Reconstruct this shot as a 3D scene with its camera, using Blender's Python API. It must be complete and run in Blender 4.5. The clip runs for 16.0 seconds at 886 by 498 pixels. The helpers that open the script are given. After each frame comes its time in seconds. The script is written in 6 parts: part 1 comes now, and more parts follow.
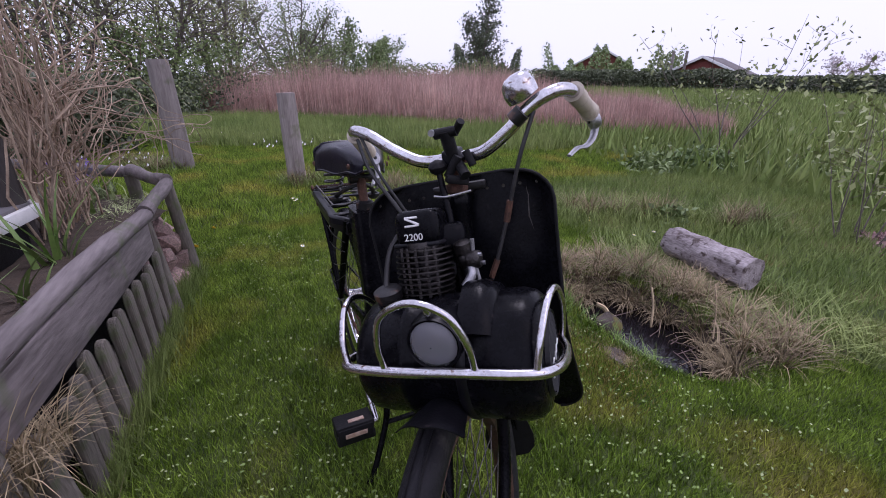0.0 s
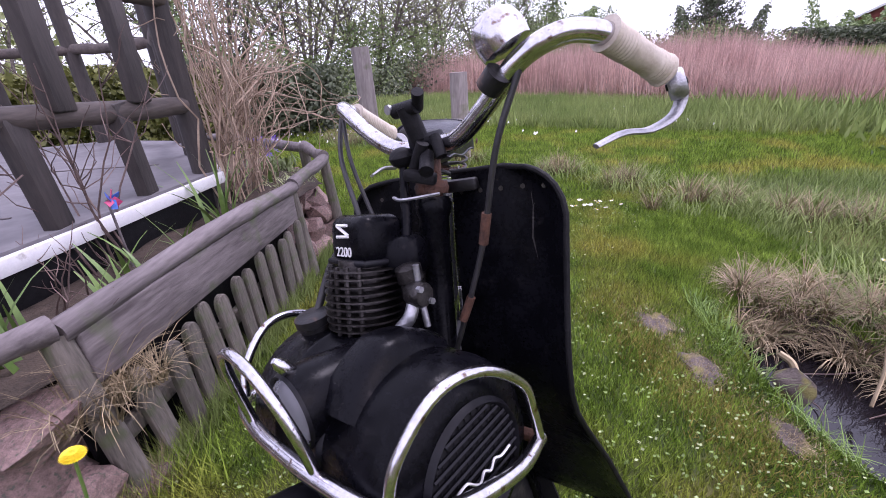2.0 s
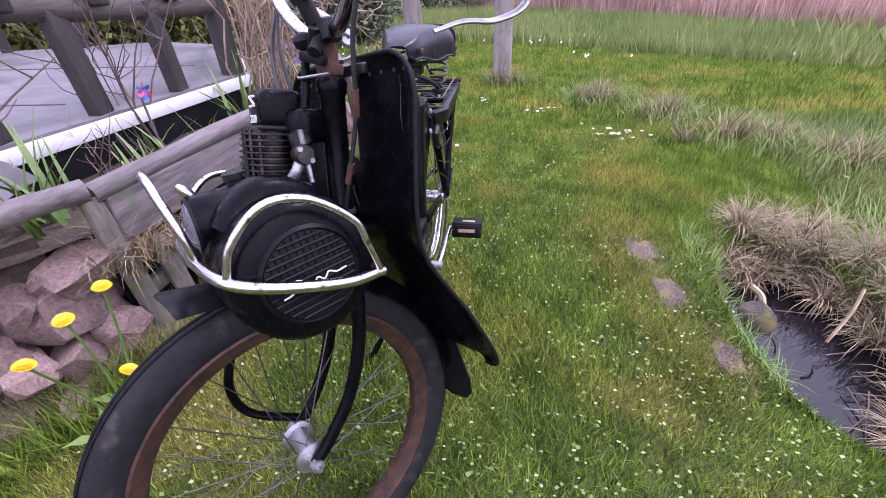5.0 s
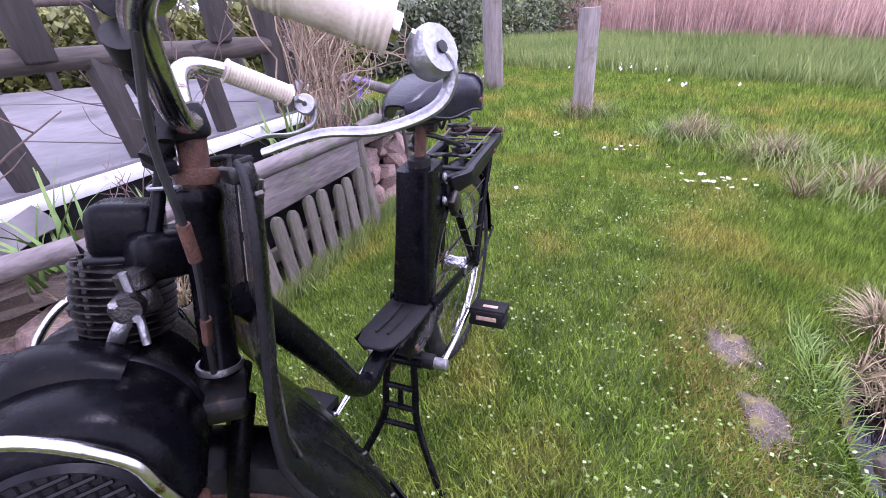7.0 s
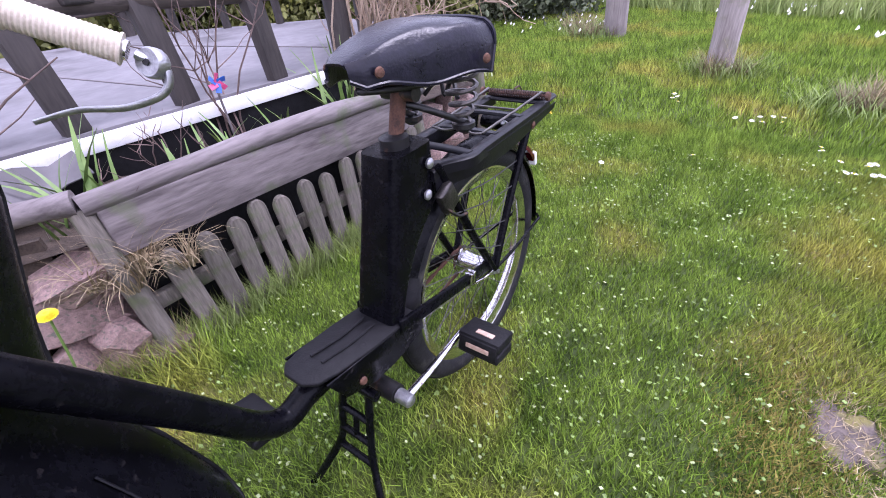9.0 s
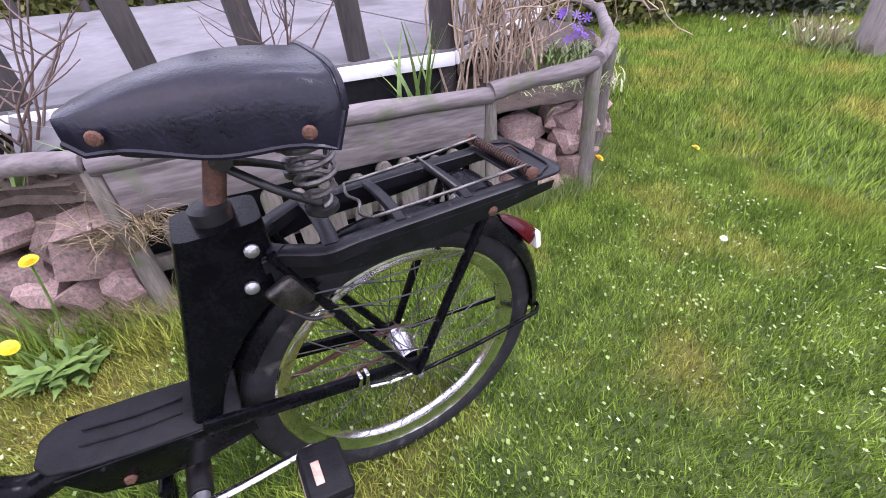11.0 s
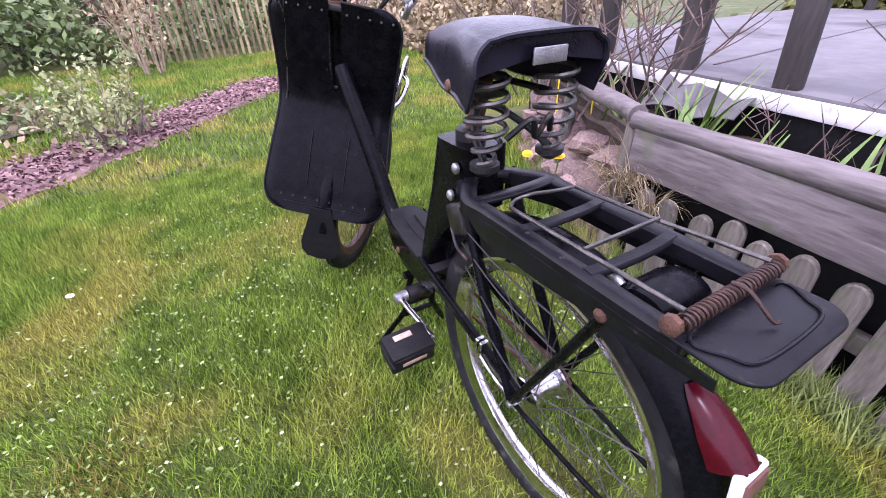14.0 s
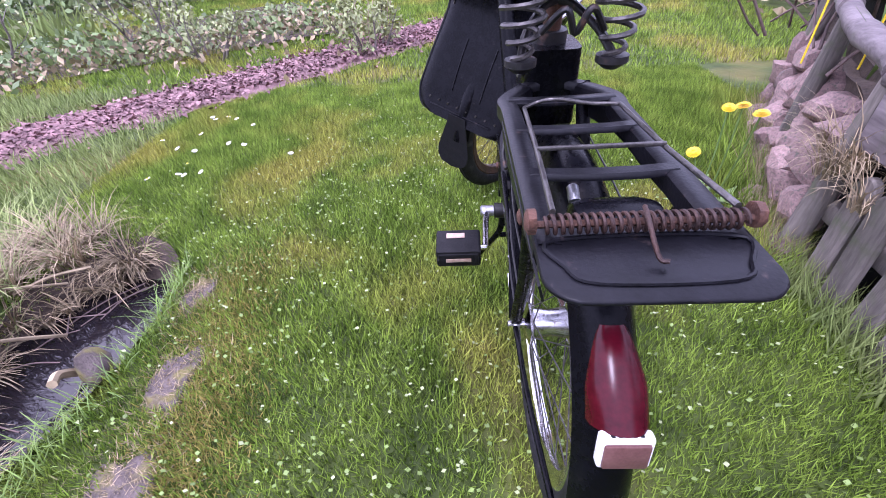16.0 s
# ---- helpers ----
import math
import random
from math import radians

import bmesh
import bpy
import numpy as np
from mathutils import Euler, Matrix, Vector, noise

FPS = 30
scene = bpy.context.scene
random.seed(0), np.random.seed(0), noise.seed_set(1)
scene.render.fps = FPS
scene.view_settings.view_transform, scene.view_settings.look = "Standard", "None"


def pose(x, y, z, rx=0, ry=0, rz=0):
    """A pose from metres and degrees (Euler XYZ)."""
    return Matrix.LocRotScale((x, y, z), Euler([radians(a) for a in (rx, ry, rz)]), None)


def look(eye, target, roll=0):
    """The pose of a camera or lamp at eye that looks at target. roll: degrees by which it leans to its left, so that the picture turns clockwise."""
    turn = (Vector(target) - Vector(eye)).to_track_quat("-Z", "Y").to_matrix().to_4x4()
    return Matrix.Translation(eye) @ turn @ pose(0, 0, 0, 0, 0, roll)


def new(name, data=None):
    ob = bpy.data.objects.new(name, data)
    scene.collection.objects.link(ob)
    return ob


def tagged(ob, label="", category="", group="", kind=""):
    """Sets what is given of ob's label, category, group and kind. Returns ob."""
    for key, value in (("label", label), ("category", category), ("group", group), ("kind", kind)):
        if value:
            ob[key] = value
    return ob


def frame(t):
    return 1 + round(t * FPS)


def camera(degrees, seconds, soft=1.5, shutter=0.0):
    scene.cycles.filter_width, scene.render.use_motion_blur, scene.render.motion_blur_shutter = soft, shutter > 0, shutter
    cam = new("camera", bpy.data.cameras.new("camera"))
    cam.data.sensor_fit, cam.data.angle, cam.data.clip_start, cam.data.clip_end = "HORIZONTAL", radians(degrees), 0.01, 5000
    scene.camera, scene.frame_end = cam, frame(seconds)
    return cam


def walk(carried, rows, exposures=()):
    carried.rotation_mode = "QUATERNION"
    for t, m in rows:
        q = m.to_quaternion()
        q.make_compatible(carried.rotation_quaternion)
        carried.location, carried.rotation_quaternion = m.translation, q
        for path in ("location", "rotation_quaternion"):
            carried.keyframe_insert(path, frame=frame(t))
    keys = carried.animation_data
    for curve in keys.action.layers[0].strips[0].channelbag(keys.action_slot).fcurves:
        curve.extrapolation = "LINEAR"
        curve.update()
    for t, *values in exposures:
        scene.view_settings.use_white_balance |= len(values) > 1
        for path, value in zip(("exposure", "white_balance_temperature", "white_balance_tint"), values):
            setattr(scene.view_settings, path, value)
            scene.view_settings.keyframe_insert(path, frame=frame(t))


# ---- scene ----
# camera: seconds, place in metres, heading, pitch and lean in degrees
cam = camera(92.9, 16.0, soft=0.95)
ROWS = [
    (0.0, -0.275, -0.312, 0.994, -24.87, -22.22, 0.18),
    (0.5, -0.195, -0.254, 0.977, -18.18, -22.64, -2.46),
    (1.0, -0.080, -0.207, 0.961, -11.80, -23.97, -2.15),
    (1.5, -0.001, -0.182, 0.970, -4.24, -24.70, -2.35),
    (2.0, 0.038, -0.191, 0.962, 1.70, -24.10, -3.46),
    (2.5, 0.068, -0.264, 0.974, 6.81, -25.38, -1.56),
    (3.0, 0.106, -0.308, 0.967, 9.40, -27.38, -2.31),
    (3.5, 0.144, -0.308, 0.935, 8.51, -29.22, -2.57),
    (3.7, 0.165, -0.312, 0.932, 8.10, -30.32, -2.51),
    (5.8, 0.302, -0.271, 0.952, 12.28, -33.51, -1.56),
    (6.0, 0.318, -0.229, 0.966, 14.30, -33.16, -2.32),
    (6.5, 0.345, -0.093, 0.944, 18.13, -30.82, -3.02),
    (7.0, 0.354, 0.002, 0.952, 21.74, -30.09, -4.37),
    (7.5, 0.354, 0.039, 0.955, 24.27, -29.79, -4.53),
    (8.0, 0.379, 0.103, 0.929, 27.11, -31.42, -4.52),
    (8.2, 0.380, 0.140, 0.916, 28.73, -31.99, -5.64),
    (10.3, 0.577, 0.634, 0.900, 55.12, -37.14, -4.74),
    (10.5, 0.569, 0.677, 0.901, 55.94, -35.27, -4.20),
    (11.0, 0.506, 0.830, 0.912, 62.48, -36.58, -3.75),
    (11.5, 0.437, 0.964, 0.929, 73.37, -39.65, -3.26),
    (12.0, 0.365, 1.062, 0.921, 89.12, -39.33, -4.59),
    (12.5, 0.371, 1.215, 0.910, 113.27, -37.28, -8.29),
    (13.0, 0.394, 1.272, 0.886, 126.50, -35.42, -5.00),
    (13.5, 0.415, 1.265, 0.878, 133.17, -35.63, -3.31),
    (14.0, 0.365, 1.333, 0.872, 150.37, -32.68, -2.06),
    (14.5, 0.366, 1.412, 0.894, 155.37, -36.22, 0.49),
    (15.0, 0.278, 1.437, 0.870, 168.18, -38.56, -2.34),
    (15.5, 0.196, 1.452, 0.855, 179.84, -38.88, -4.27),
    (16.0, 0.130, 1.467, 0.812, 184.06, -38.19, -4.24),
]
walk(cam, [(t, pose(x, y, z, 90 + pitch, 0, yaw) @ pose(0, 0, 0, 0, 0, lean)) for t, x, y, z, yaw, pitch, lean in ROWS],
     exposures=[(0.0, -0.57, 5800, 31), (1.0, -0.12, 5850, 33), (3.0, 0.26, 5850, 37), (7.0, 0.76, 5600, 39), (10.5, 0.78, 5800, 30), (12.5, 0.8, 6050, 32), (16.0, 0.84, 5450, 41)])

# ---- light: bright overcast sky ----
world = bpy.data.worlds.new("overcast")
scene.world = world
world.use_nodes = True
wn, wl = world.node_tree.nodes, world.node_tree.links
wbg = wn["Background"]
sky = wn.new("ShaderNodeTexSky")
sky.sky_type, sky.sun_disc = "NISHITA", False
sky.sun_elevation, sky.sun_rotation = radians(52), radians(140)
sky.air_density, sky.dust_density, sky.ozone_density = 1.0, 6.0, 1.0
white = wn.new("ShaderNodeMix")
white.data_type = "RGBA"
white.inputs[0].default_value = 0.72
white.inputs[7].default_value = (15.0, 15.4, 16.4, 1)
wl.new(sky.outputs[0], white.inputs[6])
wl.new(white.outputs[2], wbg.inputs[0])
wbg.inputs[1].default_value = 0.125
sun = new("sun", bpy.data.lights.new("sun", "SUN"))
sun.data.energy, sun.data.angle, sun.data.color = 1.5, radians(14), (1.0, 0.97, 0.93)
sun.matrix_world = look((2.0, 3.0, 6.0), (0, 0, 0))


# ---- materials ----
def material(name, a, b, scale=20.0, rough=0.6, metal=0.0, bump=0.2, detail=6.0, spread=(0.35, 0.65), spots=None, stretch=(1, 1, 1),
             island=0.0, each=0.0, rough_spread=0.12, coat=0.0, fine=6.0, spec=0.5):
    """Two colours mixed by noise at two scales, with optional spots of a third colour, relief and uneven gloss."""
    m = bpy.data.materials.new(name)
    m.use_nodes = True
    n, l = m.node_tree.nodes, m.node_tree.links
    p = n["Principled BSDF"]
    tc, mp = n.new("ShaderNodeTexCoord"), n.new("ShaderNodeMapping")
    mp.inputs["Scale"].default_value = stretch
    l.new(tc.outputs["Object"], mp.inputs[0])
    big, small = n.new("ShaderNodeTexNoise"), n.new("ShaderNodeTexNoise")
    for tex, s in ((big, scale), (small, scale * fine)):
        tex.inputs["Scale"].default_value, tex.inputs["Detail"].default_value = s, detail
        l.new(mp.outputs[0], tex.inputs["Vector"])
    mean = n.new("ShaderNodeMath")
    mean.operation = "MULTIPLY_ADD"
    mean.inputs[1].default_value = 0.4
    l.new(small.outputs[0], mean.inputs[0])
    part_big = n.new("ShaderNodeMath")
    part_big.operation = "MULTIPLY"
    part_big.inputs[1].default_value = 0.6
    l.new(big.outputs[0], part_big.inputs[0])
    l.new(part_big.outputs[0], mean.inputs[2])
    ramp = n.new("ShaderNodeMapRange")
    ramp.inputs[1].default_value, ramp.inputs[2].default_value = spread
    l.new(mean.outputs[0], ramp.inputs[0])
    mix = n.new("ShaderNodeMix")
    mix.data_type = "RGBA"
    mix.inputs[6].default_value, mix.inputs[7].default_value = (*a, 1), (*b, 1)
    l.new(ramp.outputs[0], mix.inputs[0])
    colour = mix.outputs[2]
    if spots:
        third, size, low, high = spots
        tex = n.new("ShaderNodeTexNoise")
        tex.inputs["Scale"].default_value, tex.inputs["Detail"].default_value = size, 8
        l.new(tc.outputs["Object"], tex.inputs["Vector"])
        cut = n.new("ShaderNodeMapRange")
        cut.inputs[1].default_value, cut.inputs[2].default_value = low, high
        l.new(tex.outputs[0], cut.inputs[0])
        over = n.new("ShaderNodeMix")
        over.data_type = "RGBA"
        over.inputs[7].default_value = (*third, 1)
        l.new(cut.outputs[0], over.inputs[0])
        l.new(colour, over.inputs[6])
        colour = over.outputs[2]
    for share, node, socket in ((island, "ShaderNodeNewGeometry", "Random Per Island"), (each, "ShaderNodeObjectInfo", "Random")):
        if share:
            src, span, hsv = n.new(node), n.new("ShaderNodeMapRange"), n.new("ShaderNodeHueSaturation")
            span.inputs[3].default_value, span.inputs[4].default_value = 1 - share, 1 + share
            l.new(src.outputs[socket], span.inputs[0])
            l.new(span.outputs[0], hsv.inputs["Value"])
            l.new(colour, hsv.inputs["Color"])
            colour = hsv.outputs[0]
    l.new(colour, p.inputs["Base Color"])
    gloss = n.new("ShaderNodeMapRange")
    gloss.inputs[3].default_value, gloss.inputs[4].default_value = max(rough - rough_spread, 0.03), min(rough + rough_spread, 1)
    l.new(mean.outputs[0], gloss.inputs[0])
    l.new(gloss.outputs[0], p.inputs["Roughness"])
    p.inputs["Metallic"].default_value = metal
    p.inputs["Coat Weight"].default_value = coat
    p.inputs["Specular IOR Level"].default_value = spec
    if bump:
        bmp = n.new("ShaderNodeBump")
        bmp.inputs["Strength"].default_value, bmp.inputs["Distance"].default_value = bump, 0.01
        l.new(mean.outputs[0], bmp.inputs["Height"])
        l.new(bmp.outputs[0], p.inputs["Normal"])
    return m


M = dict(
    enamel=material("black_enamel", (0.0016, 0.0016, 0.0024), (0.0045, 0.0045, 0.0065), 30, 0.27, 0, 0.06, spots=((0.03, 0.026, 0.026), 60, 0.66, 0.78), spec=0.10),
    satin=material("black_satin_steel", (0.003, 0.003, 0.0042), (0.009, 0.0088, 0.012), 40, 0.40, 0, 0.10, spots=((0.05, 0.036, 0.034), 80, 0.66, 0.76), spec=0.22),
    worn=material("worn_black_steel", (0.003, 0.003, 0.004), (0.010, 0.009, 0.010), 30, 0.5, 0, 0.2, spots=((0.09, 0.045, 0.03), 45, 0.58, 0.7)),
    rust=material("rusty_steel", (0.045, 0.022, 0.016), (0.14, 0.065, 0.04), 60, 0.75, 0.2, 0.4),
    rusty_rim=material("rusty_rim_steel", (0.03, 0.024, 0.023), (0.12, 0.06, 0.042), 40, 0.5, 0.5, 0.3),
    chrome=material("chrome", (0.46, 0.45, 0.47), (0.68, 0.67, 0.70), 30, 0.20, 1, 0.03, spots=((0.20, 0.13, 0.10), 90, 0.60, 0.70)),
    chrome_rim=material("aged_chrome_rim", (0.62, 0.60, 0.60), (0.86, 0.84, 0.85), 40, 0.16, 1, 0.05, spots=((0.22, 0.17, 0.14), 50, 0.62, 0.74)),
    alloy=material("dull_alloy", (0.30, 0.30, 0.32), (0.48, 0.48, 0.50), 60, 0.42, 0.9, 0.25),
    iron=material("oily_cast_iron", (0.02, 0.018, 0.018), (0.085, 0.078, 0.075), 60, 0.36, 0.8, 0.3),
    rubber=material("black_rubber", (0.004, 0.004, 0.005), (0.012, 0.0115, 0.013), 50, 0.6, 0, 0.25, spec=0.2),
    tyre=material("worn_tyre_rubber", (0.008, 0.008, 0.010), (0.022, 0.021, 0.024), 40, 0.65, 0, 0.3, spots=((0.06, 0.055, 0.05), 30, 0.6, 0.75), spec=0.25),
    vinyl=material("black_saddle_vinyl", (0.004, 0.004, 0.008), (0.011, 0.010, 0.020), 40, 0.30, 0, 0.15, spec=0.3),
    grip=material("cream_grip", (0.42, 0.36, 0.28), (0.58, 0.52, 0.43), 60, 0.55, 0, 0.15),
    red=material("red_lens", (0.035, 0.001, 0.004), (0.075, 0.003, 0.009), 30, 0.22, 0, 0.02, spec=0.25),
    white_paint=material("white_paint", (0.72, 0.72, 0.72), (0.84, 0.84, 0.83), 30, 0.4, 0, 0.05, spots=((0.4, 0.38, 0.34), 30, 0.66, 0.8)),
    reflector=material("pale_reflector", (0.11, 0.05, 0.045), (0.17, 0.085, 0.075), 60, 0.35, 0, 0.05, spec=0.2),
    spoke=material("dull_spoke_steel", (0.06, 0.055, 0.052), (0.16, 0.15, 0.14), 60, 0.4, 0.8, 0.1),
    cable=material("black_cable", (0.012, 0.012, 0.013), (0.025, 0.024, 0.025), 60, 0.5, 0, 0.1),
    rust_dark=material("dark_rusty_spring", (0.028, 0.018, 0.016), (0.085, 0.045, 0.034), 60, 0.55, 0.5, 0.3),
    spring=material("grey_spring_steel", (0.05, 0.046, 0.045), (0.13, 0.12, 0.115), 50, 0.45, 0.6, 0.2),
    orange=material("pale_pedal_reflector", (0.34, 0.20, 0.14), (0.55, 0.42, 0.34), 90, 0.3, 0, 0.05),
    grey_wood=material("weathered_grey_wood", (0.075, 0.062, 0.062), (0.23, 0.20, 0.20), 16, 0.85, 0, 0.6, stretch=(1.0, 0.12, 1.0), each=0.18, spots=((0.10, 0.12, 0.06), 9, 0.58, 0.75)),
    post_wood=material("weathered_round_post", (0.16, 0.135, 0.13), (0.34, 0.30, 0.29), 18, 0.85, 0, 0.6, stretch=(1, 1, 0.10), each=0.15, spots=((0.12, 0.13, 0.07), 6, 0.6, 0.78)),
    picket_wood=material("grey_green_picket_wood", (0.07, 0.062, 0.052), (0.21, 0.185, 0.16), 26, 0.85, 0, 0.6, stretch=(1, 1, 0.14), each=0.22, spots=((0.09, 0.11, 0.05), 16, 0.52, 0.7)),
    dark_wood=material("dark_stained_wood", (0.022, 0.019, 0.018), (0.062, 0.052, 0.048), 18, 0.75, 0, 0.5, stretch=(1, 1, 0.16), each=0.2),
    rail_wood=material("brown_stained_rail", (0.045, 0.036, 0.032), (0.12, 0.098, 0.086), 18, 0.78, 0, 0.5, stretch=(1, 0.15, 1), each=0.15),
    felt=material("grey_roofing_felt", (0.115, 0.108, 0.115), (0.19, 0.18, 0.188), 3.5, 0.8, 0, 0.25, spots=((0.07, 0.064, 0.066), 2.2, 0.56, 0.72)),
    stone=material("pink_grey_granite", (0.17, 0.115, 0.105), (0.40, 0.27, 0.245), 14, 0.85, 0, 0.7, each=0.35, spots=((0.13, 0.13, 0.10), 22, 0.54, 0.68)),
    slab=material("brown_grey_stone_slab", (0.06, 0.048, 0.04), (0.17, 0.135, 0.12), 26, 0.9, 0, 0.7, each=0.1, spots=((0.17, 0.15, 0.05), 16, 0.50, 0.60)),
    soil=material("dark_garden_soil", (0.035, 0.024, 0.018), (0.095, 0.07, 0.052), 30, 0.95, 0, 1.0),
    bark=material("grey_log_bark", (0.14, 0.115, 0.115), (0.46, 0.41, 0.42), 22, 0.9, 0, 1.0, stretch=(1, 0.3, 1), spots=((0.07, 0.05, 0.045), 26, 0.55, 0.65)),
    trunk=material("tree_bark", (0.09, 0.075, 0.066), (0.20, 0.17, 0.15), 12, 0.9, 0, 0.5),
    twig=material("dry_vine_stems", (0.22, 0.155, 0.11), (0.50, 0.39, 0.29), 8, 0.85, 0, 0.2, island=0.3),
    dark_twig=material("dark_rose_twigs", (0.075, 0.05, 0.045), (0.20, 0.14, 0.12), 10, 0.8, 0, 0.2, island=0.25),
    straw=material("dry_straw_grass", (0.18, 0.135, 0.075), (0.45, 0.36, 0.22), 5, 0.85, 0, 0, island=0.45),
    brown_straw=material("old_brown_grass", (0.10, 0.078, 0.040), (0.28, 0.22, 0.12), 5, 0.85, 0, 0, island=0.45),
    reed=material("dry_pink_reeds", (0.36, 0.215, 0.185), (0.66, 0.47, 0.41), 0.6, 0.9, 0, 0, island=0.42),
    meadow=material("meadow_grass", (0.135, 0.205, 0.045), (0.29, 0.345, 0.11), 0.9, 0.8, 0, 0, island=0.3),
    # leaf greens are paled so that the colour itself carries distance haze
    leaf=material("spring_leaves_hazed", (0.10, 0.16, 0.05), (0.23, 0.29, 0.11), 1.2, 0.6, 0, 0, island=0.35),
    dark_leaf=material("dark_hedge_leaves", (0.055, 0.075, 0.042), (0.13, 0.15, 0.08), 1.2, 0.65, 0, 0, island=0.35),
    gold_leaf=material("yellow_green_conifer", (0.07, 0.085, 0.018), (0.19, 0.19, 0.045), 2.0, 0.65, 0, 0, island=0.35),
    # pale willow greens, lightened further to put far haze into the colour
    willow=material("pale_willow_leaves_hazed", (0.20, 0.24, 0.09), (0.36, 0.39, 0.18), 1.0, 0.6, 0, 0, island=0.35),
    blossom=material("white_blossom", (0.55, 0.48, 0.50), (0.80, 0.74, 0.76), 2.0, 0.6, 0, 0, island=0.15),
    bulb_leaf=material("daffodil_leaves", (0.085, 0.16, 0.03), (0.19, 0.29, 0.075), 6, 0.45, 0, 0, island=0.25),
    petal_yellow=material("yellow_petals", (0.80, 0.55, 0.005), (0.90, 0.72, 0.02), 40, 0.5, 0, 0, island=0.12),
    petal_white=material("white_petals", (0.72, 0.72, 0.70), (0.86, 0.86, 0.84), 40, 0.5, 0, 0, island=0.1),
    petal_purple=material("purple_petals", (0.10, 0.03, 0.30), (0.17, 0.06, 0.42), 30, 0.5, 0, 0, island=0.2),
    brick_red=material("red_painted_boards", (0.16, 0.035, 0.03), (0.24, 0.06, 0.045), 4, 0.7, 0, 0.2),
    roof=material("grey_brown_roofing", (0.085, 0.075, 0.075), (0.16, 0.14, 0.14), 3, 0.8, 0, 0.3),
    gravel=material("red_bark_mulch", (0.12, 0.062, 0.062), (0.30, 0.18, 0.175), 22, 0.95, 0, 1.0),
    blue=material("blue_plastic", (0.03, 0.10, 0.42), (0.06, 0.16, 0.55), 20, 0.35, 0, 0),
    pink=material("pink_plastic", (0.50, 0.05, 0.16), (0.65, 0.10, 0.22), 20, 0.35, 0, 0),
)


def grass_material(name, greens, moss, low=0.50, high=0.66, island=0.32, bump=0.0):
    """Grass: two greens, patches of yellow moss by a broad noise in world metres."""
    m = bpy.data.materials.new(name)
    m.use_nodes = True
    n, l = m.node_tree.nodes, m.node_tree.links
    p = n["Principled BSDF"]
    geo = n.new("ShaderNodeNewGeometry")
    fine, broad = n.new("ShaderNodeTexNoise"), n.new("ShaderNodeTexNoise")
    for tex, s, d in ((fine, 7.0, 5), (broad, 1.7, 4)):
        tex.inputs["Scale"].default_value, tex.inputs["Detail"].default_value = s, d
        l.new(geo.outputs["Position"], tex.inputs["Vector"])
    a, b = n.new("ShaderNodeMix"), n.new("ShaderNodeMix")
    span, cut = n.new("ShaderNodeMapRange"), n.new("ShaderNodeMapRange")
    a.data_type = b.data_type = "RGBA"
    a.inputs[6].default_value, a.inputs[7].default_value, b.inputs[7].default_value = (*greens[0], 1), (*greens[1], 1), (*moss, 1)
    span.inputs[1].default_value, span.inputs[2].default_value = 0.35, 0.65
    cut.inputs[1].default_value, cut.inputs[2].default_value = low, high
    l.new(fine.outputs[0], span.inputs[0])
    l.new(broad.outputs[0], cut.inputs[0])
    l.new(span.outputs[0], a.inputs[0])
    l.new(cut.outputs[0], b.inputs[0])
    l.new(a.outputs[2], b.inputs[6])
    colour = b.outputs[2]
    if island:
        r, hsv = n.new("ShaderNodeMapRange"), n.new("ShaderNodeHueSaturation")
        r.inputs[3].default_value, r.inputs[4].default_value = 1 - island, 1 + island
        l.new(geo.outputs["Random Per Island"], r.inputs[0])
        l.new(r.outputs[0], hsv.inputs["Value"])
        l.new(colour, hsv.inputs["Color"])
        colour = hsv.outputs[0]
    l.new(colour, p.inputs["Base Color"])
    p.inputs["Roughness"].default_value = 0.7
    p.inputs["Specular IOR Level"].default_value = 0.25
    if bump:
        bmp = n.new("ShaderNodeBump")
        bmp.inputs["Strength"].default_value, bmp.inputs["Distance"].default_value = bump, 0.02
        l.new(fine.outputs[0], bmp.inputs["Height"])
        l.new(bmp.outputs[0], p.inputs["Normal"])
    return m


M["lawn"] = grass_material("lawn_blades", ((0.115, 0.19, 0.018), (0.23, 0.33, 0.045)), (0.32, 0.315, 0.06), island=0.68)
M["ground"] = grass_material("grassy_ground", ((0.035, 0.055, 0.010), (0.075, 0.105, 0.02)), (0.15, 0.125, 0.035), island=0, bump=0.8)

water = bpy.data.materials.new("pond_water")
water.use_nodes = True
wp = water.node_tree.nodes["Principled BSDF"]
wp.inputs["Base Color"].default_value = (0.012, 0.010, 0.012, 1)
wp.inputs["Roughness"].default_value = 0.04
wtex, wb = water.node_tree.nodes.new("ShaderNodeTexNoise"), water.node_tree.nodes.new("ShaderNodeBump")
wtex.inputs["Scale"].default_value = 14
wb.inputs["Strength"].default_value, wb.inputs["Distance"].default_value = 0.12, 0.01
water.node_tree.links.new(wtex.outputs[0], wb.inputs["Height"])
water.node_tree.links.new(wb.outputs[0], wp.inputs["Normal"])
M["water"] = water
glass = bpy.data.materials.new("headlight_glass")
glass.use_nodes = True
gp = glass.node_tree.nodes["Principled BSDF"]
gp.inputs["Base Color"].default_value, gp.inputs["Roughness"].default_value = (0.40, 0.40, 0.44, 1), 0.14
gp.inputs["Transmission Weight"].default_value, gp.inputs["IOR"].default_value = 0.6, 1.45
M["glass"] = glass


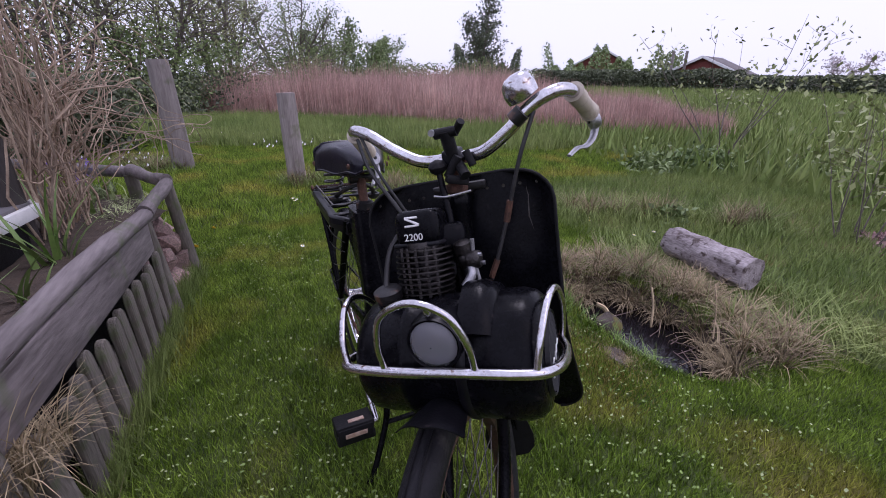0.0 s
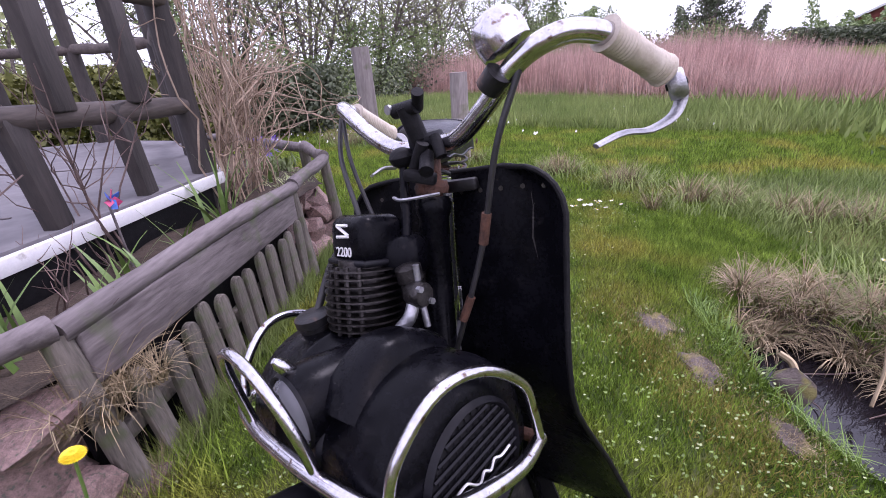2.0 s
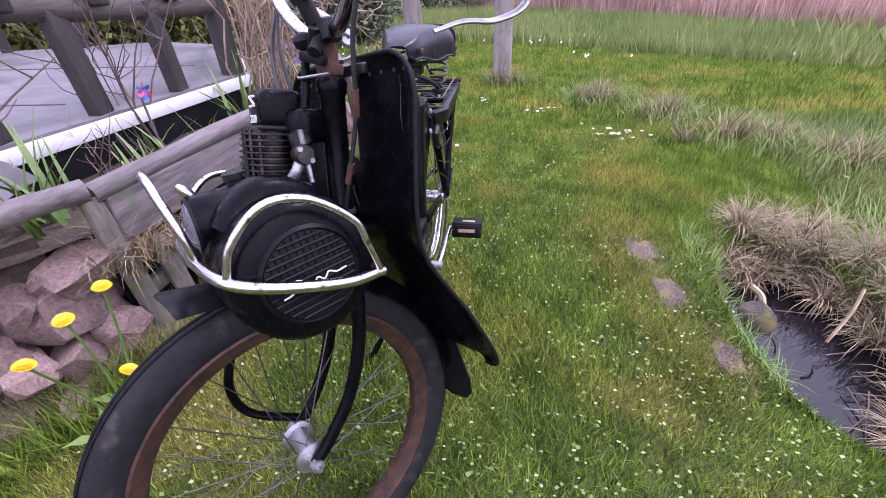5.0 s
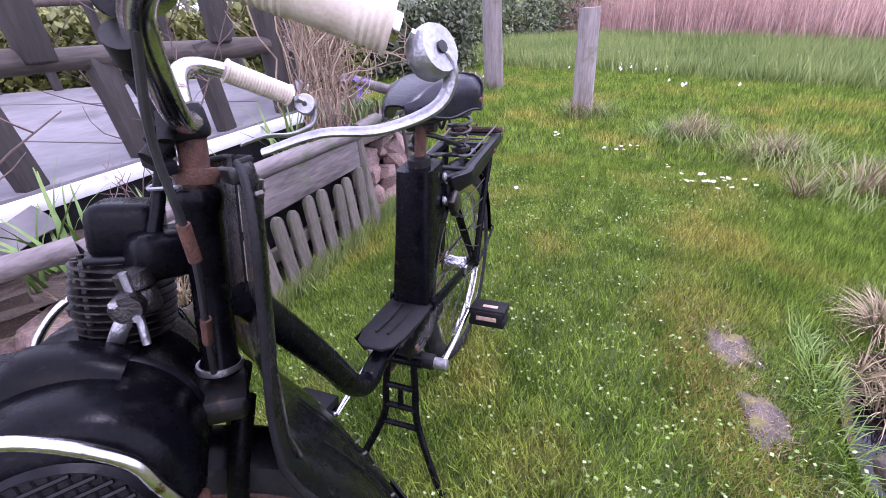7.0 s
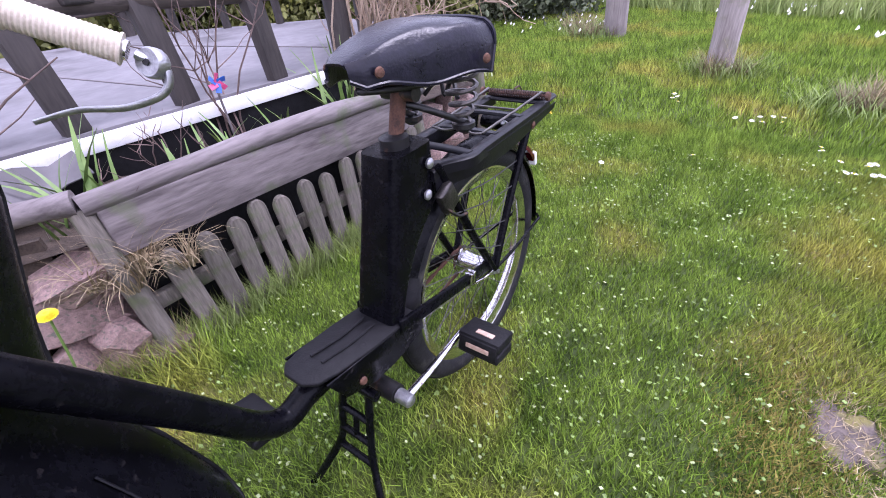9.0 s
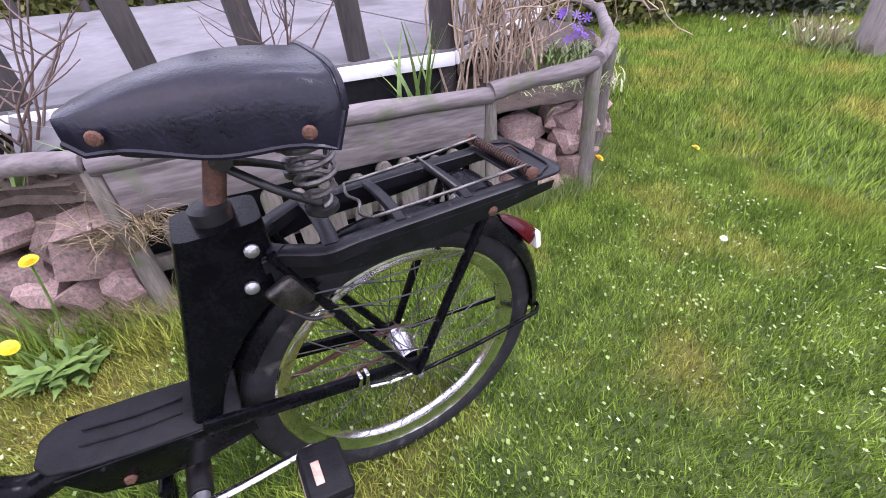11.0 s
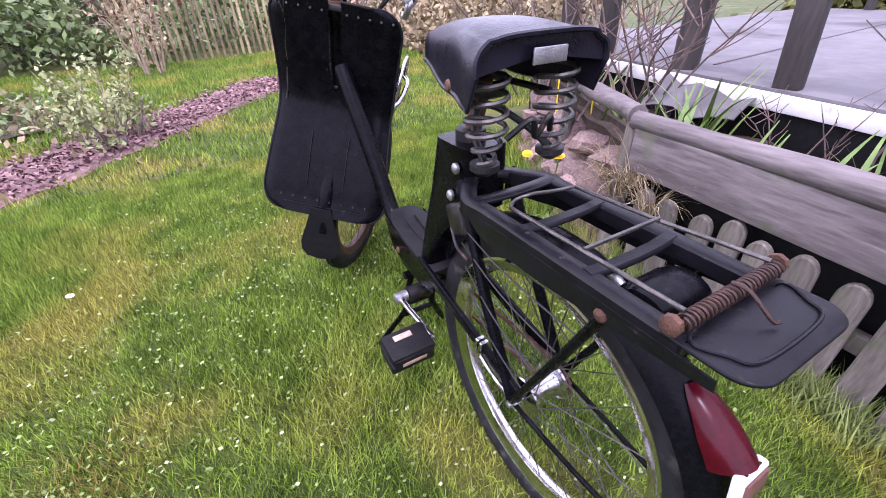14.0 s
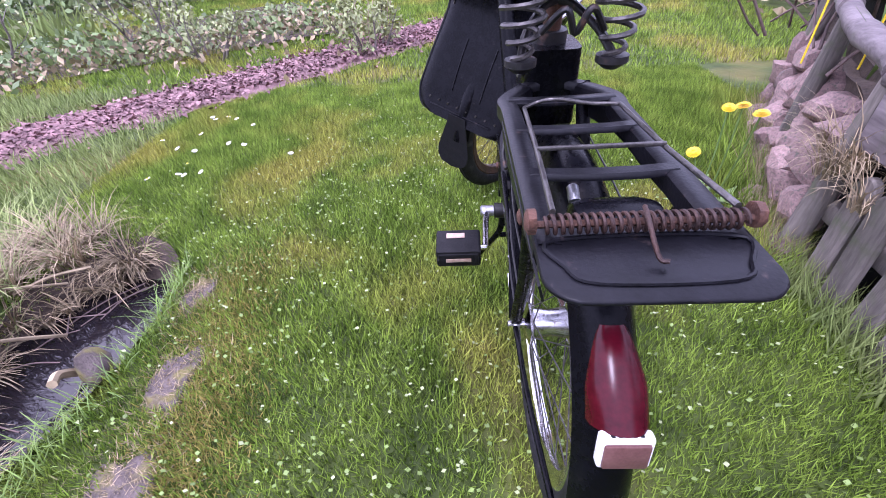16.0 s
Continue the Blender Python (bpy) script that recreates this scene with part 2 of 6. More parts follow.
# ---- mesh helpers ----
def mesh_object(name, bm, mat, smooth=45):
    me = bpy.data.meshes.new(name)
    bmesh.ops.recalc_face_normals(bm, faces=bm.faces)
    bm.to_mesh(me)
    bm.free()
    me.materials.append(M[mat])
    if smooth:
        me.polygons.foreach_set("use_smooth", [True] * len(me.polygons))
        me.set_sharp_from_angle(angle=radians(smooth))
    return new(name, me)


def part(name, bm, mat, parent, label="", at=None, smooth=45):
    """One mesh as a part of a thing; at: its pose under the thing."""
    ob = mesh_object(name, bm, mat, smooth)
    ob.parent = parent
    if at is not None:
        ob.matrix_basis = at
    return tagged(ob, label)


def thing(name, label, category, group="", kind="", at=None):
    ob = new(name)
    ob.empty_display_size = 0.05
    if at is not None:
        ob.matrix_basis = at
    return tagged(ob, label, category, group, kind)


def solid(name, bm, mat, label, category, group="", kind="", smooth=45):
    return tagged(mesh_object(name, bm, mat, smooth), label, category, group, kind)


def spline(points, steps=6, closed=False):
    """A smooth line through points."""
    p = [Vector(q) for q in points]
    n, out = len(p), []
    for i in range(n if closed else n - 1):
        if closed:
            a, b, c, d = p[i - 1], p[i], p[(i + 1) % n], p[(i + 2) % n]
        else:
            b, c = p[i], p[i + 1]
            a, d = (p[i - 1] if i else 2 * b - c), (p[i + 2] if i + 2 < n else 2 * c - b)
        for k in range(steps):
            t = k / steps
            out.append(0.5 * (2 * b + (c - a) * t + (2 * a - 5 * b + 4 * c - d) * t * t + (3 * b - a - 3 * c + d) * t ** 3))
    return out if closed else out + [p[-1]]


def tube(bm, points, r, seg=10, closed=False, r_end=None, flat=1.0, bumps=None):
    """A round rod along points. r_end: its radius at the end; flat: squash across; bumps: radius factor at each point."""
    p = [Vector(q) for q in points]
    n = len(p)
    ref, rings = None, []
    for i in range(n):
        d = (p[(i + 1) % n] - p[i - 1]) if closed else (p[min(i + 1, n - 1)] - p[max(i - 1, 0)])
        d.normalize()
        if ref is None:
            ref = d.orthogonal().normalized() if abs(d.x) > 0.9 else (Vector((1, 0, 0)) - d * d.x).normalized()
        else:
            ref = (ref - d * ref.dot(d)).normalized()
        side = d.cross(ref)
        rr = r if r_end is None else r + (r_end - r) * i / (n - 1)
        if bumps:
            rr *= bumps[i]
        rings.append([bm.verts.new(p[i] + (ref * math.cos(a) + side * math.sin(a) * flat) * rr) for a in (2 * math.pi * k / seg for k in range(seg))])
    for i in range(n if closed else n - 1):
        u, v = rings[i], rings[(i + 1) % n]
        for k in range(seg):
            bm.faces.new((u[k], u[(k + 1) % seg], v[(k + 1) % seg], v[k]))
    if not closed:
        bm.faces.new(rings[0][::-1])
        bm.faces.new(rings[-1])
    return bm


def rod(a, b, r, seg=12, r_end=None, bm=None, flat=1.0):
    return tube(bm or bmesh.new(), [a, b], r, seg, r_end=r_end, flat=flat)


def wire(points, r, seg=8, steps=6, closed=False, bm=None):
    return tube(bm or bmesh.new(), spline(points, steps, closed), r, seg, closed)


def lathe(profile, m=None, seg=32, bm=None, whole=True):
    """Turns (radius, height) pairs round z; m places it."""
    bm = bm or bmesh.new()
    m = m or Matrix()
    rings = [[bm.verts.new(m @ Vector((r * math.cos(2 * math.pi * k / seg), r * math.sin(2 * math.pi * k / seg), h))) for k in range(seg)] for r, h in profile]
    for u, v in zip(rings, rings[1:]):
        for k in range(seg):
            bm.faces.new((u[k], u[(k + 1) % seg], v[(k + 1) % seg], v[k]))
    if whole:
        bm.faces.new(rings[0][::-1])
        bm.faces.new(rings[-1])
    return bm


def block(size, m=None, bevel=0.004, bm=None, segments=2):
    """A bevelled box of that size about the origin, placed by m."""
    b = bmesh.new()
    bmesh.ops.create_cube(b, size=1, matrix=Matrix.Diagonal((*size, 1)))
    if bevel:
        bmesh.ops.bevel(b, geom=b.edges[:], offset=bevel, segments=segments, affect="EDGES", profile=0.5)
    b.transform(m or Matrix())
    if bm is None:
        return b
    return merge(bm, b)


def merge(bm, b):
    me = bpy.data.meshes.new("spare")
    b.to_mesh(me)
    b.free()
    bm.from_mesh(me)
    bpy.data.meshes.remove(me)
    return bm


def plate(outline, thick, m=None, bevel=0.0):
    """A flat outline (x, y) given thickness along z, placed by m."""
    bm = bmesh.new()
    f = bm.faces.new([bm.verts.new((x, y, -thick / 2)) for x, y in outline])
    ext = bmesh.ops.extrude_face_region(bm, geom=[f])
    bmesh.ops.translate(bm, vec=(0, 0, thick), verts=[v for v in ext["geom"] if isinstance(v, bmesh.types.BMVert)])
    if bevel:
        bmesh.ops.bevel(bm, geom=bm.edges[:], offset=bevel, segments=1, affect="EDGES")
    bm.transform(m or Matrix())
    return bm


def sheet(grid, thick=0.0, close_v=False):
    """A surface from a grid of points, with thickness."""
    bm = bmesh.new()
    rows = [[bm.verts.new(p) for p in row] for row in grid]
    for a, b in zip(rows, rows[1:]):
        for k in range(len(a) - 1 + close_v):
            bm.faces.new((a[k], a[(k + 1) % len(a)], b[(k + 1) % len(a)], b[k]))
    if thick:
        bmesh.ops.recalc_face_normals(bm, faces=bm.faces)
        bmesh.ops.solidify(bm, geom=bm.faces[:], thickness=thick)
    return bm


def raw(name, verts, faces, mat, label, category, kind="stuff", smooth=False):
    """Many small pieces as one object, from arrays (all faces have the same number of corners)."""
    me = bpy.data.meshes.new(name)
    verts, faces = np.asarray(verts, np.float32), np.asarray(faces, np.int32)
    k = faces.shape[1]
    me.vertices.add(len(verts))
    me.vertices.foreach_set("co", verts.ravel())
    me.loops.add(faces.size)
    me.loops.foreach_set("vertex_index", faces.ravel())
    me.polygons.add(len(faces))
    me.polygons.foreach_set("loop_start", np.arange(0, faces.size, k, dtype=np.int32))
    if smooth:
        me.polygons.foreach_set("use_smooth", np.ones(len(faces), bool))
    me.update(calc_edges=True)
    me.materials.append(M[mat])
    return tagged(new(name, me), label, category, "", kind)


rng = np.random.default_rng(7)

# ---- ground, pond, path ----
BORDER = [(-1.55, -0.95), (-1.28, -0.42), (-1.03, 0.02), (-0.785, 0.52), (-0.69, 1.67), (-0.645, 2.11), (-0.85, 2.40), (-1.65, 3.18), (-2.30, 3.55)]
POND, POND_SIZE = (1.23, 0.80), (0.21, 0.38)


def border_x(y):
    ys = [q[1] for q in BORDER]
    return np.interp(y, ys, [q[0] for q in BORDER], left=-9, right=-9)


def path_side(x, y):
    """Distance from the middle of the mulch path, in metres."""
    a, d = np.array((3.55, 0.62)), np.array((-2.6, -2.75))
    d = d / np.linalg.norm(d)
    return (x - a[0]) * d[1] - (y - a[1]) * d[0], (x - a[0]) * d[0] + (y - a[1]) * d[1]


def on_path(x, y):
    across, along = path_side(x, y)
    return (np.abs(across) < 0.30) & (along > -0.2) & (along < 6)


def ground_z(x, y):
    x, y = np.asarray(x, float), np.asarray(y, float)
    r = np.sqrt(((x - POND[0]) / POND_SIZE[0]) ** 2 + ((y - POND[1]) / POND_SIZE[1]) ** 2) + 0.07 * np.sin(9 * x + 5 * y)
    z = -0.26 * np.clip(1.25 - r, 0, 0.55) / 0.55
    z = z + 0.012 * np.sin(1.7 * x + 0.5) * np.sin(1.3 * y) * np.clip(np.hypot(x, y - 0.5) - 0.8, 0, 1)
    d = np.hypot(x, y)
    return z + 0.008 * np.clip(d - 9, 0, 60) * np.clip((x - 0.3 * y) / 8, 0, 1)


def ground():
    near = np.arange(-3, 5.01, 0.05)
    ring = np.array([7, 9.5, 13, 18, 26, 40, 70, 130, 300, 900, 2500.0])
    xs = np.concatenate([-ring[::-1], near, ring])
    ys = np.concatenate([-ring[::-1], near, ring])
    gx, gy = np.meshgrid(xs, ys)
    v = np.stack([gx.ravel(), gy.ravel(), ground_z(gx, gy).ravel()], 1)
    n = len(xs)
    i, j = np.meshgrid(np.arange(n - 1), np.arange(n - 1))
    a = (j * n + i).ravel()
    raw("ground", v, np.stack([a, a + 1, a + n + 1, a + n], 1), "ground", "green mossy garden ground under the mown lawn", "ground", "structure", True)


ground()
wbm = bmesh.new()
wbm.faces.new([wbm.verts.new((POND[0] + 0.32 * math.cos(a), POND[1] + 0.5 * math.sin(a), -0.10)) for a in (2 * math.pi * k / 40 for k in range(40))])
solid("water", wbm, "water", "dark still water in the small garden pond", "water", "", "structure")

pbm = bmesh.new()
rows_p = []
for k in range(41):
    along = -0.2 + 6.2 * k / 40
    d = Vector((-2.6, -2.75, 0)).normalized()
    c = Vector((3.55, 0.62, 0)) + d * along
    side = Vector((d.y, -d.x, 0))
    w = 0.29 + 0.035 * math.sin(k * 1.7)
    rows_p.append([Vector((*(c + side * s * w).xy, float(ground_z(*(c + side * s * w).xy)) + h)) for s, h in ((-1, 0.004), (-0.5, 0.016), (0, 0.02), (0.5, 0.016), (1, 0.004))])
solid("path", sheet(rows_p), "gravel", "reddish bark mulch garden path beside the lawn", "path", "", "structure")


# loose chips of bark on the path
n = 9000
along_c, across_c = rng.uniform(-0.2, 6.0, n), rng.normal(0, 0.15, n)
pd = np.array((-2.6, -2.75)) / np.hypot(2.6, 2.75)
cxy = np.array((3.55, 0.62)) + along_c[:, None] * pd + across_c[:, None] * np.array((pd[1], -pd[0]))
cv = np.empty((n, 4, 3))
turn_c, size_c = rng.uniform(0, 7, n), rng.uniform(0.008, 0.024, n)
for q in range(4):
    ox, oy = np.cos(turn_c + q * np.pi / 2) * size_c, np.sin(turn_c + q * np.pi / 2) * size_c * 0.7
    cv[:, q] = np.stack([cxy[:, 0] + ox, cxy[:, 1] + oy, 0.022 + rng.uniform(-0.008, 0.022, n)], 1)
M["chips"] = material("bark_chips", (0.10, 0.05, 0.05), (0.36, 0.22, 0.215), 12, 0.95, 0, 0, island=0.5)
raw("bark_chips", cv.reshape(-1, 3), np.arange(4 * n).reshape(n, 4), "chips", "loose reddish bark chips covering the path", "mulch")

# ---- grass ----
def blades(x, y, height, width, lean, mat, name, label, category, base=None):
    n = len(x)
    z = ground_z(x, y) if base is None else base
    a = rng.uniform(0, 2 * np.pi, n)
    h = height * rng.uniform(0.55, 1.25, n)
    w = width * rng.uniform(0.7, 1.3, n)
    b = rng.uniform(0, 2 * np.pi, n)
    t = lean * rng.uniform(0.1, 1, n) * h
    dx, dy = np.cos(a) * w / 2, np.sin(a) * w / 2
    v = np.empty((n, 3, 3))
    v[:, 0] = np.stack([x - dx, y - dy, z - 0.004], 1)
    v[:, 1] = np.stack([x + dx, y + dy, z - 0.004], 1)
    v[:, 2] = np.stack([x + np.cos(b) * t, y + np.sin(b) * t, z + h], 1)
    return raw(name, v.reshape(-1, 3), np.arange(3 * n).reshape(n, 3), mat, label, category)


SLABS = [(0.79, 1.16, 0.13, 0.17, 12), (0.82, 0.91, 0.11, 0.18, -4), (0.90, 0.62, 0.08, 0.14, 8)]


def lawn_ok(x, y):
    ok = (x > border_x(y) + 0.03) & ~on_path(x, y)
    r = np.sqrt(((x - POND[0]) / POND_SIZE[0]) ** 2 + ((y - POND[1]) / POND_SIZE[1]) ** 2)
    ok &= r > 1.12
    for sx, sy, w, l, turn in SLABS:
        edge = 0.40 + 0.10 * np.sin(41 * x + 9 * sy) * np.sin(37 * y + sx) + 0.05 * np.sin(90 * x + 70 * y)
        ok &= ~(((x - sx) / w) ** 2 + ((y - sy) / l) ** 2 < edge ** 2)
    return ok


def scatter(n, x0, x1, y0, y1):
    return rng.uniform(x0, x1, n), rng.uniform(y0, y1, n)


x, y = scatter(520000, -1.3, 1.9, -1.3, 2.9)
k = lawn_ok(x, y) & ((x < 1.7) | (y > 1.3))
x, y = x[k], y[k]
blades(x, y, 0.026 + 0.018 * np.clip(np.sin(3.1 * x + 1) * np.sin(2.7 * y), 0, 1), 0.0034, 0.9, "lawn", "lawn_grass", "short mown bright green lawn grass with mossy patches", "grass")
x, y = scatter(240000, -3.2, 4.5, 2.9, 8.0)
k = lawn_ok(x, y)
blades(x[k], y[k], 0.05, 0.008, 0.8, "lawn", "lawn_grass", "mown green lawn grass running to the meadow", "grass")
x, y = scatter(130000, -2.6, 5.0, -6.0, -1.3)
k = lawn_ok(x, y) & ~((x > 1.9) & (y > -1.2))
blades(x[k], y[k], 0.045, 0.007, 0.8, "lawn", "lawn_grass", "mown green lawn grass beyond the moped's front wheel", "grass")
x, y = scatter(70000, 1.7, 6.0, -1.3, 3.0)
k = lawn_ok(x, y)
blades(x[k], y[k], 0.07, 0.008, 0.8, "meadow", "rough_grass", "rough uncut grass beside the pond and path", "grass")
x, y = scatter(90000, -3.0, 9.0, 4.6, 12.0)
k = (y > 6.6 - 0.55 * x) & (x > -2.2)
blades(x[k], y[k], 0.22, 0.018, 0.7, "meadow", "meadow_grass", "tall green meadow grass before the reeds", "grass")
x, y = scatter(60000, 4.0, 30.0, -4.0, 26.0)
blades(x, y, 0.32, 0.05, 0.7, "meadow", "meadow_grass", "long pale green grass on the far slope", "grass")
# grass left long along the border and round the posts
yy = rng.uniform(-0.6, 2.6, 9000)
blades(border_x(yy) + np.abs(rng.normal(0.02, 0.035, 9000)), yy, 0.10, 0.005, 0.7, "meadow", "edge_grass", "long uncut grass tufts along the wooden border", "grass")
yy = rng.uniform(-0.5, 0.55, 1500)
blades(border_x(yy) + rng.uniform(0.02, 0.10, 1500), yy, 0.13, 0.004, 0.9, "straw", "dry_edge_grass", "dry straw grass hanging at the border", "grass")


yy = rng.uniform(-0.7, 0.62, 2600)
blades(border_x(yy) + rng.uniform(0.0, 0.22, 2600), yy, 0.11, 0.005, 0.9, "lawn", "edge_grass", "long green grass before the stone wall", "grass")


def clover(n, x0, x1, y0, y1, size, mat, name, label, lift):
    x, y = scatter(n, x0, x1, y0, y1)
    k = lawn_ok(x, y) & (np.sin(2.3 * x + 1.1) + np.sin(2.9 * y + 0.4) + rng.normal(0, 0.7, n) > -0.2)
    x, y = x[k], y[k]
    n = len(x)
    z = ground_z(x, y) + lift * rng.uniform(0.5, 1.1, n)
    s, a = size * rng.uniform(0.6, 1.2, n), rng.uniform(0, 7, n)
    tx, ty = rng.normal(0, 0.35, n), rng.normal(0, 0.35, n)
    v = np.empty((n, 4, 3))
    for q in range(4):
        ox, oy = np.cos(a + q * np.pi / 2) * s, np.sin(a + q * np.pi / 2) * s * 0.8
        v[:, q] = np.stack([x + ox, y + oy, z + ox * tx + oy * ty], 1)
    raw(name, v.reshape(-1, 3), np.arange(4 * n).reshape(n, 4), mat, label, "clover")


M["pale_leaf"] = material("pale_clover_leaves", (0.26, 0.32, 0.13), (0.42, 0.47, 0.24), 9, 0.7, 0, 0, island=0.3)
clover(1500, -0.7, 1.2, -0.9, 2.6, 0.0050, "pale_leaf", "clover_leaves", "small pale clover leaves and fallen petals in the lawn", 0.032)
M["clover"] = material("clover_leaves", (0.13, 0.20, 0.04), (0.21, 0.30, 0.075), 9, 0.6, 0, 0, island=0.3)
clover(5000, -0.75, 1.4, -1.2, 2.6, 0.0055, "clover", "clover_leaves", "small green clover leaves among the grass", 0.026)


# ---- stones, slabs, border ----
def stone_mesh(seed, flat=0.7):
    b = bmesh.new()
    bmesh.ops.create_icosphere(b, subdivisions=2, radius=0.5)
    off = Vector((seed * 3.7, seed * 1.3, seed))
    for v in b.verts:
        c = Vector([math.copysign(abs(q * 2) ** 0.5, q) / 2 for q in v.co])
        v.co = c * (1 + 0.55 * noise.noise(c * 1.9 + off) + 0.16 * noise.noise(c * 5 + off))
        v.co.z *= flat
    me = bpy.data.meshes.new("stone")
    b.to_mesh(me)
    b.free()
    me.materials.append(M["stone"])
    me.polygons.foreach_set("use_smooth", [True] * len(me.polygons))
    me.set_sharp_from_angle(angle=radians(28))
    return me


STONES = [stone_mesh(s) for s in range(14)]


def stone_wall(label, a, b, rows, size, bottom=-0.02, out=0.0):
    wall = thing("stone_wall", label, "stone wall", kind="structure")
    a, b = Vector(a), Vector(b)
    length = (b - a).length
    side = Vector((b.y - a.y, a.x - b.x, 0)).normalized()
    turn = math.atan2(b.y - a.y, b.x - a.x)
    for row in range(rows):
        pos = random.uniform(-0.10, 0.04)
        while pos < length + 0.02:
            w = size * random.uniform(0.7, 1.9) * (1.25 if row == rows - 1 else 1)
            ob = new("stone", random.choice(STONES))
            ob.parent = wall
            c = a + (b - a) * (pos + w / 2) / length + side * (0.055 - 0.022 * row + out + random.uniform(-0.025, 0.025))
            h = size * random.uniform(0.75, 1.15)
            ob.matrix_basis = Matrix.LocRotScale((c.x, c.y, bottom + size * 0.76 * (row + 0.5) + random.uniform(-0.02, 0.02)), Euler((random.uniform(-0.5, 0.5), random.uniform(-0.4, 0.4), turn + random.uniform(-0.5, 0.5))), (w * 1.05, size * random.uniform(0.9, 1.4), h * 1.4))
            pos += w * random.uniform(0.85, 1.08)
    return wall


stone_wall("dry wall of pink and grey field stones under the border log", (-1.30, -0.45, 0), (-0.88, 0.42, 0), 4, 0.118)
stone_wall("dry wall of round pink field stones at the bed's corner", (-0.80, 1.74, 0), (-0.765, 2.06, 0), 4, 0.112)
stone_wall("low wall of field stones on the bed's far side", (-0.77, 2.12, 0), (-0.95, 2.36, 0), 4, 0.112)
stone_wall("low wall of field stones on the bed's outer end", (-0.95, 2.46, 0), (-1.68, 3.16, 0), 4, 0.12)
fill = [[Vector((-1.34 + 0.44 * t - 0.02, -0.47 + 0.91 * t, z)) for t in (0, 0.25, 0.5, 0.75, 1)] for z in (-0.05, 0.2, 0.42)]
solid("earth_bank", sheet(fill, 0.02), "soil", "dark earth packed behind the stones", "earth", "", "structure")
for sx, sy, w, l, turn in SLABS:
    b, ring = bmesh.new(), []
    for s, h in ((1.06, -0.03), (1.0, 0.0), (0.86, 0.007), (0.55, 0.006), (0.2, 0.008)):
        row = []
        for k in range(22):
            a = 2 * math.pi * k / 22
            c, q = math.cos(a), math.sin(a)
            e = (abs(c) ** 3.2 + abs(q) ** 3.2) ** (-1 / 3.2) * (0.95 + 0.42 * noise.noise(Vector((c * 1.8 + sx * 9, q * 1.8, sy * 7))))
            row.append(b.verts.new((w / 2 * e * s * c, l / 2 * e * s * q, h + 0.008 * noise.noise(Vector((c * s * 3 + sx, q * s * 3, sy))))))
        ring.append(row)
    for u, v in zip(ring, ring[1:]):
        for k in range(22):
            b.faces.new((u[k], u[(k + 1) % 22], v[(k + 1) % 22], v[k]))
    b.faces.new(ring[-1])
    b.transform(pose(sx, sy, 0.004, 0, 0, turn))
    solid("stone_slab", b, "slab", "flat brown stone slab sunk in the turf by the pond", "slab", "slabs by the pond")
sx = np.concatenate([rng.normal(q[0], q[2] * 0.42, 650) for q in SLABS])
sy = np.concatenate([rng.normal(q[1], q[3] * 0.42, 650) for q in SLABS])
blades(sx, sy, 0.010, 0.0022, 3.2, "straw", "dead_grass", "dead grass cuttings lying on the stone slabs", "dry grass", ground_z(sx, sy) + 0.010)
sx = np.concatenate([rng.normal(q[0] - 0.10, 0.07, 2600) for q in SLABS])
sy = np.concatenate([rng.normal(q[1] - 0.02, 0.12, 2600) for q in SLABS])
k = lawn_ok(sx, sy)
M["moss"] = material("yellow_moss", (0.20, 0.165, 0.035), (0.36, 0.30, 0.075), 12, 0.85, 0, 0, island=0.4)
blades(sx[k], sy[k], 0.020, 0.004, 1.6, "moss", "moss", "yellow moss and dead grass beside the slabs", "moss")


def log_between(a, b, r, name, mat, parent, label="", seed=0.0, steps=9, flat=1.0):
    pts, bumps = [], []
    for k in range(steps + 1):
        t = k / steps
        q = Vector(a).lerp(Vector(b), t)
        q.z += 0.008 * math.sin(5 * t + seed)
        q.x += 0.006 * math.sin(4 * t + seed * 2)
        pts.append(q)
        bumps.append(1 + 0.07 * math.sin(9 * t + seed * 3) + 0.05 * math.sin(23 * t + seed))
    return part(name, tube(bmesh.new(), pts, r, 12, flat=flat, bumps=bumps), mat, parent, label)


border = thing("garden_border", "weathered grey log border with plank and pickets along the raised bed", "garden border")
LOGZ = [0.56, 0.55, 0.53, 0.50, 0.478, 0.515, 0.53, 0.49, 0.48]
for i in range(len(BORDER) - 1):
    a, b = (*BORDER[i], LOGZ[i]), (*BORDER[i + 1], LOGZ[i + 1])
    log_between(a, b, 0.030 if i < 7 else 0.027, "log_rail", "grey_wood", border, seed=i * 1.7)
for i in range(1, len(BORDER)):
    if i in (6, 7):
        continue
    xx, yy = BORDER[i]
    part("border_post", rod((xx + 0.03, yy, -0.03), (xx - 0.01, yy + 0.0, LOGZ[i] - 0.01), 0.032, 10, 0.028), "picket_wood", border)
part("border_post", rod((-0.83, 2.38, 0), (-0.85, 2.40, 0.51), 0.036, 10, 0.032), "picket_wood", border)
a, b = Vector((-0.775, 0.54, 0.415)), Vector((-0.69, 1.645, 0.392))
mid, run = (a + b) / 2, b - a
plank_pose = Matrix.Translation(mid) @ pose(0, 0, 0, 0, 0, math.degrees(math.atan2(run.y, run.x))) @ pose(0, 0, 0, 0, 1.0, 0)
part("plank", block((run.length, 0.026, 0.135), plank_pose, 0.006), "grey_wood", border)
part("backing_rail", block((1.12, 0.03, 0.05), Matrix.Translation((-0.755, 1.08, 0.17)) @ pose(0, 0, 0, 0, 0, 85.6), 0.005), "picket_wood", border)
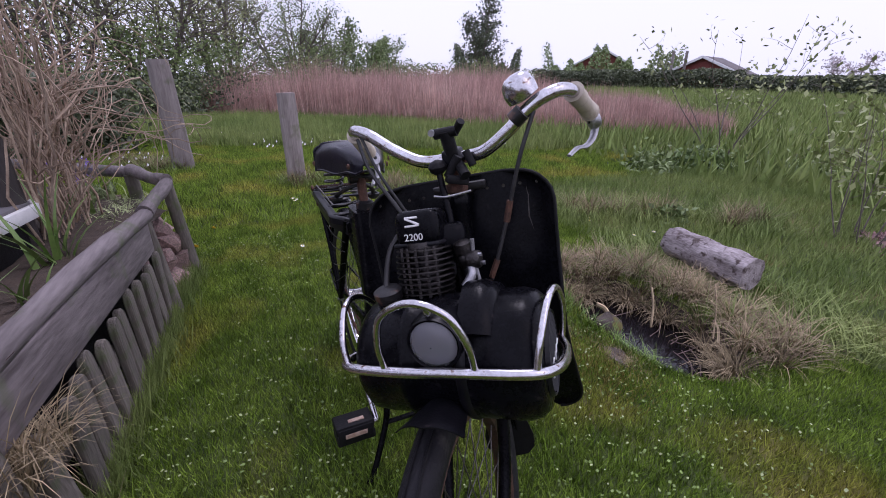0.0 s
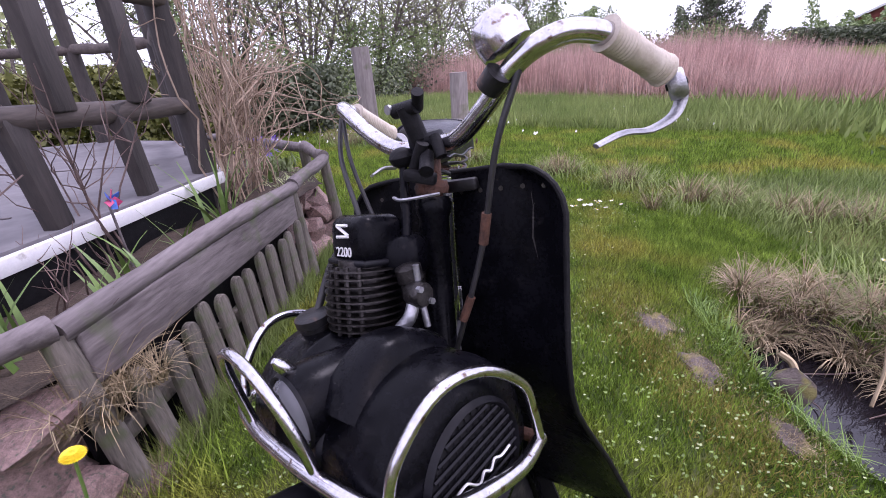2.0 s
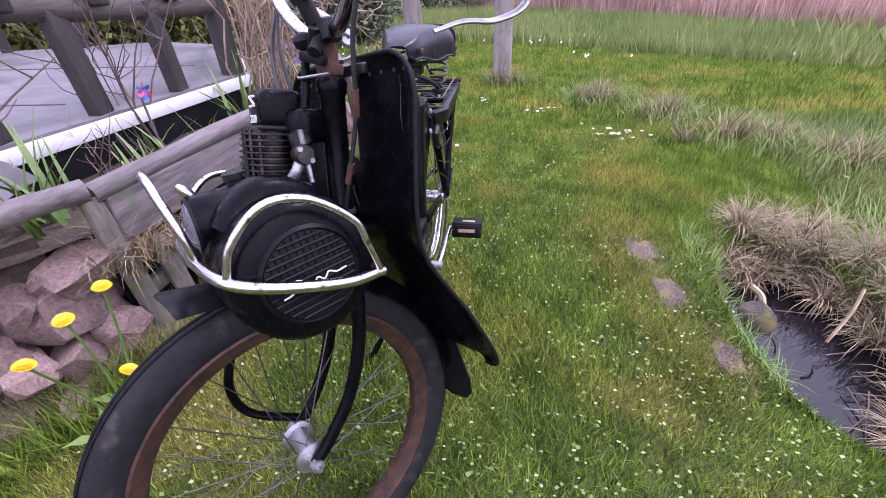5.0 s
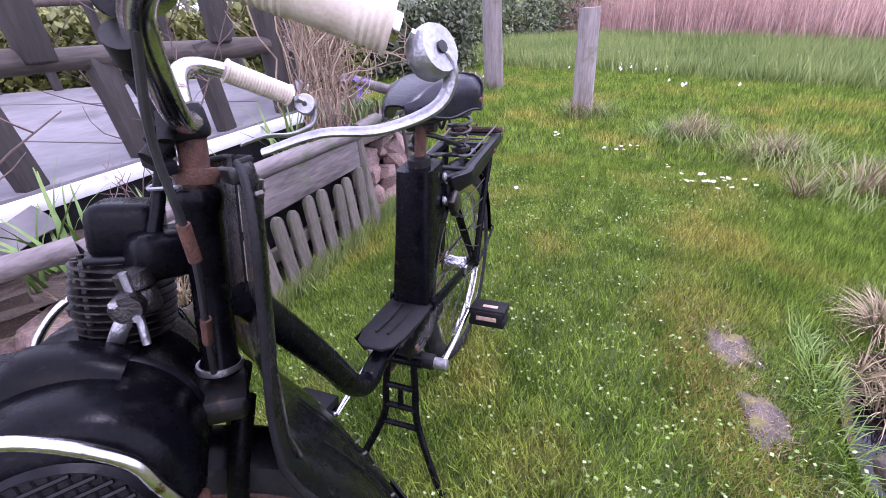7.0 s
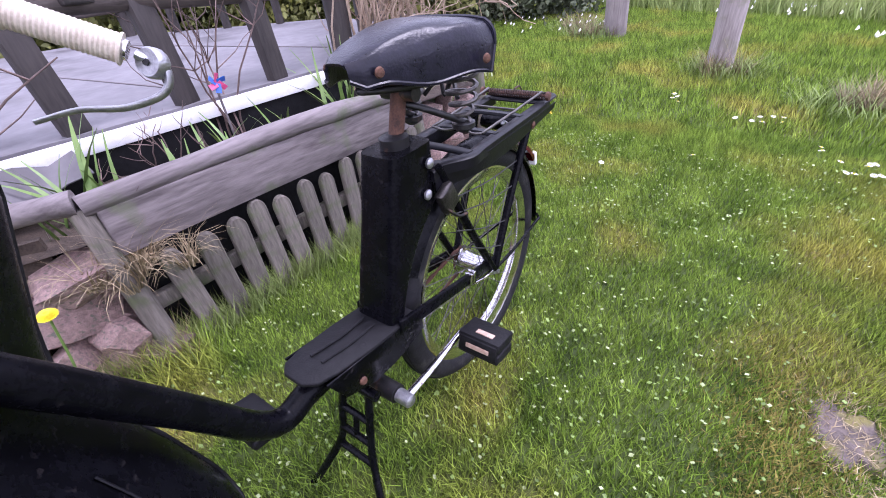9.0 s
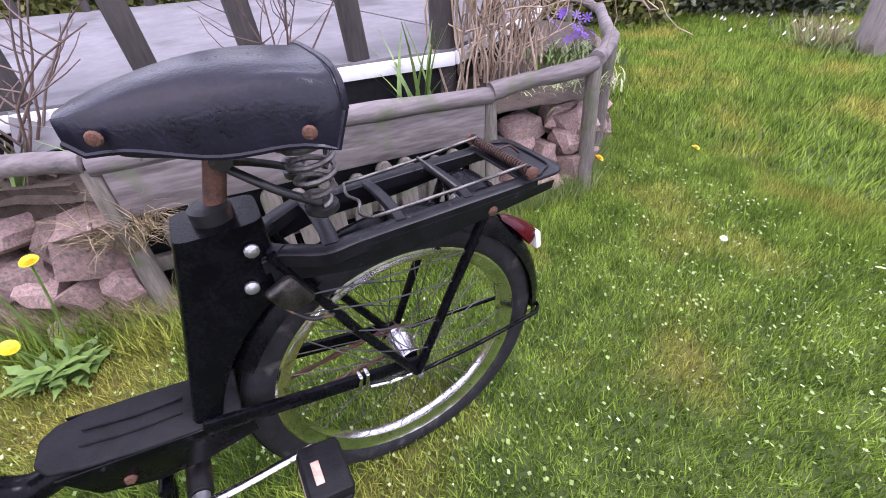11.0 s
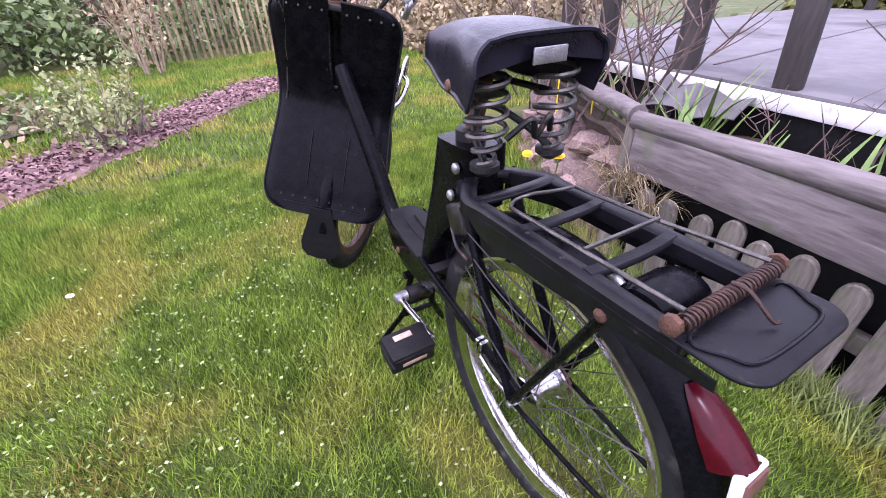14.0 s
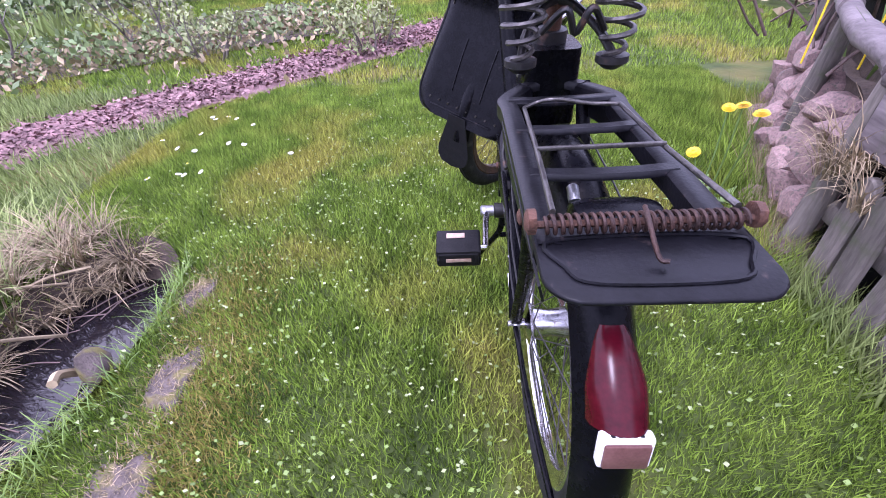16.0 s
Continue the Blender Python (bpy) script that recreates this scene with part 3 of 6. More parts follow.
# thin black sheet that closes the gaps between the pickets
part("backing_sheet", block((1.14, 0.012, 0.34), Matrix.Translation((-0.79, 1.08, 0.18)) @ pose(0, 0, 0, 0, 0, 85.6), 0.003), "rubber", border, "black backing sheet behind the pickets")


def picket_mesh():
    w = 0.03
    outline = [(-w, 0), (w, 0), (w, 0.30)] + [(w * math.cos(a), 0.30 + w * 1.25 * math.sin(a)) for a in (0.35, 0.8, 1.2, math.pi / 2, math.pi - 1.2, math.pi - 0.8, math.pi - 0.35)] + [(-w, 0.30)]
    b = plate(outline, 0.022, pose(0, 0, 0, 90, 0, 90), 0.004)
    me = bpy.data.meshes.new("picket")
    b.to_mesh(me)
    b.free()
    me.materials.append(M["picket_wood"])
    return me


picket = picket_mesh()
for i in range(12):
    yy = 0.645 + 0.0872 * i
    ob = new("picket", picket)
    ob.parent = border
    ob.matrix_basis = pose(-0.748 + 0.077 * (yy - 0.62) + random.uniform(-0.006, 0.006), yy, random.uniform(-0.03, 0.0), random.uniform(-3, 3), random.uniform(-3, 1), random.uniform(-4, 4))

# raised bed of soil behind the border
soil_rows = []
for k in range(60):
    yy = -0.95 + 4.1 * k / 59
    bx = float(np.interp(yy, [q[1] for q in BORDER], [q[0] for q in BORDER]))
    dx = float(np.interp(yy, [-1, 0.45, 1.75, 2.7, 3.2], [-1.50, -1.28, -1.12, -1.70, -2.4]))
    row = []
    for j in range(12):
        xx = bx - 0.03 + (min(dx, bx - 0.1) - 0.06 - bx) * j / 11
        row.append(Vector((xx, yy, 0.385 + 0.03 * noise.noise(Vector((xx * 5, yy * 5, 0))) + 0.012 * noise.noise(Vector((xx * 25, yy * 25, 3))))))
    soil_rows.append(row)
solid("flower_bed", sheet(soil_rows), "soil", "raised flower bed of dark crumbly soil behind the border", "flower bed", "", "structure")

# ---- deck ----
EDGE = [(-1.46, -0.75), (-1.235, 0.45), (-1.045, 1.74), (-1.70, 2.72), (-2.45, 2.98), (-4.3, 2.2), (-4.7, -0.75)]
deck = thing("deck", "raised terrace deck covered with grey roofing felt", "deck", kind="structure")
part("surface", plate(EDGE, 0.02, Matrix.Translation((0, 0, 0.545))), "felt", deck, "worn grey roofing felt with seams")
for i in range(4):
    a, b = Vector((*EDGE[i], 0)), Vector((*EDGE[i + 1], 0))
    m = Matrix.Translation((a + b) / 2 + Vector((0, 0, 0))) @ pose(0, 0, 0, 0, 0, math.degrees(math.atan2(b.y - a.y, b.x - a.x)))
    part("trim_board", block(((b - a).length, 0.02, 0.05), m @ Matrix.Translation((0, -0.014, 0.522)), 0.004), "white_paint", deck, "white painted edge trim")
    # plain black sheet below the white trim
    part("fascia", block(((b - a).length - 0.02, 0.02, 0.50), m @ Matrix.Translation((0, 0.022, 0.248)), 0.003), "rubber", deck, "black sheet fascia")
for seam in (0.15, 0.95, 1.75):
    part("felt_seam", block((2.6, 0.012, 0.004), pose(-2.75, seam + 0.1, 0.557, 0, 0, 4), 0.001), "roof", deck)
flap_rows = [[Vector((-1.40 + 0.035 * i, 0.30 + 0.07 * j, 0.560 - 0.0012 * i * i + 0.016 * math.sin(2.1 * j + i * 0.5) * (i > 3))) for j in range(6)] for i in range(10)]
part("felt_flap", sheet(flap_rows, 0.004), "felt", deck, "loose curling flap of felt over the edge")

railing = thing("deck_railing", "dark stained round-wood railing along the terrace edge", "railing")


def edge_point(y):
    return float(np.interp(y, [q[1] for q in EDGE[:3]], [q[0] for q in EDGE[:3]])) - 0.035


for z, r, y0, y1, dz in ((0.90, 0.036, 0.30, 1.70, -0.045), (1.255, 0.034, -0.70, 1.72, 0.0), (0.92, 0.036, -0.70, 0.30, 0.0)):
    log_between((edge_point(y0), y0, z), (edge_point(y1), y1, z + dz), r, "rail", "rail_wood", railing, seed=y0)
for yy in (0.69, 1.02, 1.37):
    part("baluster", block((0.05, 0.075, 0.34), pose(edge_point(yy), yy, 0.72, 4, 0, 6), 0.008), "dark_wood", railing)
for yy in (0.86, 1.16, 1.46):
    part("baluster", block((0.05, 0.085, 0.40), pose(edge_point(yy) + 0.02, yy, 1.08, -2, 0, 6), 0.008), "dark_wood", railing)
for yy in (-0.15, -0.45):
    part("baluster", block((0.05, 0.075, 0.72), pose(edge_point(yy), yy, 0.90, 2, 0, 6), 0.008), "dark_wood", railing)
for yy, top in ((0.30, 1.75), (1.72, 2.35)):
    part("corner_post", rod((edge_point(yy) - 0.01, yy, 0.05), (edge_point(yy) - 0.03, yy + 0.02, top), 0.050, 12, 0.046), "dark_wood", railing, "tall dark round post")
back = thing("deck_railing", "dark round-wood railing at the far side of the terrace", "railing")
far = [EDGE[2], EDGE[3], EDGE[4], EDGE[5], (-4.55, 0.7), EDGE[6]]
for i in range(len(far) - 1):
    a, b = Vector((*far[i], 0)), Vector((*far[i + 1], 0))
    inn = Vector((-(b - a).y, (b - a).x, 0)).normalized() * 0.06
    for z, r in ((0.78, 0.032), (1.16, 0.032)):
        log_between(a + inn + Vector((0, 0, z)), b + inn + Vector((0, 0, z)), r, "rail", "rail_wood", back, seed=i + z)
    n = max(1, round((b - a).length / 0.55))
    for k in range(1, n + 1):
        q = a.lerp(b, k / n) + inn
        tall = k == n
        part("post", rod(q + Vector((0, 0, 0.2)), q + Vector((0, 0, 1.75 if tall else 1.18)), 0.045 if tall else 0.034, 10), "dark_wood", back)


# ---- wooden posts on the lawn ----
def round_post(x, y, h, r, lean, label):
    pts = [Vector((x + lean * k / 6, y, -0.05 + (h + 0.05) * k / 6)) for k in range(7)]
    b = tube(bmesh.new(), pts, r, 16, bumps=[1.04, 1.02, 1, 1.01, 0.98, 0.99, 0.95])
    solid("wooden_post", b, "post_wood", label, "post", "posts on the lawn")


round_post(-0.95, 5.40, 1.16, 0.112, -0.03, "weathered grey round wooden post standing in the lawn")
round_post(0.165, 4.19, 0.85, 0.088, -0.01, "shorter weathered grey wooden post with cracks")


# ---- pond things ----
def blade_strands(n, place, mat, name, label, category, length, droop, width, kind="stuff"):
    """Long bent blades: three-jointed strips, place() gives root x, y, z and outward angle."""
    v, f = [], []
    for i in range(n):
        x, y, z, ang = place()
        l, w = length * random.uniform(0.6, 1.3), width * random.uniform(0.7, 1.3)
        d = Vector((math.cos(ang), math.sin(ang), 0))
        s = Vector((-d.y, d.x, 0)) * w / 2
        bend = droop * random.uniform(0.4, 1.3)
        p = Vector((x, y, z - 0.01))
        e = random.uniform(0.9, 1.45)
        base = len(v)
        for k in range(5):
            t = 1 - k / 4.6
            v += [p - s * t, p + s * t]
            p = p + (d * math.cos(e) + Vector((0, 0, math.sin(e)))) * l / 4
            e -= bend
        for k in range(4):
            q = base + 2 * k
            f.append((q, q + 1, q + 3, q + 2))
    return raw(name, v, f, mat, label, category, kind)


def ring_place(cx, cy, rx, ry, a0, a1, spread, lift=0.0):
    def place():
        a = random.uniform(a0, a1)
        k = 1 + random.uniform(0, spread)
        x, y = cx + rx * k * math.cos(a), cy + ry * k * math.sin(a)
        out = a + (math.pi if random.random() < 0.45 else 0) + random.uniform(-0.9, 0.9)
        return x, y, float(ground_z(x, y)) + lift, out
    return place


def clump_place(clumps, tilt=0.5):
    """Fans of blades out of many separate roots: clumps are x, y, z, radius."""
    def place():
        x, y, z, r = random.choice(clumps)
        a = random.uniform(0, 2 * math.pi)
        k = r * math.sqrt(random.random())
        return x + k * math.cos(a), y + k * math.sin(a), z, a + random.gauss(0, tilt)
    return place


def fans(n, x0, x1, y0, y1, r0, r1, keep):
    out = []
    while len(out) < n:
        x, y = random.uniform(x0, x1), random.uniform(y0, y1)
        if keep(x, y):
            out.append((x, y, max(-0.10, float(ground_z(x, y))), random.uniform(r0, r1)))
    return out


def pond_r(x, y):
    return math.hypot((x - POND[0]) / POND_SIZE[0], (y - POND[1]) / POND_SIZE[1])


# bare earth of the bank, then the dead grass that hangs over it
bank_rows = [[Vector((POND[0] + POND_SIZE[0] * k * math.cos(a), POND[1] + POND_SIZE[1] * k * math.sin(a), 0)) for a in (2 * math.pi * q / 60 for q in range(61))] for k in (0.72, 0.85, 0.95, 1.05, 1.15, 1.24)]
for row in bank_rows:
    for q in row:
        q.z = float(ground_z(q.x, q.y)) + 0.012 + 0.018 * noise.noise(Vector((q.x * 14, q.y * 14, 2)))
solid("pond_bank", sheet(bank_rows), "soil", "dark wet earth bank round the small pond", "bank", "", "structure")
right_bank = fans(44, 1.18, 1.72, 0.32, 1.42, 0.012, 0.035, lambda x, y: 1.0 < pond_r(x, y) < 2.1 and x > 1.24 - 0.25 * (y > 1.1))
inner_bank = fans(34, 1.08, 1.55, 0.30, 1.32, 0.012, 0.03, lambda x, y: 0.88 < pond_r(x, y) < 1.15 and (x > 1.33 or y > 1.1 or (y < 0.5 and x > 1.22)))
blade_strands(3000, clump_place(right_bank), "straw", "grass_tussock", "tussocks of dead straw grass on the pond's bank", "dry grass", 0.17, 0.42, 0.0045)
blade_strands(1500, clump_place(right_bank + inner_bank, 0.9), "brown_straw", "grass_tussock", "old brown grass among the straw on the bank", "dry grass", 0.15, 0.5, 0.0045)
blade_strands(700, clump_place(inner_bank, 0.6), "straw", "pond_straw", "dead straw grass hanging over the pond's water", "dry grass", 0.16, 0.62, 0.005)
blade_strands(420, clump_place(right_bank, 0.6), "meadow", "fresh_grass", "new green blades among the dead grass", "grass", 0.15, 0.32, 0.0045)
for k in range(9):
    a = Vector((random.uniform(1.12, 1.40), random.uniform(0.52, 1.05), -0.10))
    d = Vector((random.gauss(0, 1), random.gauss(0, 1), 0)).normalized() * random.uniform(0.05, 0.13)
    solid("twig", wire([a - d, a + Vector((0.012, -0.01, 0.012)), a + d + Vector((0, 0, 0.02))], 0.0022, 5), "dark_twig", "dark sodden twig lying in the pond's water", "twig", "twigs in the pond")
M["fresh"] = material("fresh_pond_grass", (0.10, 0.19, 0.025), (0.19, 0.29, 0.055), 5, 0.6, 0, 0, island=0.3)
blade_strands(480, ring_place(0.985, 0.90, 0.022, 0.22, 0, 6.28, 0.8), "fresh", "fresh_grass", "fresh long green grass at the pond's edge", "grass", 0.09, 0.3, 0.004)
blade_strands(900, ring_place(1.75, 0.85, 0.20, 0.42, 0, 6.28, 0.6), "meadow", "fresh_grass", "green grass growing round the log", "grass", 0.17, 0.35, 0.006)
for cx, cy, s in ((0.22, 4.05, 0.16), (0.95, 3.40, 0.20), (1.36, 2.98, 0.18), (1.66, 2.45, 0.20), (2.08, 2.10, 0.20), (2.45, 1.85, 0.18), (2.9, 1.40, 0.22), (-1.15, 5.35, 0.2), (-1.45, 5.75, 0.22)):
    roots = [(cx + random.gauss(0, s * 0.5), cy + random.gauss(0, s * 0.4), 0.0, random.uniform(0.02, 0.05)) for _ in range(6)]
    blade_strands(int(230 * s / 0.16), clump_place(roots), "brown_straw", "grass_tussock", "tuft of dry brown grass left at the lawn's edge", "dry grass", 0.19, 0.26, 0.0055)
    blade_strands(70, clump_place(roots, 0.8), "straw", "dead_grass", "pale dead stalks in a tuft at the lawn's edge", "dry grass", 0.21, 0.22, 0.005)
    blade_strands(430, ring_place(cx, cy, s * 0.7, s * 0.6, 0, 6.28, 1.4), "meadow", "grass_tuft", "green tuft among dry grass at the lawn's edge", "grass", 0.17, 0.25, 0.006)

hang = [(float(border_x(q)) + 0.03, q, random.uniform(0.24, 0.36), 0.025) for q in (0.46, 0.52, 0.58, 0.66, 0.55)]
blade_strands(330, clump_place(hang, 0.9), "straw", "dead_grass", "dry grass hanging over the end of the plank", "dry grass", 0.17, 0.55, 0.0035)

logb = bmesh.new()
la, lb = Vector((1.83, 1.16, 0.145)), Vector((1.80, 0.70, 0.135))
pts = [la.lerp(lb, k / 14) for k in range(15)]
tube(logb, pts, 0.082, 28, bumps=[1 + 0.05 * math.sin(k * 1.3) for k in range(15)])
for v in logb.verts:
    c = la.lerp(lb, max(0, min(1, (v.co - la).dot(lb - la) / (lb - la).length_squared)))
    v.co += (v.co - c).normalized() * (0.012 * noise.noise(Vector((v.co.x * 30, v.co.y * 9, v.co.z * 30))) + 0.006 * noise.noise(v.co * 60))
solid("log", logb, "bark", "short barked grey log lying by the pond", "log")
for a, b, r in (((1.22, 0.74, -0.02), (1.36, 0.88, 0.08), 0.005), ((1.10, 0.86, -0.02), (1.08, 0.93, 0.03), 0.011), ((1.35, 0.55, 0.0), (1.62, 0.75, 0.10), 0.0035), ((1.45, 0.62, 0.02), (1.30, 0.50, 0.02), 0.005)):
    solid("stick", wire([a, (Vector(a) + Vector(b)) / 2 + Vector((0.01, 0, 0.012)), b], r, 7), "straw", "bleached broken stick lying in the pond's edge", "stick", "sticks in the pond")


rockb = bmesh.new()
bmesh.ops.create_icosphere(rockb, subdivisions=2, radius=0.5)
for v in rockb.verts:
    v.co *= 1 + 0.4 * noise.noise(v.co * 2 + Vector((4, 2, 9)))
rockb.transform(pose(1.075, 0.84, -0.03, 20, 10, 30) @ Matrix.Diagonal((0.06, 0.12, 0.11, 1)))
solid("rock", rockb, "slab", "upright pale stone at the pond's edge", "rock")


# ---- flowers ----
def flower_head(bm, c, r, petals, rows, tilt):
    for row in range(rows):
        n = petals - 4 * row
        for k in range(n):
            a = 2 * math.pi * k / n + row * 0.3
            d = Vector((math.cos(a), math.sin(a), 0))
            up = 0.12 + 0.32 * row
            s = Vector((-d.y, d.x, 0)) * r * 0.16
            p0, p1 = Vector((0, 0, 0.003 * row)), (d + Vector((0, 0, up))).normalized() * r * (1 - 0.10 * row)
            q = [tilt @ w + c for w in (p0, p0.lerp(p1, 0.7) - s, p1, p0.lerp(p1, 0.7) + s)]
            bm.faces.new([bm.verts.new(w) for w in q])


def dandelion(x, y, z, base, tall=False):
    d = thing("dandelion", "yellow dandelion in bloom on a pale stem", "flower", "dandelions")
    part("stem", wire([(base[0], base[1], base[2]), ((x + base[0]) / 2, (y + base[1]) / 2 + 0.01, (z + base[2]) / 2), (x, y, z)], 0.003, 6), "bulb_leaf", d)
    b = bmesh.new()
    flower_head(b, Vector((x, y, z)), 0.0215, 32, 6, Euler((random.uniform(-0.5, 0.2), random.uniform(0.2, 0.7), 0)).to_matrix())
    part("flower", b, "petal_yellow", d, smooth=0)


for q, base in (((-0.665, 0.345, 0.350), (-0.67, 0.27, 0.02)), ((-0.675, 0.245, 0.335), (-0.67, 0.24, 0.02)), ((-0.695, 0.150, 0.295), (-0.66, 0.21, 0.02)), ((-0.580, 0.240, 0.195), (-0.64, 0.25, 0.02)), ((-0.60, 2.16, 0.14), (-0.62, 2.18, 0.0)), ((-0.55, 2.75, 0.05), (-0.55, 2.76, 0.0))):
    dandelion(*q, base)
lb2 = bmesh.new()
for k in range(46):
    a, l = random.uniform(0, 6.28), random.uniform(0.06, 0.13)
    c = Vector((-0.65 + random.uniform(-0.04, 0.05), 0.25 + random.uniform(-0.07, 0.07), 0.02))
    d, s = Vector((math.cos(a), math.sin(a), 0)), Vector((-math.sin(a), math.cos(a), 0))
    e = random.uniform(0.3, 1.1)
    prev = None
    for j in range(6):
        t = j / 5
        p = c + d * l * t * math.cos(e * (1 - 0.6 * t)) + Vector((0, 0, l * t * math.sin(e) * (1 - 0.45 * t)))
        w = 0.014 * math.sin(math.pi * (0.12 + 0.86 * t)) * (1.25 if j % 2 else 0.65)
        pair = (lb2.verts.new(p - s * w), lb2.verts.new(p + s * w))
        if prev:
            lb2.faces.new((prev[0], prev[1], pair[1], pair[0]))
        prev = pair
solid("dandelion_leaves", lb2, "bulb_leaf", "toothed green dandelion leaves under the blooms", "leaves", "", "stuff", 0)


def daisy(x, y, size=0.014):
    d = thing("daisy", "small white daisy open in the lawn", "flower", "daisies in the lawn")
    z = float(ground_z(x, y))
    part("stem", rod((x, y, z - 0.005), (x + 0.004, y, z + 0.045), 0.0012, 5), "bulb_leaf", d)
    b = bmesh.new()
    flower_head(b, Vector((x + 0.004, y, z + 0.046)), size, 13, 1, Euler((random.uniform(-0.3, 0.3), random.uniform(-0.3, 0.3), 0)).to_matrix())
    part("petals", b, "petal_white", d, smooth=0)
    part("flower_centre", lathe([(size * 0.3, 0.0), (size * 0.25, 0.003), (0.0005, 0.004)], Matrix.Translation((x + 0.004, y, z + 0.047)), 8), "petal_yellow", d)


for cx, cy, n, s in ((0.52, 3.05, 7, 0.06), (0.93, 2.46, 17, 0.11), (0.05, 3.33, 5, 0.08), (1.30, -0.10, 5, 0.06), (1.38, -0.35, 7, 0.13), (1.36, -0.70, 4, 0.06), (0.28, 2.42, 1, 0.01), (0.75, 2.62, 2, 0.08), (-0.1, 2.2, 1, 0.05), (2.1, 1.62, 2, 0.1), (1.9, 1.8, 2, 0.1), (0.86, -0.22, 1, 0.01)):
    for k in range(n):
        daisy(cx + random.gauss(0, s), cy + random.gauss(0, s * 0.7), 0.0135)
fx, fy = scatter(300, -2.4, 3.4, 4.8, 8.6)
keep = (np.sin(fx * 2.3 + fy) + np.sin(fy * 3.1 - fx + 1) > 0.35)
fx, fy = fx[keep], fy[keep]
fz, n = ground_z(fx, fy) + 0.10, len(fx)
vv = np.empty((n, 4, 3))
for q in range(4):
    vv[:, q] = np.stack([fx + 0.013 * np.cos(q * np.pi / 2), fy + 0.013 * np.sin(q * np.pi / 2), fz + 0.02 * np.sin(q * 1.9)], 1)
raw("far_daisies", vv.reshape(-1, 3), np.arange(4 * n).reshape(n, 4), "petal_white", "drifts of small white flowers in the far lawn", "flowers")


# ---- plants in the raised bed ----
def bulb_clump(x, y, n, h, label="clump of green daffodil leaves growing in the bed"):
    def place():
        return x + random.gauss(0, 0.03), y + random.gauss(0, 0.035), 0.385, random.uniform(0, 6.28)
    clump = thing("daffodil_clump", label, "plant", "daffodil clumps")
    for k in range(n):
        blade_strands(1, place, "bulb_leaf", "leaf", "", "", h, 0.16, 0.019, "").parent = clump


for x, y, n, h in ((-1.02, 0.60, 12, 0.26), (-0.98, 0.50, 8, 0.22), (-0.95, 1.52, 16, 0.30), (-1.0, 1.02, 9, 0.17), (-0.93, 1.22, 8, 0.16), (-1.05, 0.28, 8, 0.22), (-0.92, 0.78, 8, 0.15), (-1.18, 0.02, 9, 0.3), (-1.02, 2.2, 8, 0.15)):
    bulb_clump(x, y, n, h)


def twiggy(name, label, category, mat, base, n, height, spread, r, forks=3, wiggle=0.12, kind=""):
    """Bare stems that wander upwards and fork."""
    b = bmesh.new()
    for i in range(n):
        p = Vector(base) + Vector((random.gauss(0, 0.05) * spread, random.gauss(0, 0.05) * spread, 0))
        a = random.uniform(0, 6.28)
        d = Vector((math.cos(a) * spread * 0.35, math.sin(a) * spread * 0.35, 1)).normalized()
        steps, pts = 9, [p]
        for k in range(steps):
            d = (d + Vector((random.gauss(0, wiggle), random.gauss(0, wiggle), random.gauss(0, wiggle * 0.6)))).normalized()
            p = p + d * height * random.uniform(0.7, 1.1) / steps
            pts.append(p)
        tube(b, pts, r, 5, r_end=r * 0.3)
        for q in range(forks):
            k = random.randrange(3, steps)
            e, p2 = Vector((random.gauss(0, 1), random.gauss(0, 1), 0.7)).normalized(), pts[k]
            twig = [p2]
            for j in range(4):
                e = (e + Vector((random.gauss(0, 0.25), random.gauss(0, 0.25), 0.1))).normalized()
                p2 = p2 + e * height * 0.07
                twig.append(p2)
            tube(b, twig, r * 0.5, 4, r_end=r * 0.2)
    return solid(name, b, mat, label, category, "", kind)


twiggy("rose_bush", "bare dark rose bush with thin thorny stems in the bed", "shrub", "dark_twig", (-1.13, 0.27, 0.38), 13, 0.72, 2.2, 0.0055, 5)
twiggy("rose_bush", "leafless thin rose stems tied to the railing", "shrub", "dark_twig", (-1.10, 1.12, 0.38), 7, 0.75, 1.0, 0.0045, 5)
twiggy("rose_bush", "bare brown rose stems beside the terrace post", "shrub", "dark_twig", (-1.22, -0.15, 0.38), 9, 0.9, 2.0, 0.006, 4)
twiggy("rose_bush", "low bare twigs of a pruned shrub in the bed", "shrub", "dark_twig", (-0.98, 0.85, 0.38), 8, 0.25, 2.0, 0.003, 3)


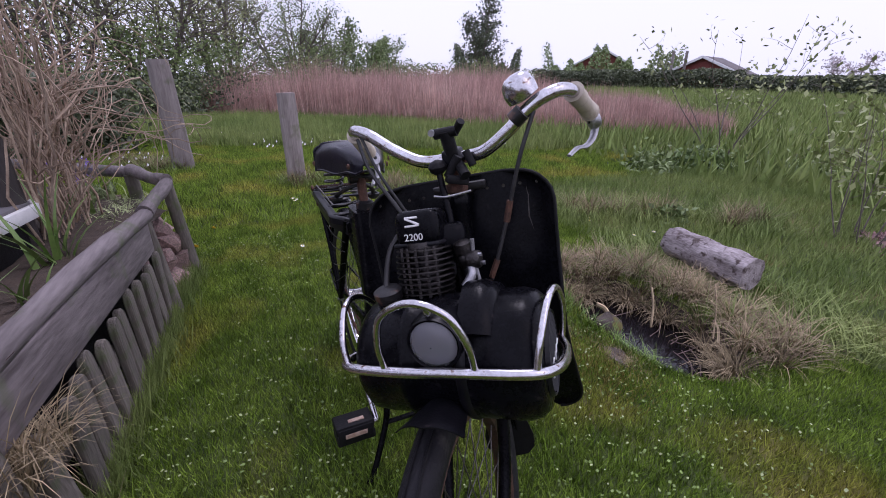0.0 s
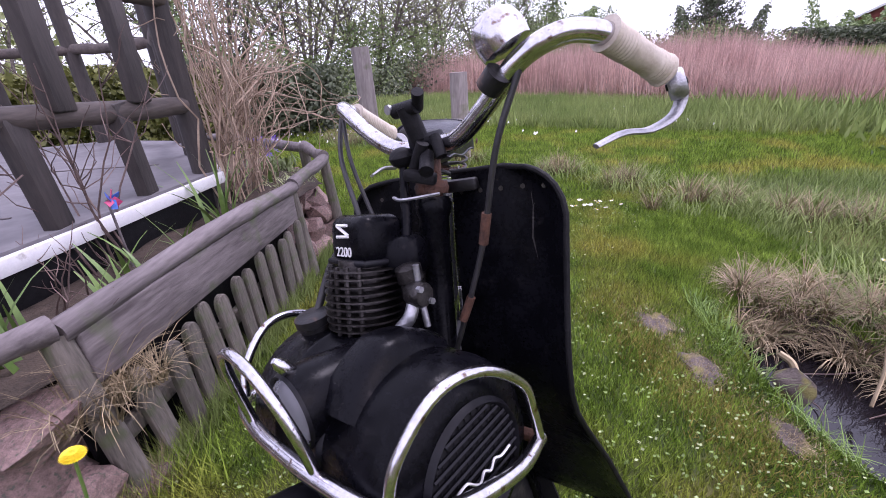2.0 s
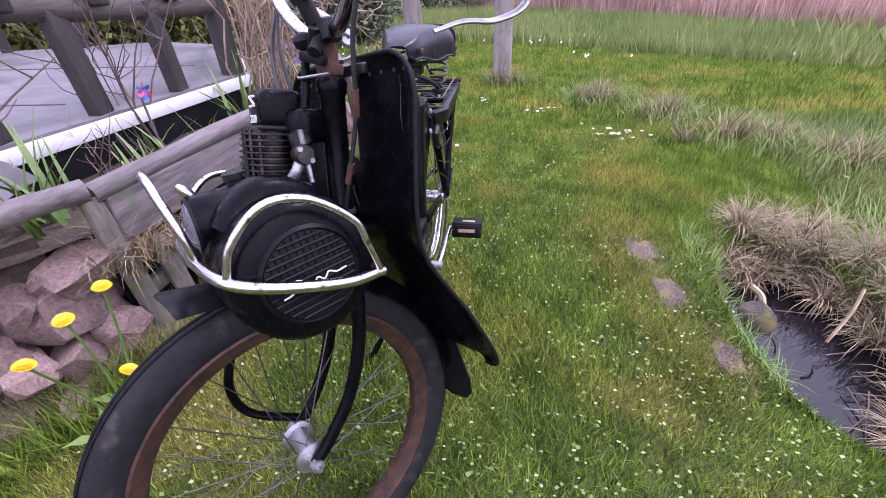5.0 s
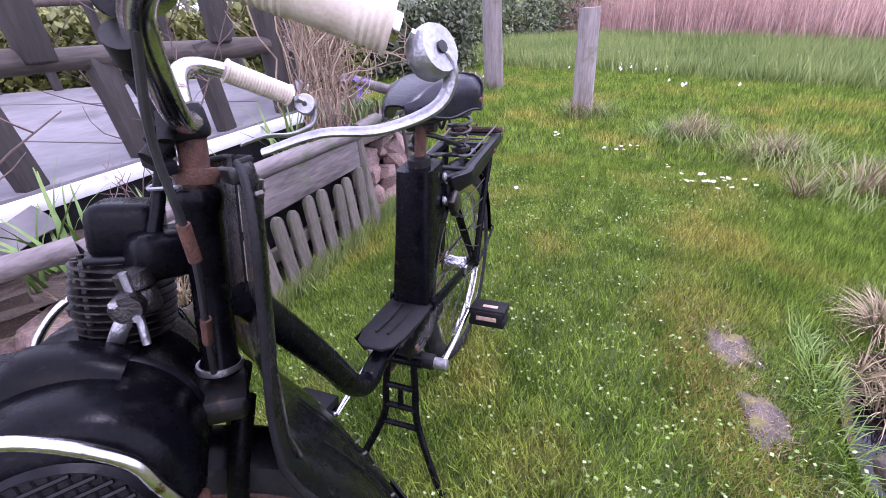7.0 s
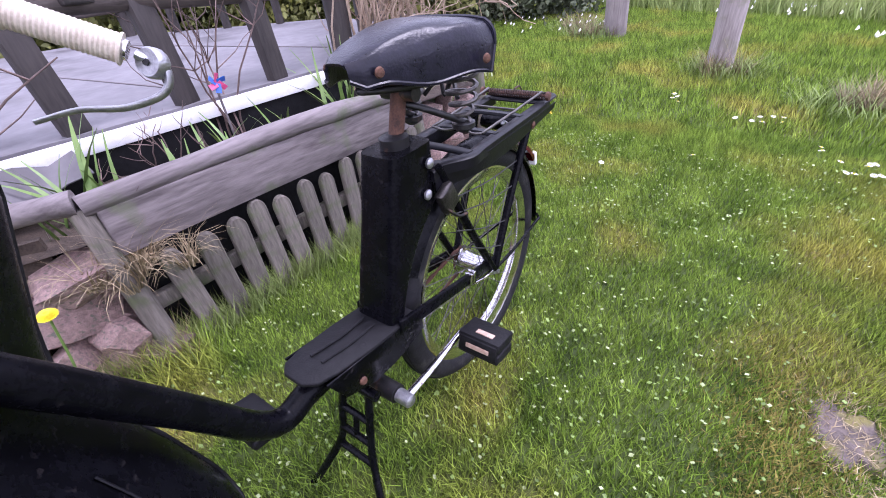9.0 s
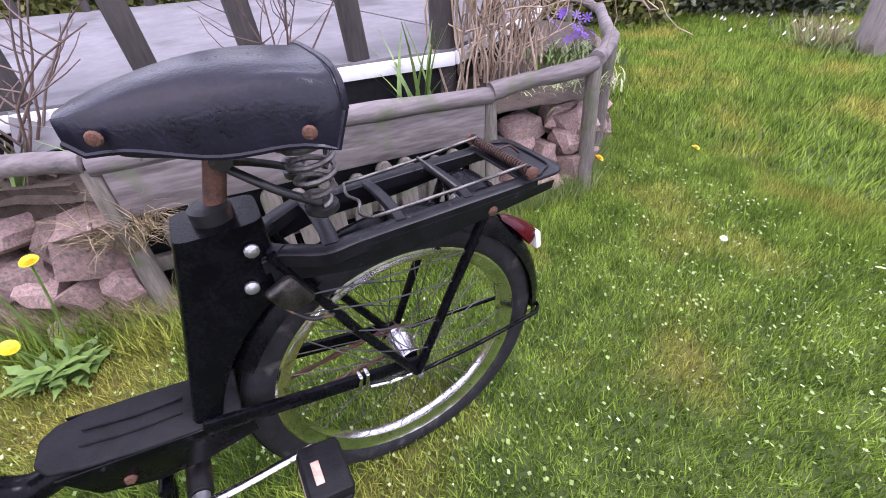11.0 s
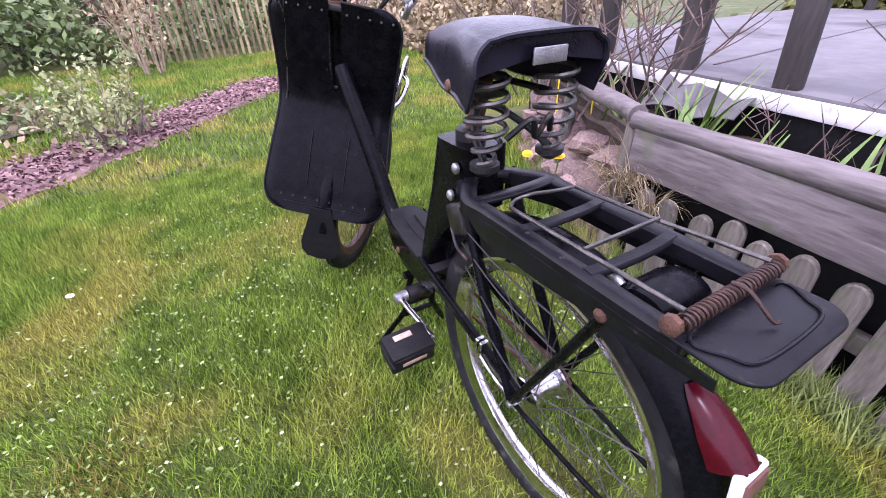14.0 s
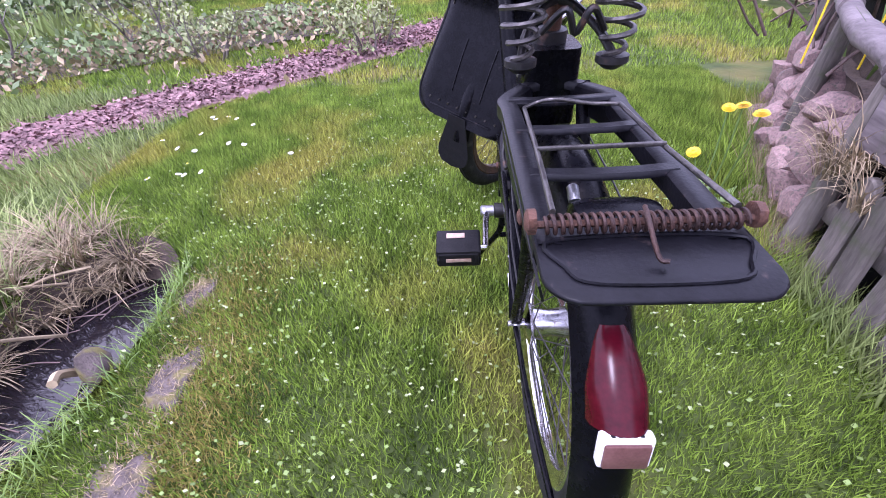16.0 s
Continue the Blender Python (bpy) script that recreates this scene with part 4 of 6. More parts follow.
def vine():
    """Dry climber: many strands that wander, hang and cross round the corner post."""
    b = bmesh.new()
    for i in range(120):
        p = Vector((-1.02 + random.gauss(0, 0.06), 1.98 + random.gauss(0, 0.13), 0.40 + random.uniform(0, 0.5)))
        d = Vector((random.gauss(0.1, 0.4), random.gauss(0.15, 0.45), random.uniform(0.3, 1.0))).normalized()
        pts = [p]
        for k in range(random.randrange(8, 17)):
            pull = Vector((-0.98, 2.04, 0.88)) - p
            d = (d + Vector((random.gauss(0, 0.30), random.gauss(0, 0.30), random.gauss(-0.02, 0.28))) + pull * 0.5).normalized()
            p = p + d * 0.062
            p.z = max(p.z, 0.4)
            pts.append(p.copy())
        tube(b, pts, random.uniform(0.0022, 0.0048), 4, r_end=0.0015)
    for i in range(34):
        p = Vector((-1.03 + random.gauss(0, 0.05), 1.95 + random.gauss(0, 0.12), 0.39))
        pts = [p]
        for k in range(12):
            p = p + Vector((random.gauss(0, 0.018), random.gauss(0, 0.018), 0.085 + random.uniform(0, 0.03)))
            pts.append(p.copy())
        tube(b, pts, 0.005, 5, r_end=0.002)
    return solid("climbing_vine", b, "twig", "tangled dry leafless climbing vine on the corner post", "vine", "", "stuff")


vine()
pb = bmesh.new()
for k in range(16):
    flower_head(pb, Vector((-1.10 + random.gauss(0, 0.05), 2.42 + random.gauss(0, 0.06), 0.50 + random.uniform(0, 0.10))), 0.028, 7, 1, Euler((random.uniform(-0.6, 0.6), random.uniform(0.2, 0.9), 0)).to_matrix())
solid("violets", pb, "petal_purple", "purple violets blooming in the bed's corner", "flowers", "", "stuff", 0)
blade_strands(160, lambda: (-1.08 + random.gauss(0, 0.08), 2.42 + random.gauss(0, 0.09), 0.40, random.uniform(0, 6.28)), "leaf", "violet_leaves", "small dark green leaves under the violets", "leaves", 0.10, 0.3, 0.016)
blade_strands(320, lambda: (-0.86 + random.gauss(0, 0.05), 2.22 + random.gauss(0, 0.12), 0.36, random.uniform(0, 6.28)), "pale_leaf", "rock_plant", "grey-green cushion plant hanging over the stones", "plant", 0.09, 0.5, 0.008)
for c in ((-0.95, 0.02, 0.62), (-1.05, 0.12, 0.66)):
    b = bmesh.new()
    flower_head(b, Vector(c), 0.033, 6, 1, Euler((0.7, 0.7, 0)).to_matrix())
    merge(b, lathe([(0.010, 0), (0.013, 0.022), (0.015, 0.026)], Matrix.Translation(c) @ pose(0, 0, 0, 40, 40, 0), 10))
    merge(b, rod((c[0], c[1], 0.38), c, 0.003, 6))
    solid("daffodil", b, "petal_yellow", "yellow daffodil in bloom in the bed", "flower", "daffodils", "", 30)
wheel = thing("pinwheel", "toy pinwheel with pink and blue wings on a stick", "pinwheel")
part("stick", rod((-1.05, 1.08, 0.38), (-1.05, 1.08, 0.62), 0.004, 8), "grey_wood", wheel)
for k in range(6):
    a = k * math.pi / 3
    d, s = Vector((0, math.cos(a), math.sin(a))), Vector((0, -math.sin(a), math.cos(a)))
    c = Vector((-1.035, 1.08, 0.62))
    b = sheet([[c, c + d * 0.032], [c + s * 0.012 + Vector((0.005, 0, 0)), c + d * 0.029 + s * 0.017 + Vector((0.010, 0, 0))]], 0.001)
    part("wing", b, "pink" if k % 2 else "blue", wheel)


# ---- the moped ----
LEAN_SIDE = 0.0
moped = thing("moped", "black vintage moped with front engine parked on the lawn", "moped", at=pose(0, 0, 0, 0, LEAN_SIDE, 0))
# the steered group: x to the rider's left, y backwards, wheel centre at (0, 0, 0.285), turned 42 degrees to the rider's right
TURNED = Matrix(((0.7268, 0.6624, -0.1817), (-0.6547, 0.7481, 0.1082), (0.2076, 0.0403, 0.9774))).to_4x4()
FRONT = Matrix.Translation((0.0156, 0.123, 0.751)) @ TURNED @ Matrix.Scale(0.87, 4) @ Matrix.Translation((-0.0872, -0.119, -0.732))
FRONT_WHEEL = Matrix.Translation((-0.050, 0.058, 0.295)) @ TURNED @ Matrix.Translation((0, 0, -0.285))


# the leg shield stands a little less turned than the bars
SHIELD = FRONT @ Matrix.Translation((-0.012, 0.25, 0)) @ Matrix.Rotation(radians(9), 4, "Z") @ Matrix.Translation((0.012, -0.25, 0))


def shielding(name, bm, mat, label="", parent=None, smooth=45):
    return part(name, bm, mat, parent or moped, label, SHIELD if parent is None else None, smooth)


def rolling(name, bm, mat, label="", parent=None, smooth=45):
    return part(name, bm, mat, parent or moped, label, FRONT_WHEEL if parent is None else None, smooth)


def front(name, bm, mat, label="", parent=None, smooth=45):
    return part(name, bm, mat, parent or moped, label, FRONT if parent is None else None, smooth)


def rear(name, bm, mat, label="", parent=None, smooth=45):
    return part(name, bm, mat, parent or moped, label, None, smooth)


ACROSS = pose(0, 0, 0, 0, 90, 0)


def wheel_at(add, c, rim_mat, rim_w, hub_r, tag):
    m = Matrix.Translation(c) @ ACROSS
    # tyre with a slightly squared tread
    prof = []
    for k in range(20):
        a = 2 * math.pi * k / 20
        prof.append((0.258 + 0.027 * math.copysign(abs(math.cos(a)) ** 0.8, math.cos(a)), 0.0235 * math.copysign(abs(math.sin(a)) ** 0.8, math.sin(a))))
    w = add("wheel", lathe(prof + prof[:1], m, 72, None, False), "tyre", tag + " tyre")
    tread = bmesh.new()
    for s in (-0.008, 0.008):
        tube(tread, [m @ Vector((0.2852 * math.cos(2 * math.pi * q / 72), 0.2852 * math.sin(2 * math.pi * q / 72), s)) for q in range(72)], 0.0022, 6, True)
    tread.normal_update()
    add("tread", tread, "rubber", "", w)
    rp = [(0.234, -rim_w), (0.240, -rim_w * 0.9), (0.236, -rim_w * 0.7), (0.221, -rim_w * 0.45), (0.217, 0), (0.221, rim_w * 0.45), (0.236, rim_w * 0.7), (0.240, rim_w * 0.9), (0.234, rim_w), (0.228, rim_w * 0.8), (0.213, rim_w * 0.5), (0.210, 0), (0.213, -rim_w * 0.5), (0.228, -rim_w * 0.8), (0.234, -rim_w)]
    add("rim", lathe(rp, m, 72, None, False), rim_mat, "", w)
    add("hub", lathe([(0.008, -0.052), (0.009, -0.040), (hub_r * 1.35, -0.034), (hub_r * 1.35, -0.030), (hub_r, -0.026), (hub_r * 0.85, 0), (hub_r, 0.026), (hub_r * 1.35, 0.030), (hub_r * 1.35, 0.034), (0.009, 0.040), (0.008, 0.052)], m, 24), "chrome" if hub_r > 0.02 else "alloy", "", w)
    sp = bmesh.new()
    for k in range(36):
        a = 2 * math.pi * k / 36
        side = 1 if k % 2 else -1
        b2 = a + (0.62 if (k // 2) % 2 else -0.62)
        tube(sp, [m @ Vector((hub_r * 1.25 * math.cos(b2), hub_r * 1.25 * math.sin(b2), 0.031 * side)), m @ Vector((0.214 * math.cos(a), 0.214 * math.sin(a), 0.003 * side))], 0.0011, 5)
    add("spokes", sp, "spoke", "", w)
    for s in (-1, 1):
        nut = lathe([(0.011, 0), (0.011, 0.010), (0.005, 0.011), (0.005, 0.018)], Matrix.Translation(c) @ ACROSS @ Matrix.Translation((0, 0, s * 0.048)) @ (Matrix() if s > 0 else pose(0, 0, 0, 180, 0, 0)), 6)
        add("axle_nut", nut, "alloy", "", w, 0)
    return w


wheel_at(rear, (0, 1.0, 0.285), "chrome_rim", 0.019, 0.026, "rear")
wheel_at(rolling, (0, 0, 0.285), "rusty_rim", 0.019, 0.019, "front")


def mudguard(add, c, r, a0, a1, w, mat, steps=36, label="", drop=0.03, tip=None, parent=None):
    """A curved guard: angles in degrees from backwards (+y) upwards."""
    rows = []
    for k in range(steps + 1):
        a = radians(a0 + (a1 - a0) * k / steps)
        ww = w if tip is None else w * (1 + tip * max(0, (k / steps - 0.8) / 0.2))
        row = []
        for j in range(9):
            q = -1 + j / 4
            rr = r - drop * abs(q) ** 2.6
            row.append(Vector((c[0] + ww * q, c[1] + rr * math.cos(a), c[2] + rr * math.sin(a))))
        rows.append(row)
    return add("mudguard", sheet(rows, 0.0015), mat, label, parent)


# rear guard, light and rack
guard = mudguard(rear, (0, 1.0, 0.285), 0.307, -8, 150, 0.032, "enamel", 40, "long black rear mudguard")
c, ang = Vector((0, 1.0, 0.285)), radians(33)
out, up = Vector((0, math.cos(ang), math.sin(ang))), Vector((0, -math.sin(ang), math.cos(ang)))
lamp_rows = []
for k in range(11):
    t = k / 10
    base = c + (Vector((0, math.cos(radians(48 - 16 * t)), math.sin(radians(48 - 16 * t))))) * 0.306
    width, bulge = 0.011 + 0.016 * min(1, t * 1.6) ** 0.7, 0.005 + 0.028 * t ** 0.75
    lamp_rows.append([base + out * (bulge * math.sin(math.pi * j / 10)) + Vector((width * math.cos(math.pi * j / 10), 0, 0)) for j in range(11)])
lb3 = sheet(lamp_rows)
lb3.faces.new([v for v in lb3.verts[-11:]])
light = rear("tail_light", lb3, "red", "dark red plastic tail light on the mudguard")
end = sum((v for v in lamp_rows[-1]), Vector()) / 11 + Vector((0, 0.004, -0.006))
rfm = Matrix.Translation(end + Vector((0, 0.006, -0.008))) @ pose(0, 0, 0, 8, 0, 0)
rear("reflector_frame", block((0.046, 0.012, 0.038), rfm, 0.003), "white_paint", "white reflector housing", light)
rear("reflector", block((0.039, 0.006, 0.030), rfm @ Matrix.Translation((0, 0.0060, -0.001)), 0.002), "reflector", "faded pink reflector", light)
for k in range(5):
    rear("label_bar", block((0.0035, 0.004, 0.0006), rfm @ Matrix.Translation((-0.012 + 0.006 * k, 0.001, 0.0192)), 0), "rubber", "", light)
rear("lamp_screw", lathe([(0.005, 0), (0.005, 0.003), (0.003, 0.004)], Matrix.Translation(c + Vector((0, math.cos(radians(43)), math.sin(radians(43)))) * 0.311) @ pose(0, 0, 0, -47, 0, 0), 10), "alloy", "", light)

RZ = 0.617
rack = thing("luggage_rack", "", "")
rack.parent = moped


def rack_part(name, bm, mat="satin", label="", smooth=45):
    return part(name, bm, mat, rack, label, None, smooth)


def strip(points, w, h, z=0.0, bm=None):
    """A pressed steel strip of width w and height h along points in the plan."""
    b = bm or bmesh.new()
    p = [Vector(q) for q in points]
    rows = []
    for i, q in enumerate(p):
        d = (p[min(i + 1, len(p) - 1)] - p[max(i - 1, 0)]).normalized()
        s = Vector((d.y, -d.x, 0)) * w / 2
        rows.append([b.verts.new(q + s * a + Vector((0, 0, hh))) for a, hh in ((-1, -h), (-1, -0.003), (-0.7, 0), (0.7, 0), (1, -0.003), (1, -h))])
    for u, v in zip(rows, rows[1:]):
        for k in range(6):
            b.faces.new((u[k], u[(k + 1) % 6], v[(k + 1) % 6], v[k]))
    b.faces.new(rows[0][::-1])
    b.faces.new(rows[-1])
    return b


HW = 0.068
for s in (-1, 1):
    rack_part("side_rail", strip(spline([(s * 0.036, 0.825, RZ - 0.006), (s * 0.042, 0.85, RZ), (s * 0.07, 0.895, RZ), (s * HW, 0.94, RZ), (s * HW, 1.06, RZ), (s * HW, 1.205, RZ), (s * HW, 1.215, RZ)], 4), 0.024, 0.020))
    rack_part("flange", sheet([[Vector((s * (0.044 + (HW - 0.033) * min(1, max(0, (yy - 0.83) / 0.10))), yy, RZ - 0.012)), Vector((s * (0.042 + (HW - 0.035) * min(1, max(0, (yy - 0.83) / 0.10))), yy, RZ - 0.045 + 0.018 * max(0, (yy - 1.05) / 0.2)))] for yy in [0.83 + 0.03 * k for k in range(15)]], 0.002))
for yy, w in ((0.905, 0.022), (1.00, 0.018), (1.105, 0.018)):
    rack_part("crossbar", strip([(-HW, yy, RZ + 0.001), (-HW * 0.5, yy + 0.004, RZ + 0.001), (0, yy + 0.005, RZ + 0.001), (HW * 0.5, yy + 0.004, RZ + 0.001), (HW, yy, RZ + 0.001)], w, 0.006))
rack_part("nose", strip(spline([(-0.042, 0.85, RZ + 0.001), (-0.02, 0.832, RZ + 0.001), (0.02, 0.832, RZ + 0.001), (0.042, 0.85, RZ + 0.001)], 4), 0.02, 0.012))
r0 = 0.028
outline = [(-HW - 0.012, 1.196), (HW + 0.012, 1.196)]
for cx, sgn in ((HW + 0.012 - r0, 1), (-HW - 0.012 + r0, -1)):
    for k in range(7):
        a = math.pi / 2 * k / 6
        aa = a if sgn > 0 else math.pi / 2 + a
        outline.append((cx + r0 * math.cos(aa), 1.278 - r0 + r0 * math.sin(aa)))
rack_part("rear_plate", plate(outline, 0.005, Matrix.Translation((0, 0, RZ - 0.003)), 0.0015), "satin", "flat rear plate of the rack")
rim_pts = spline([(-HW + 0.004, 1.214, RZ + 0.001), (HW - 0.004, 1.214, RZ + 0.001), (HW - 0.006, 1.245, RZ + 0.001), (HW - 0.025, 1.262, RZ + 0.001), (-HW + 0.025, 1.262, RZ + 0.001), (-HW + 0.006, 1.245, RZ + 0.001)], 5, True)
rack_part("pressed_edge", tube(bmesh.new(), rim_pts, 0.0018, 6, True))
sk = [Vector((-HW - 0.004 + (2 * HW + 0.008) * k / 400, 1.208 + 0.0068 * math.cos(k * 2 * math.pi / 16.5), RZ + 0.011 + 0.0068 * math.sin(k * 2 * math.pi / 16.5))) for k in range(401)]
rack_part("clamp_spring", tube(bmesh.new(), sk, 0.0017, 6), "rust_dark", "rusty coil spring of the luggage clamp")
rack_part("spring_rod", rod((-HW - 0.012, 1.208, RZ + 0.011), (HW + 0.012, 1.208, RZ + 0.011), 0.003, 8), "rust")
for s in (-1, 1):
    rack_part("clamp_wire", wire([(s * (HW - 0.002), 1.205, RZ + 0.020), (s * (HW - 0.008), 1.10, RZ + 0.014), (s * (HW - 0.010), 1.04, RZ + 0.012), (s * (HW - 0.012), 0.965, RZ + 0.010)], 0.0026), "spoke")
    rack_part("spring_bolt", lathe([(0.010, 0), (0.010, 0.006), (0.006, 0.008)], Matrix.Translation((s * (HW + 0.010), 1.205, RZ + 0.012)) @ pose(0, 0, 0, 0, s * 90, 0), 8), "rust")
rack_part("clamp_wire", rod((-HW + 0.008, 1.09, RZ + 0.016), (HW - 0.008, 1.09, RZ + 0.016), 0.0026, 8), "spoke")
rack_part("clamp_wire", wire([(HW - 0.012, 0.965, RZ + 0.010), (0.04, 0.955, RZ + 0.012), (0.02, 0.962, RZ + 0.018), (-0.02, 0.958, RZ + 0.010), (-HW + 0.012, 0.965, RZ + 0.010)], 0.0024), "spoke")
rack_part("clamp_hook", wire([(0.0, 1.205, RZ + 0.022), (0.004, 1.222, RZ + 0.024), (0.0, 1.243, RZ + 0.006), (-0.006, 1.247, RZ + 0.005)], 0.0019), "rust_dark")
dyn = rear("dynamo", lathe([(0.010, -0.034), (0.028, -0.030), (0.033, -0.018), (0.033, 0.018), (0.028, 0.030), (0.010, 0.034)], Matrix.Translation((-0.005, 1.15, 0.585)) @ ACROSS @ Matrix.Diagonal((0.6, 1.0, 1.25, 1)), 24), "enamel", "black oval dynamo under the rack")
rear("terminal", lathe([(0.006, 0), (0.006, 0.016), (0.004, 0.018)], Matrix.Translation((0.025, 1.118, 0.590)) @ pose(0, 0, 0, 60, 0, 0), 10), "alloy", "", dyn)

# seat tube box, footboard, lower frame
box_rows = []
for k in range(15):
    t = k / 14
    z = 0.365 + 0.295 * t
    y0, y1 = 0.660 + 0.085 * t, min(0.842, 1.0 - math.sqrt(max(0.0, 0.31 ** 2 - (z - 0.285) ** 2)))
    w = 0.043 - 0.003 * t
    box_rows.append([Vector((w * math.copysign(abs(math.cos(a)) ** 0.35, math.cos(a)), (y0 + y1) / 2 + (y1 - y0) / 2 * math.copysign(abs(math.sin(a)) ** 0.35, math.sin(a)), z)) for a in (2 * math.pi * j / 28 for j in range(28))])
bb = sheet(box_rows, 0, True)
bb.faces.new(bb.verts[-28:])
seat_box = rear("seat_tube", bb, "enamel", "black sheet-steel seat tube box")
for p in ((0.043, 0.818, 0.628), (0.044, 0.803, 0.578)):
    rear("frame_bolt", lathe([(0.009, 0), (0.009, 0.004), (0.005, 0.007)], Matrix.Translation(p) @ ACROSS, 10), "alloy", "", seat_box)
rear("seat_clamp", lathe([(0.024, -0.014), (0.024, 0.008), (0.017, 0.012)], Matrix.Translation((0, 0.792, 0.668)), 20), "worn", "", seat_box)
rear("seat_post", rod((0, 0.787, 0.64), (0, 0.826, 0.755), 0.0125, 16), "rust", "rusty brown seat post")
board = [(-0.038, 0.515), (-0.046, 0.55), (-0.050, 0.62), (-0.050, 0.735), (0.050, 0.735), (0.050, 0.62), (0.046, 0.55), (0.038, 0.515), (0.020, 0.500), (-0.020, 0.500)]
fb = plate(board, 0.008, Matrix.Translation((0, 0, 0.488)) @ pose(0, 0, 0, -9, 0, 0), 0.002)
foot = rear("footboard", fb, "rubber", "flat black footboard with ridges")
for xx in (-0.014, 0.012):
    rear("ridge", wire([(xx, 0.54, 0.4095), (xx + 0.004, 0.60, 0.400), (xx, 0.655, 0.3915)], 0.0025, 6), "rubber", "", foot)
side = [(0.515, 0.406), (0.735, 0.371), (0.735, 0.330), (0.66, 0.318), (0.60, 0.322), (0.54, 0.350)]
for s in (-1, 1):
    rear("side_plate", plate([(y, z) for y, z in side], 0.004, Matrix.Translation((s * 0.049, 0, 0)) @ pose(0, 0, 0, 90, 0, 90), 0.001), "enamel", "", foot)
    rear("rivet", lathe([(0.008, 0), (0.006, 0.004)], Matrix.Translation((s * 0.051, 0.575, 0.352)) @ pose(0, 0, 0, 0, s * 90, 0), 10), "rust", "", foot)
rear("main_tube", tube(bmesh.new(), spline([(0.02, 0.262, 0.70), (0.014, 0.322, 0.59), (0.006, 0.376, 0.485), (0, 0.420, 0.395), (0, 0.460, 0.358), (0, 0.51, 0.366), (0, 0.60, 0.362)], 6), 0.020, 16), "enamel", "thick curved black main frame tube")
for s in (-1, 1):
    x = 0.050 * s
    stay = rear("chain_stay", block((0.010, 0.345, 0.026), Matrix.Translation((x, 0.845, 0.343)) @ pose(0, 0, 0, -13, 0, 0), 0.003), "enamel")
    if s > 0:
        for d in (-0.006, 0.006):
            rear("clip", block((0.018, 0.007, 0.030), Matrix.Translation((x, 0.902 + d, 0.330)) @ pose(0, 0, 0, -13, 0, 0), 0.002), "chrome", "shiny cable clip", stay)
        rear("brake_arm", wire([(x + 0.006, 0.91, 0.312), (x + 0.006, 0.95, 0.298), (x + 0.006, 0.985, 0.294)], 0.004, 8), "chrome", "", stay)
    rear("seat_stay", tube(bmesh.new(), [(x * 0.9, 0.835, 0.615), (x * 1.04, 0.915, 0.44), (x * 1.08, 0.995, 0.292)], 0.0105, 10, flat=0.7), "enamel")
    rear("rack_stay", tube(bmesh.new(), [(x * 1.08, 1.000, 0.290), (x * 1.16, 1.075, 0.45), (x * 1.34, 1.142, 0.596)], 0.0095, 10, flat=0.7), "enamel")
    rear("stay_bolt", lathe([(0.008, 0), (0.008, 0.005), (0.004, 0.007)], Matrix.Translation((s * 0.075, 1.138, 0.588)) @ pose(0, 0, 0, 0, s * 90, 0), 8), "rust")
    rear("guard_stay", wire([(x * 1.1, 1.005, 0.286), (x * 1.0, 1.13, 0.276), (x * 0.75, 1.285, 0.268)], 0.0042, 8), "enamel")
    for k, (p, q) in enumerate((((0.84, 0.548), (1.10, 0.520)), ((0.85, 0.515), (1.075, 0.470)), ((0.86, 0.475), (1.04, 0.400)), ((0.875, 0.43), (1.02, 0.345)))):
        rear("guard_wire", wire([(x * 1.1, *p), (x * 1.25, (p[0] + q[0]) / 2, (p[1] + q[1]) / 2 - 0.004), (x * 1.2, *q)], 0.0014, 5), "cable")
rear("guard_stay", wire([(-0.036, 1.286, 0.268), (-0.02, 1.302, 0.267), (0.02, 1.302, 0.267), (0.036, 1.286, 0.268)], 0.004, 8), "enamel")
tool = rear("cable_bracket", block((0.018, 0.042, 0.052), pose(0.056, 0.842, 0.555, 25, 0, 0), 0.006), "iron", "grimy cable bracket on the frame")
rear("bracket_arm", wire([(0.062, 0.83, 0.54), (0.068, 0.855, 0.515), (0.066, 0.885, 0.505)], 0.003, 8), "worn", "", tool)
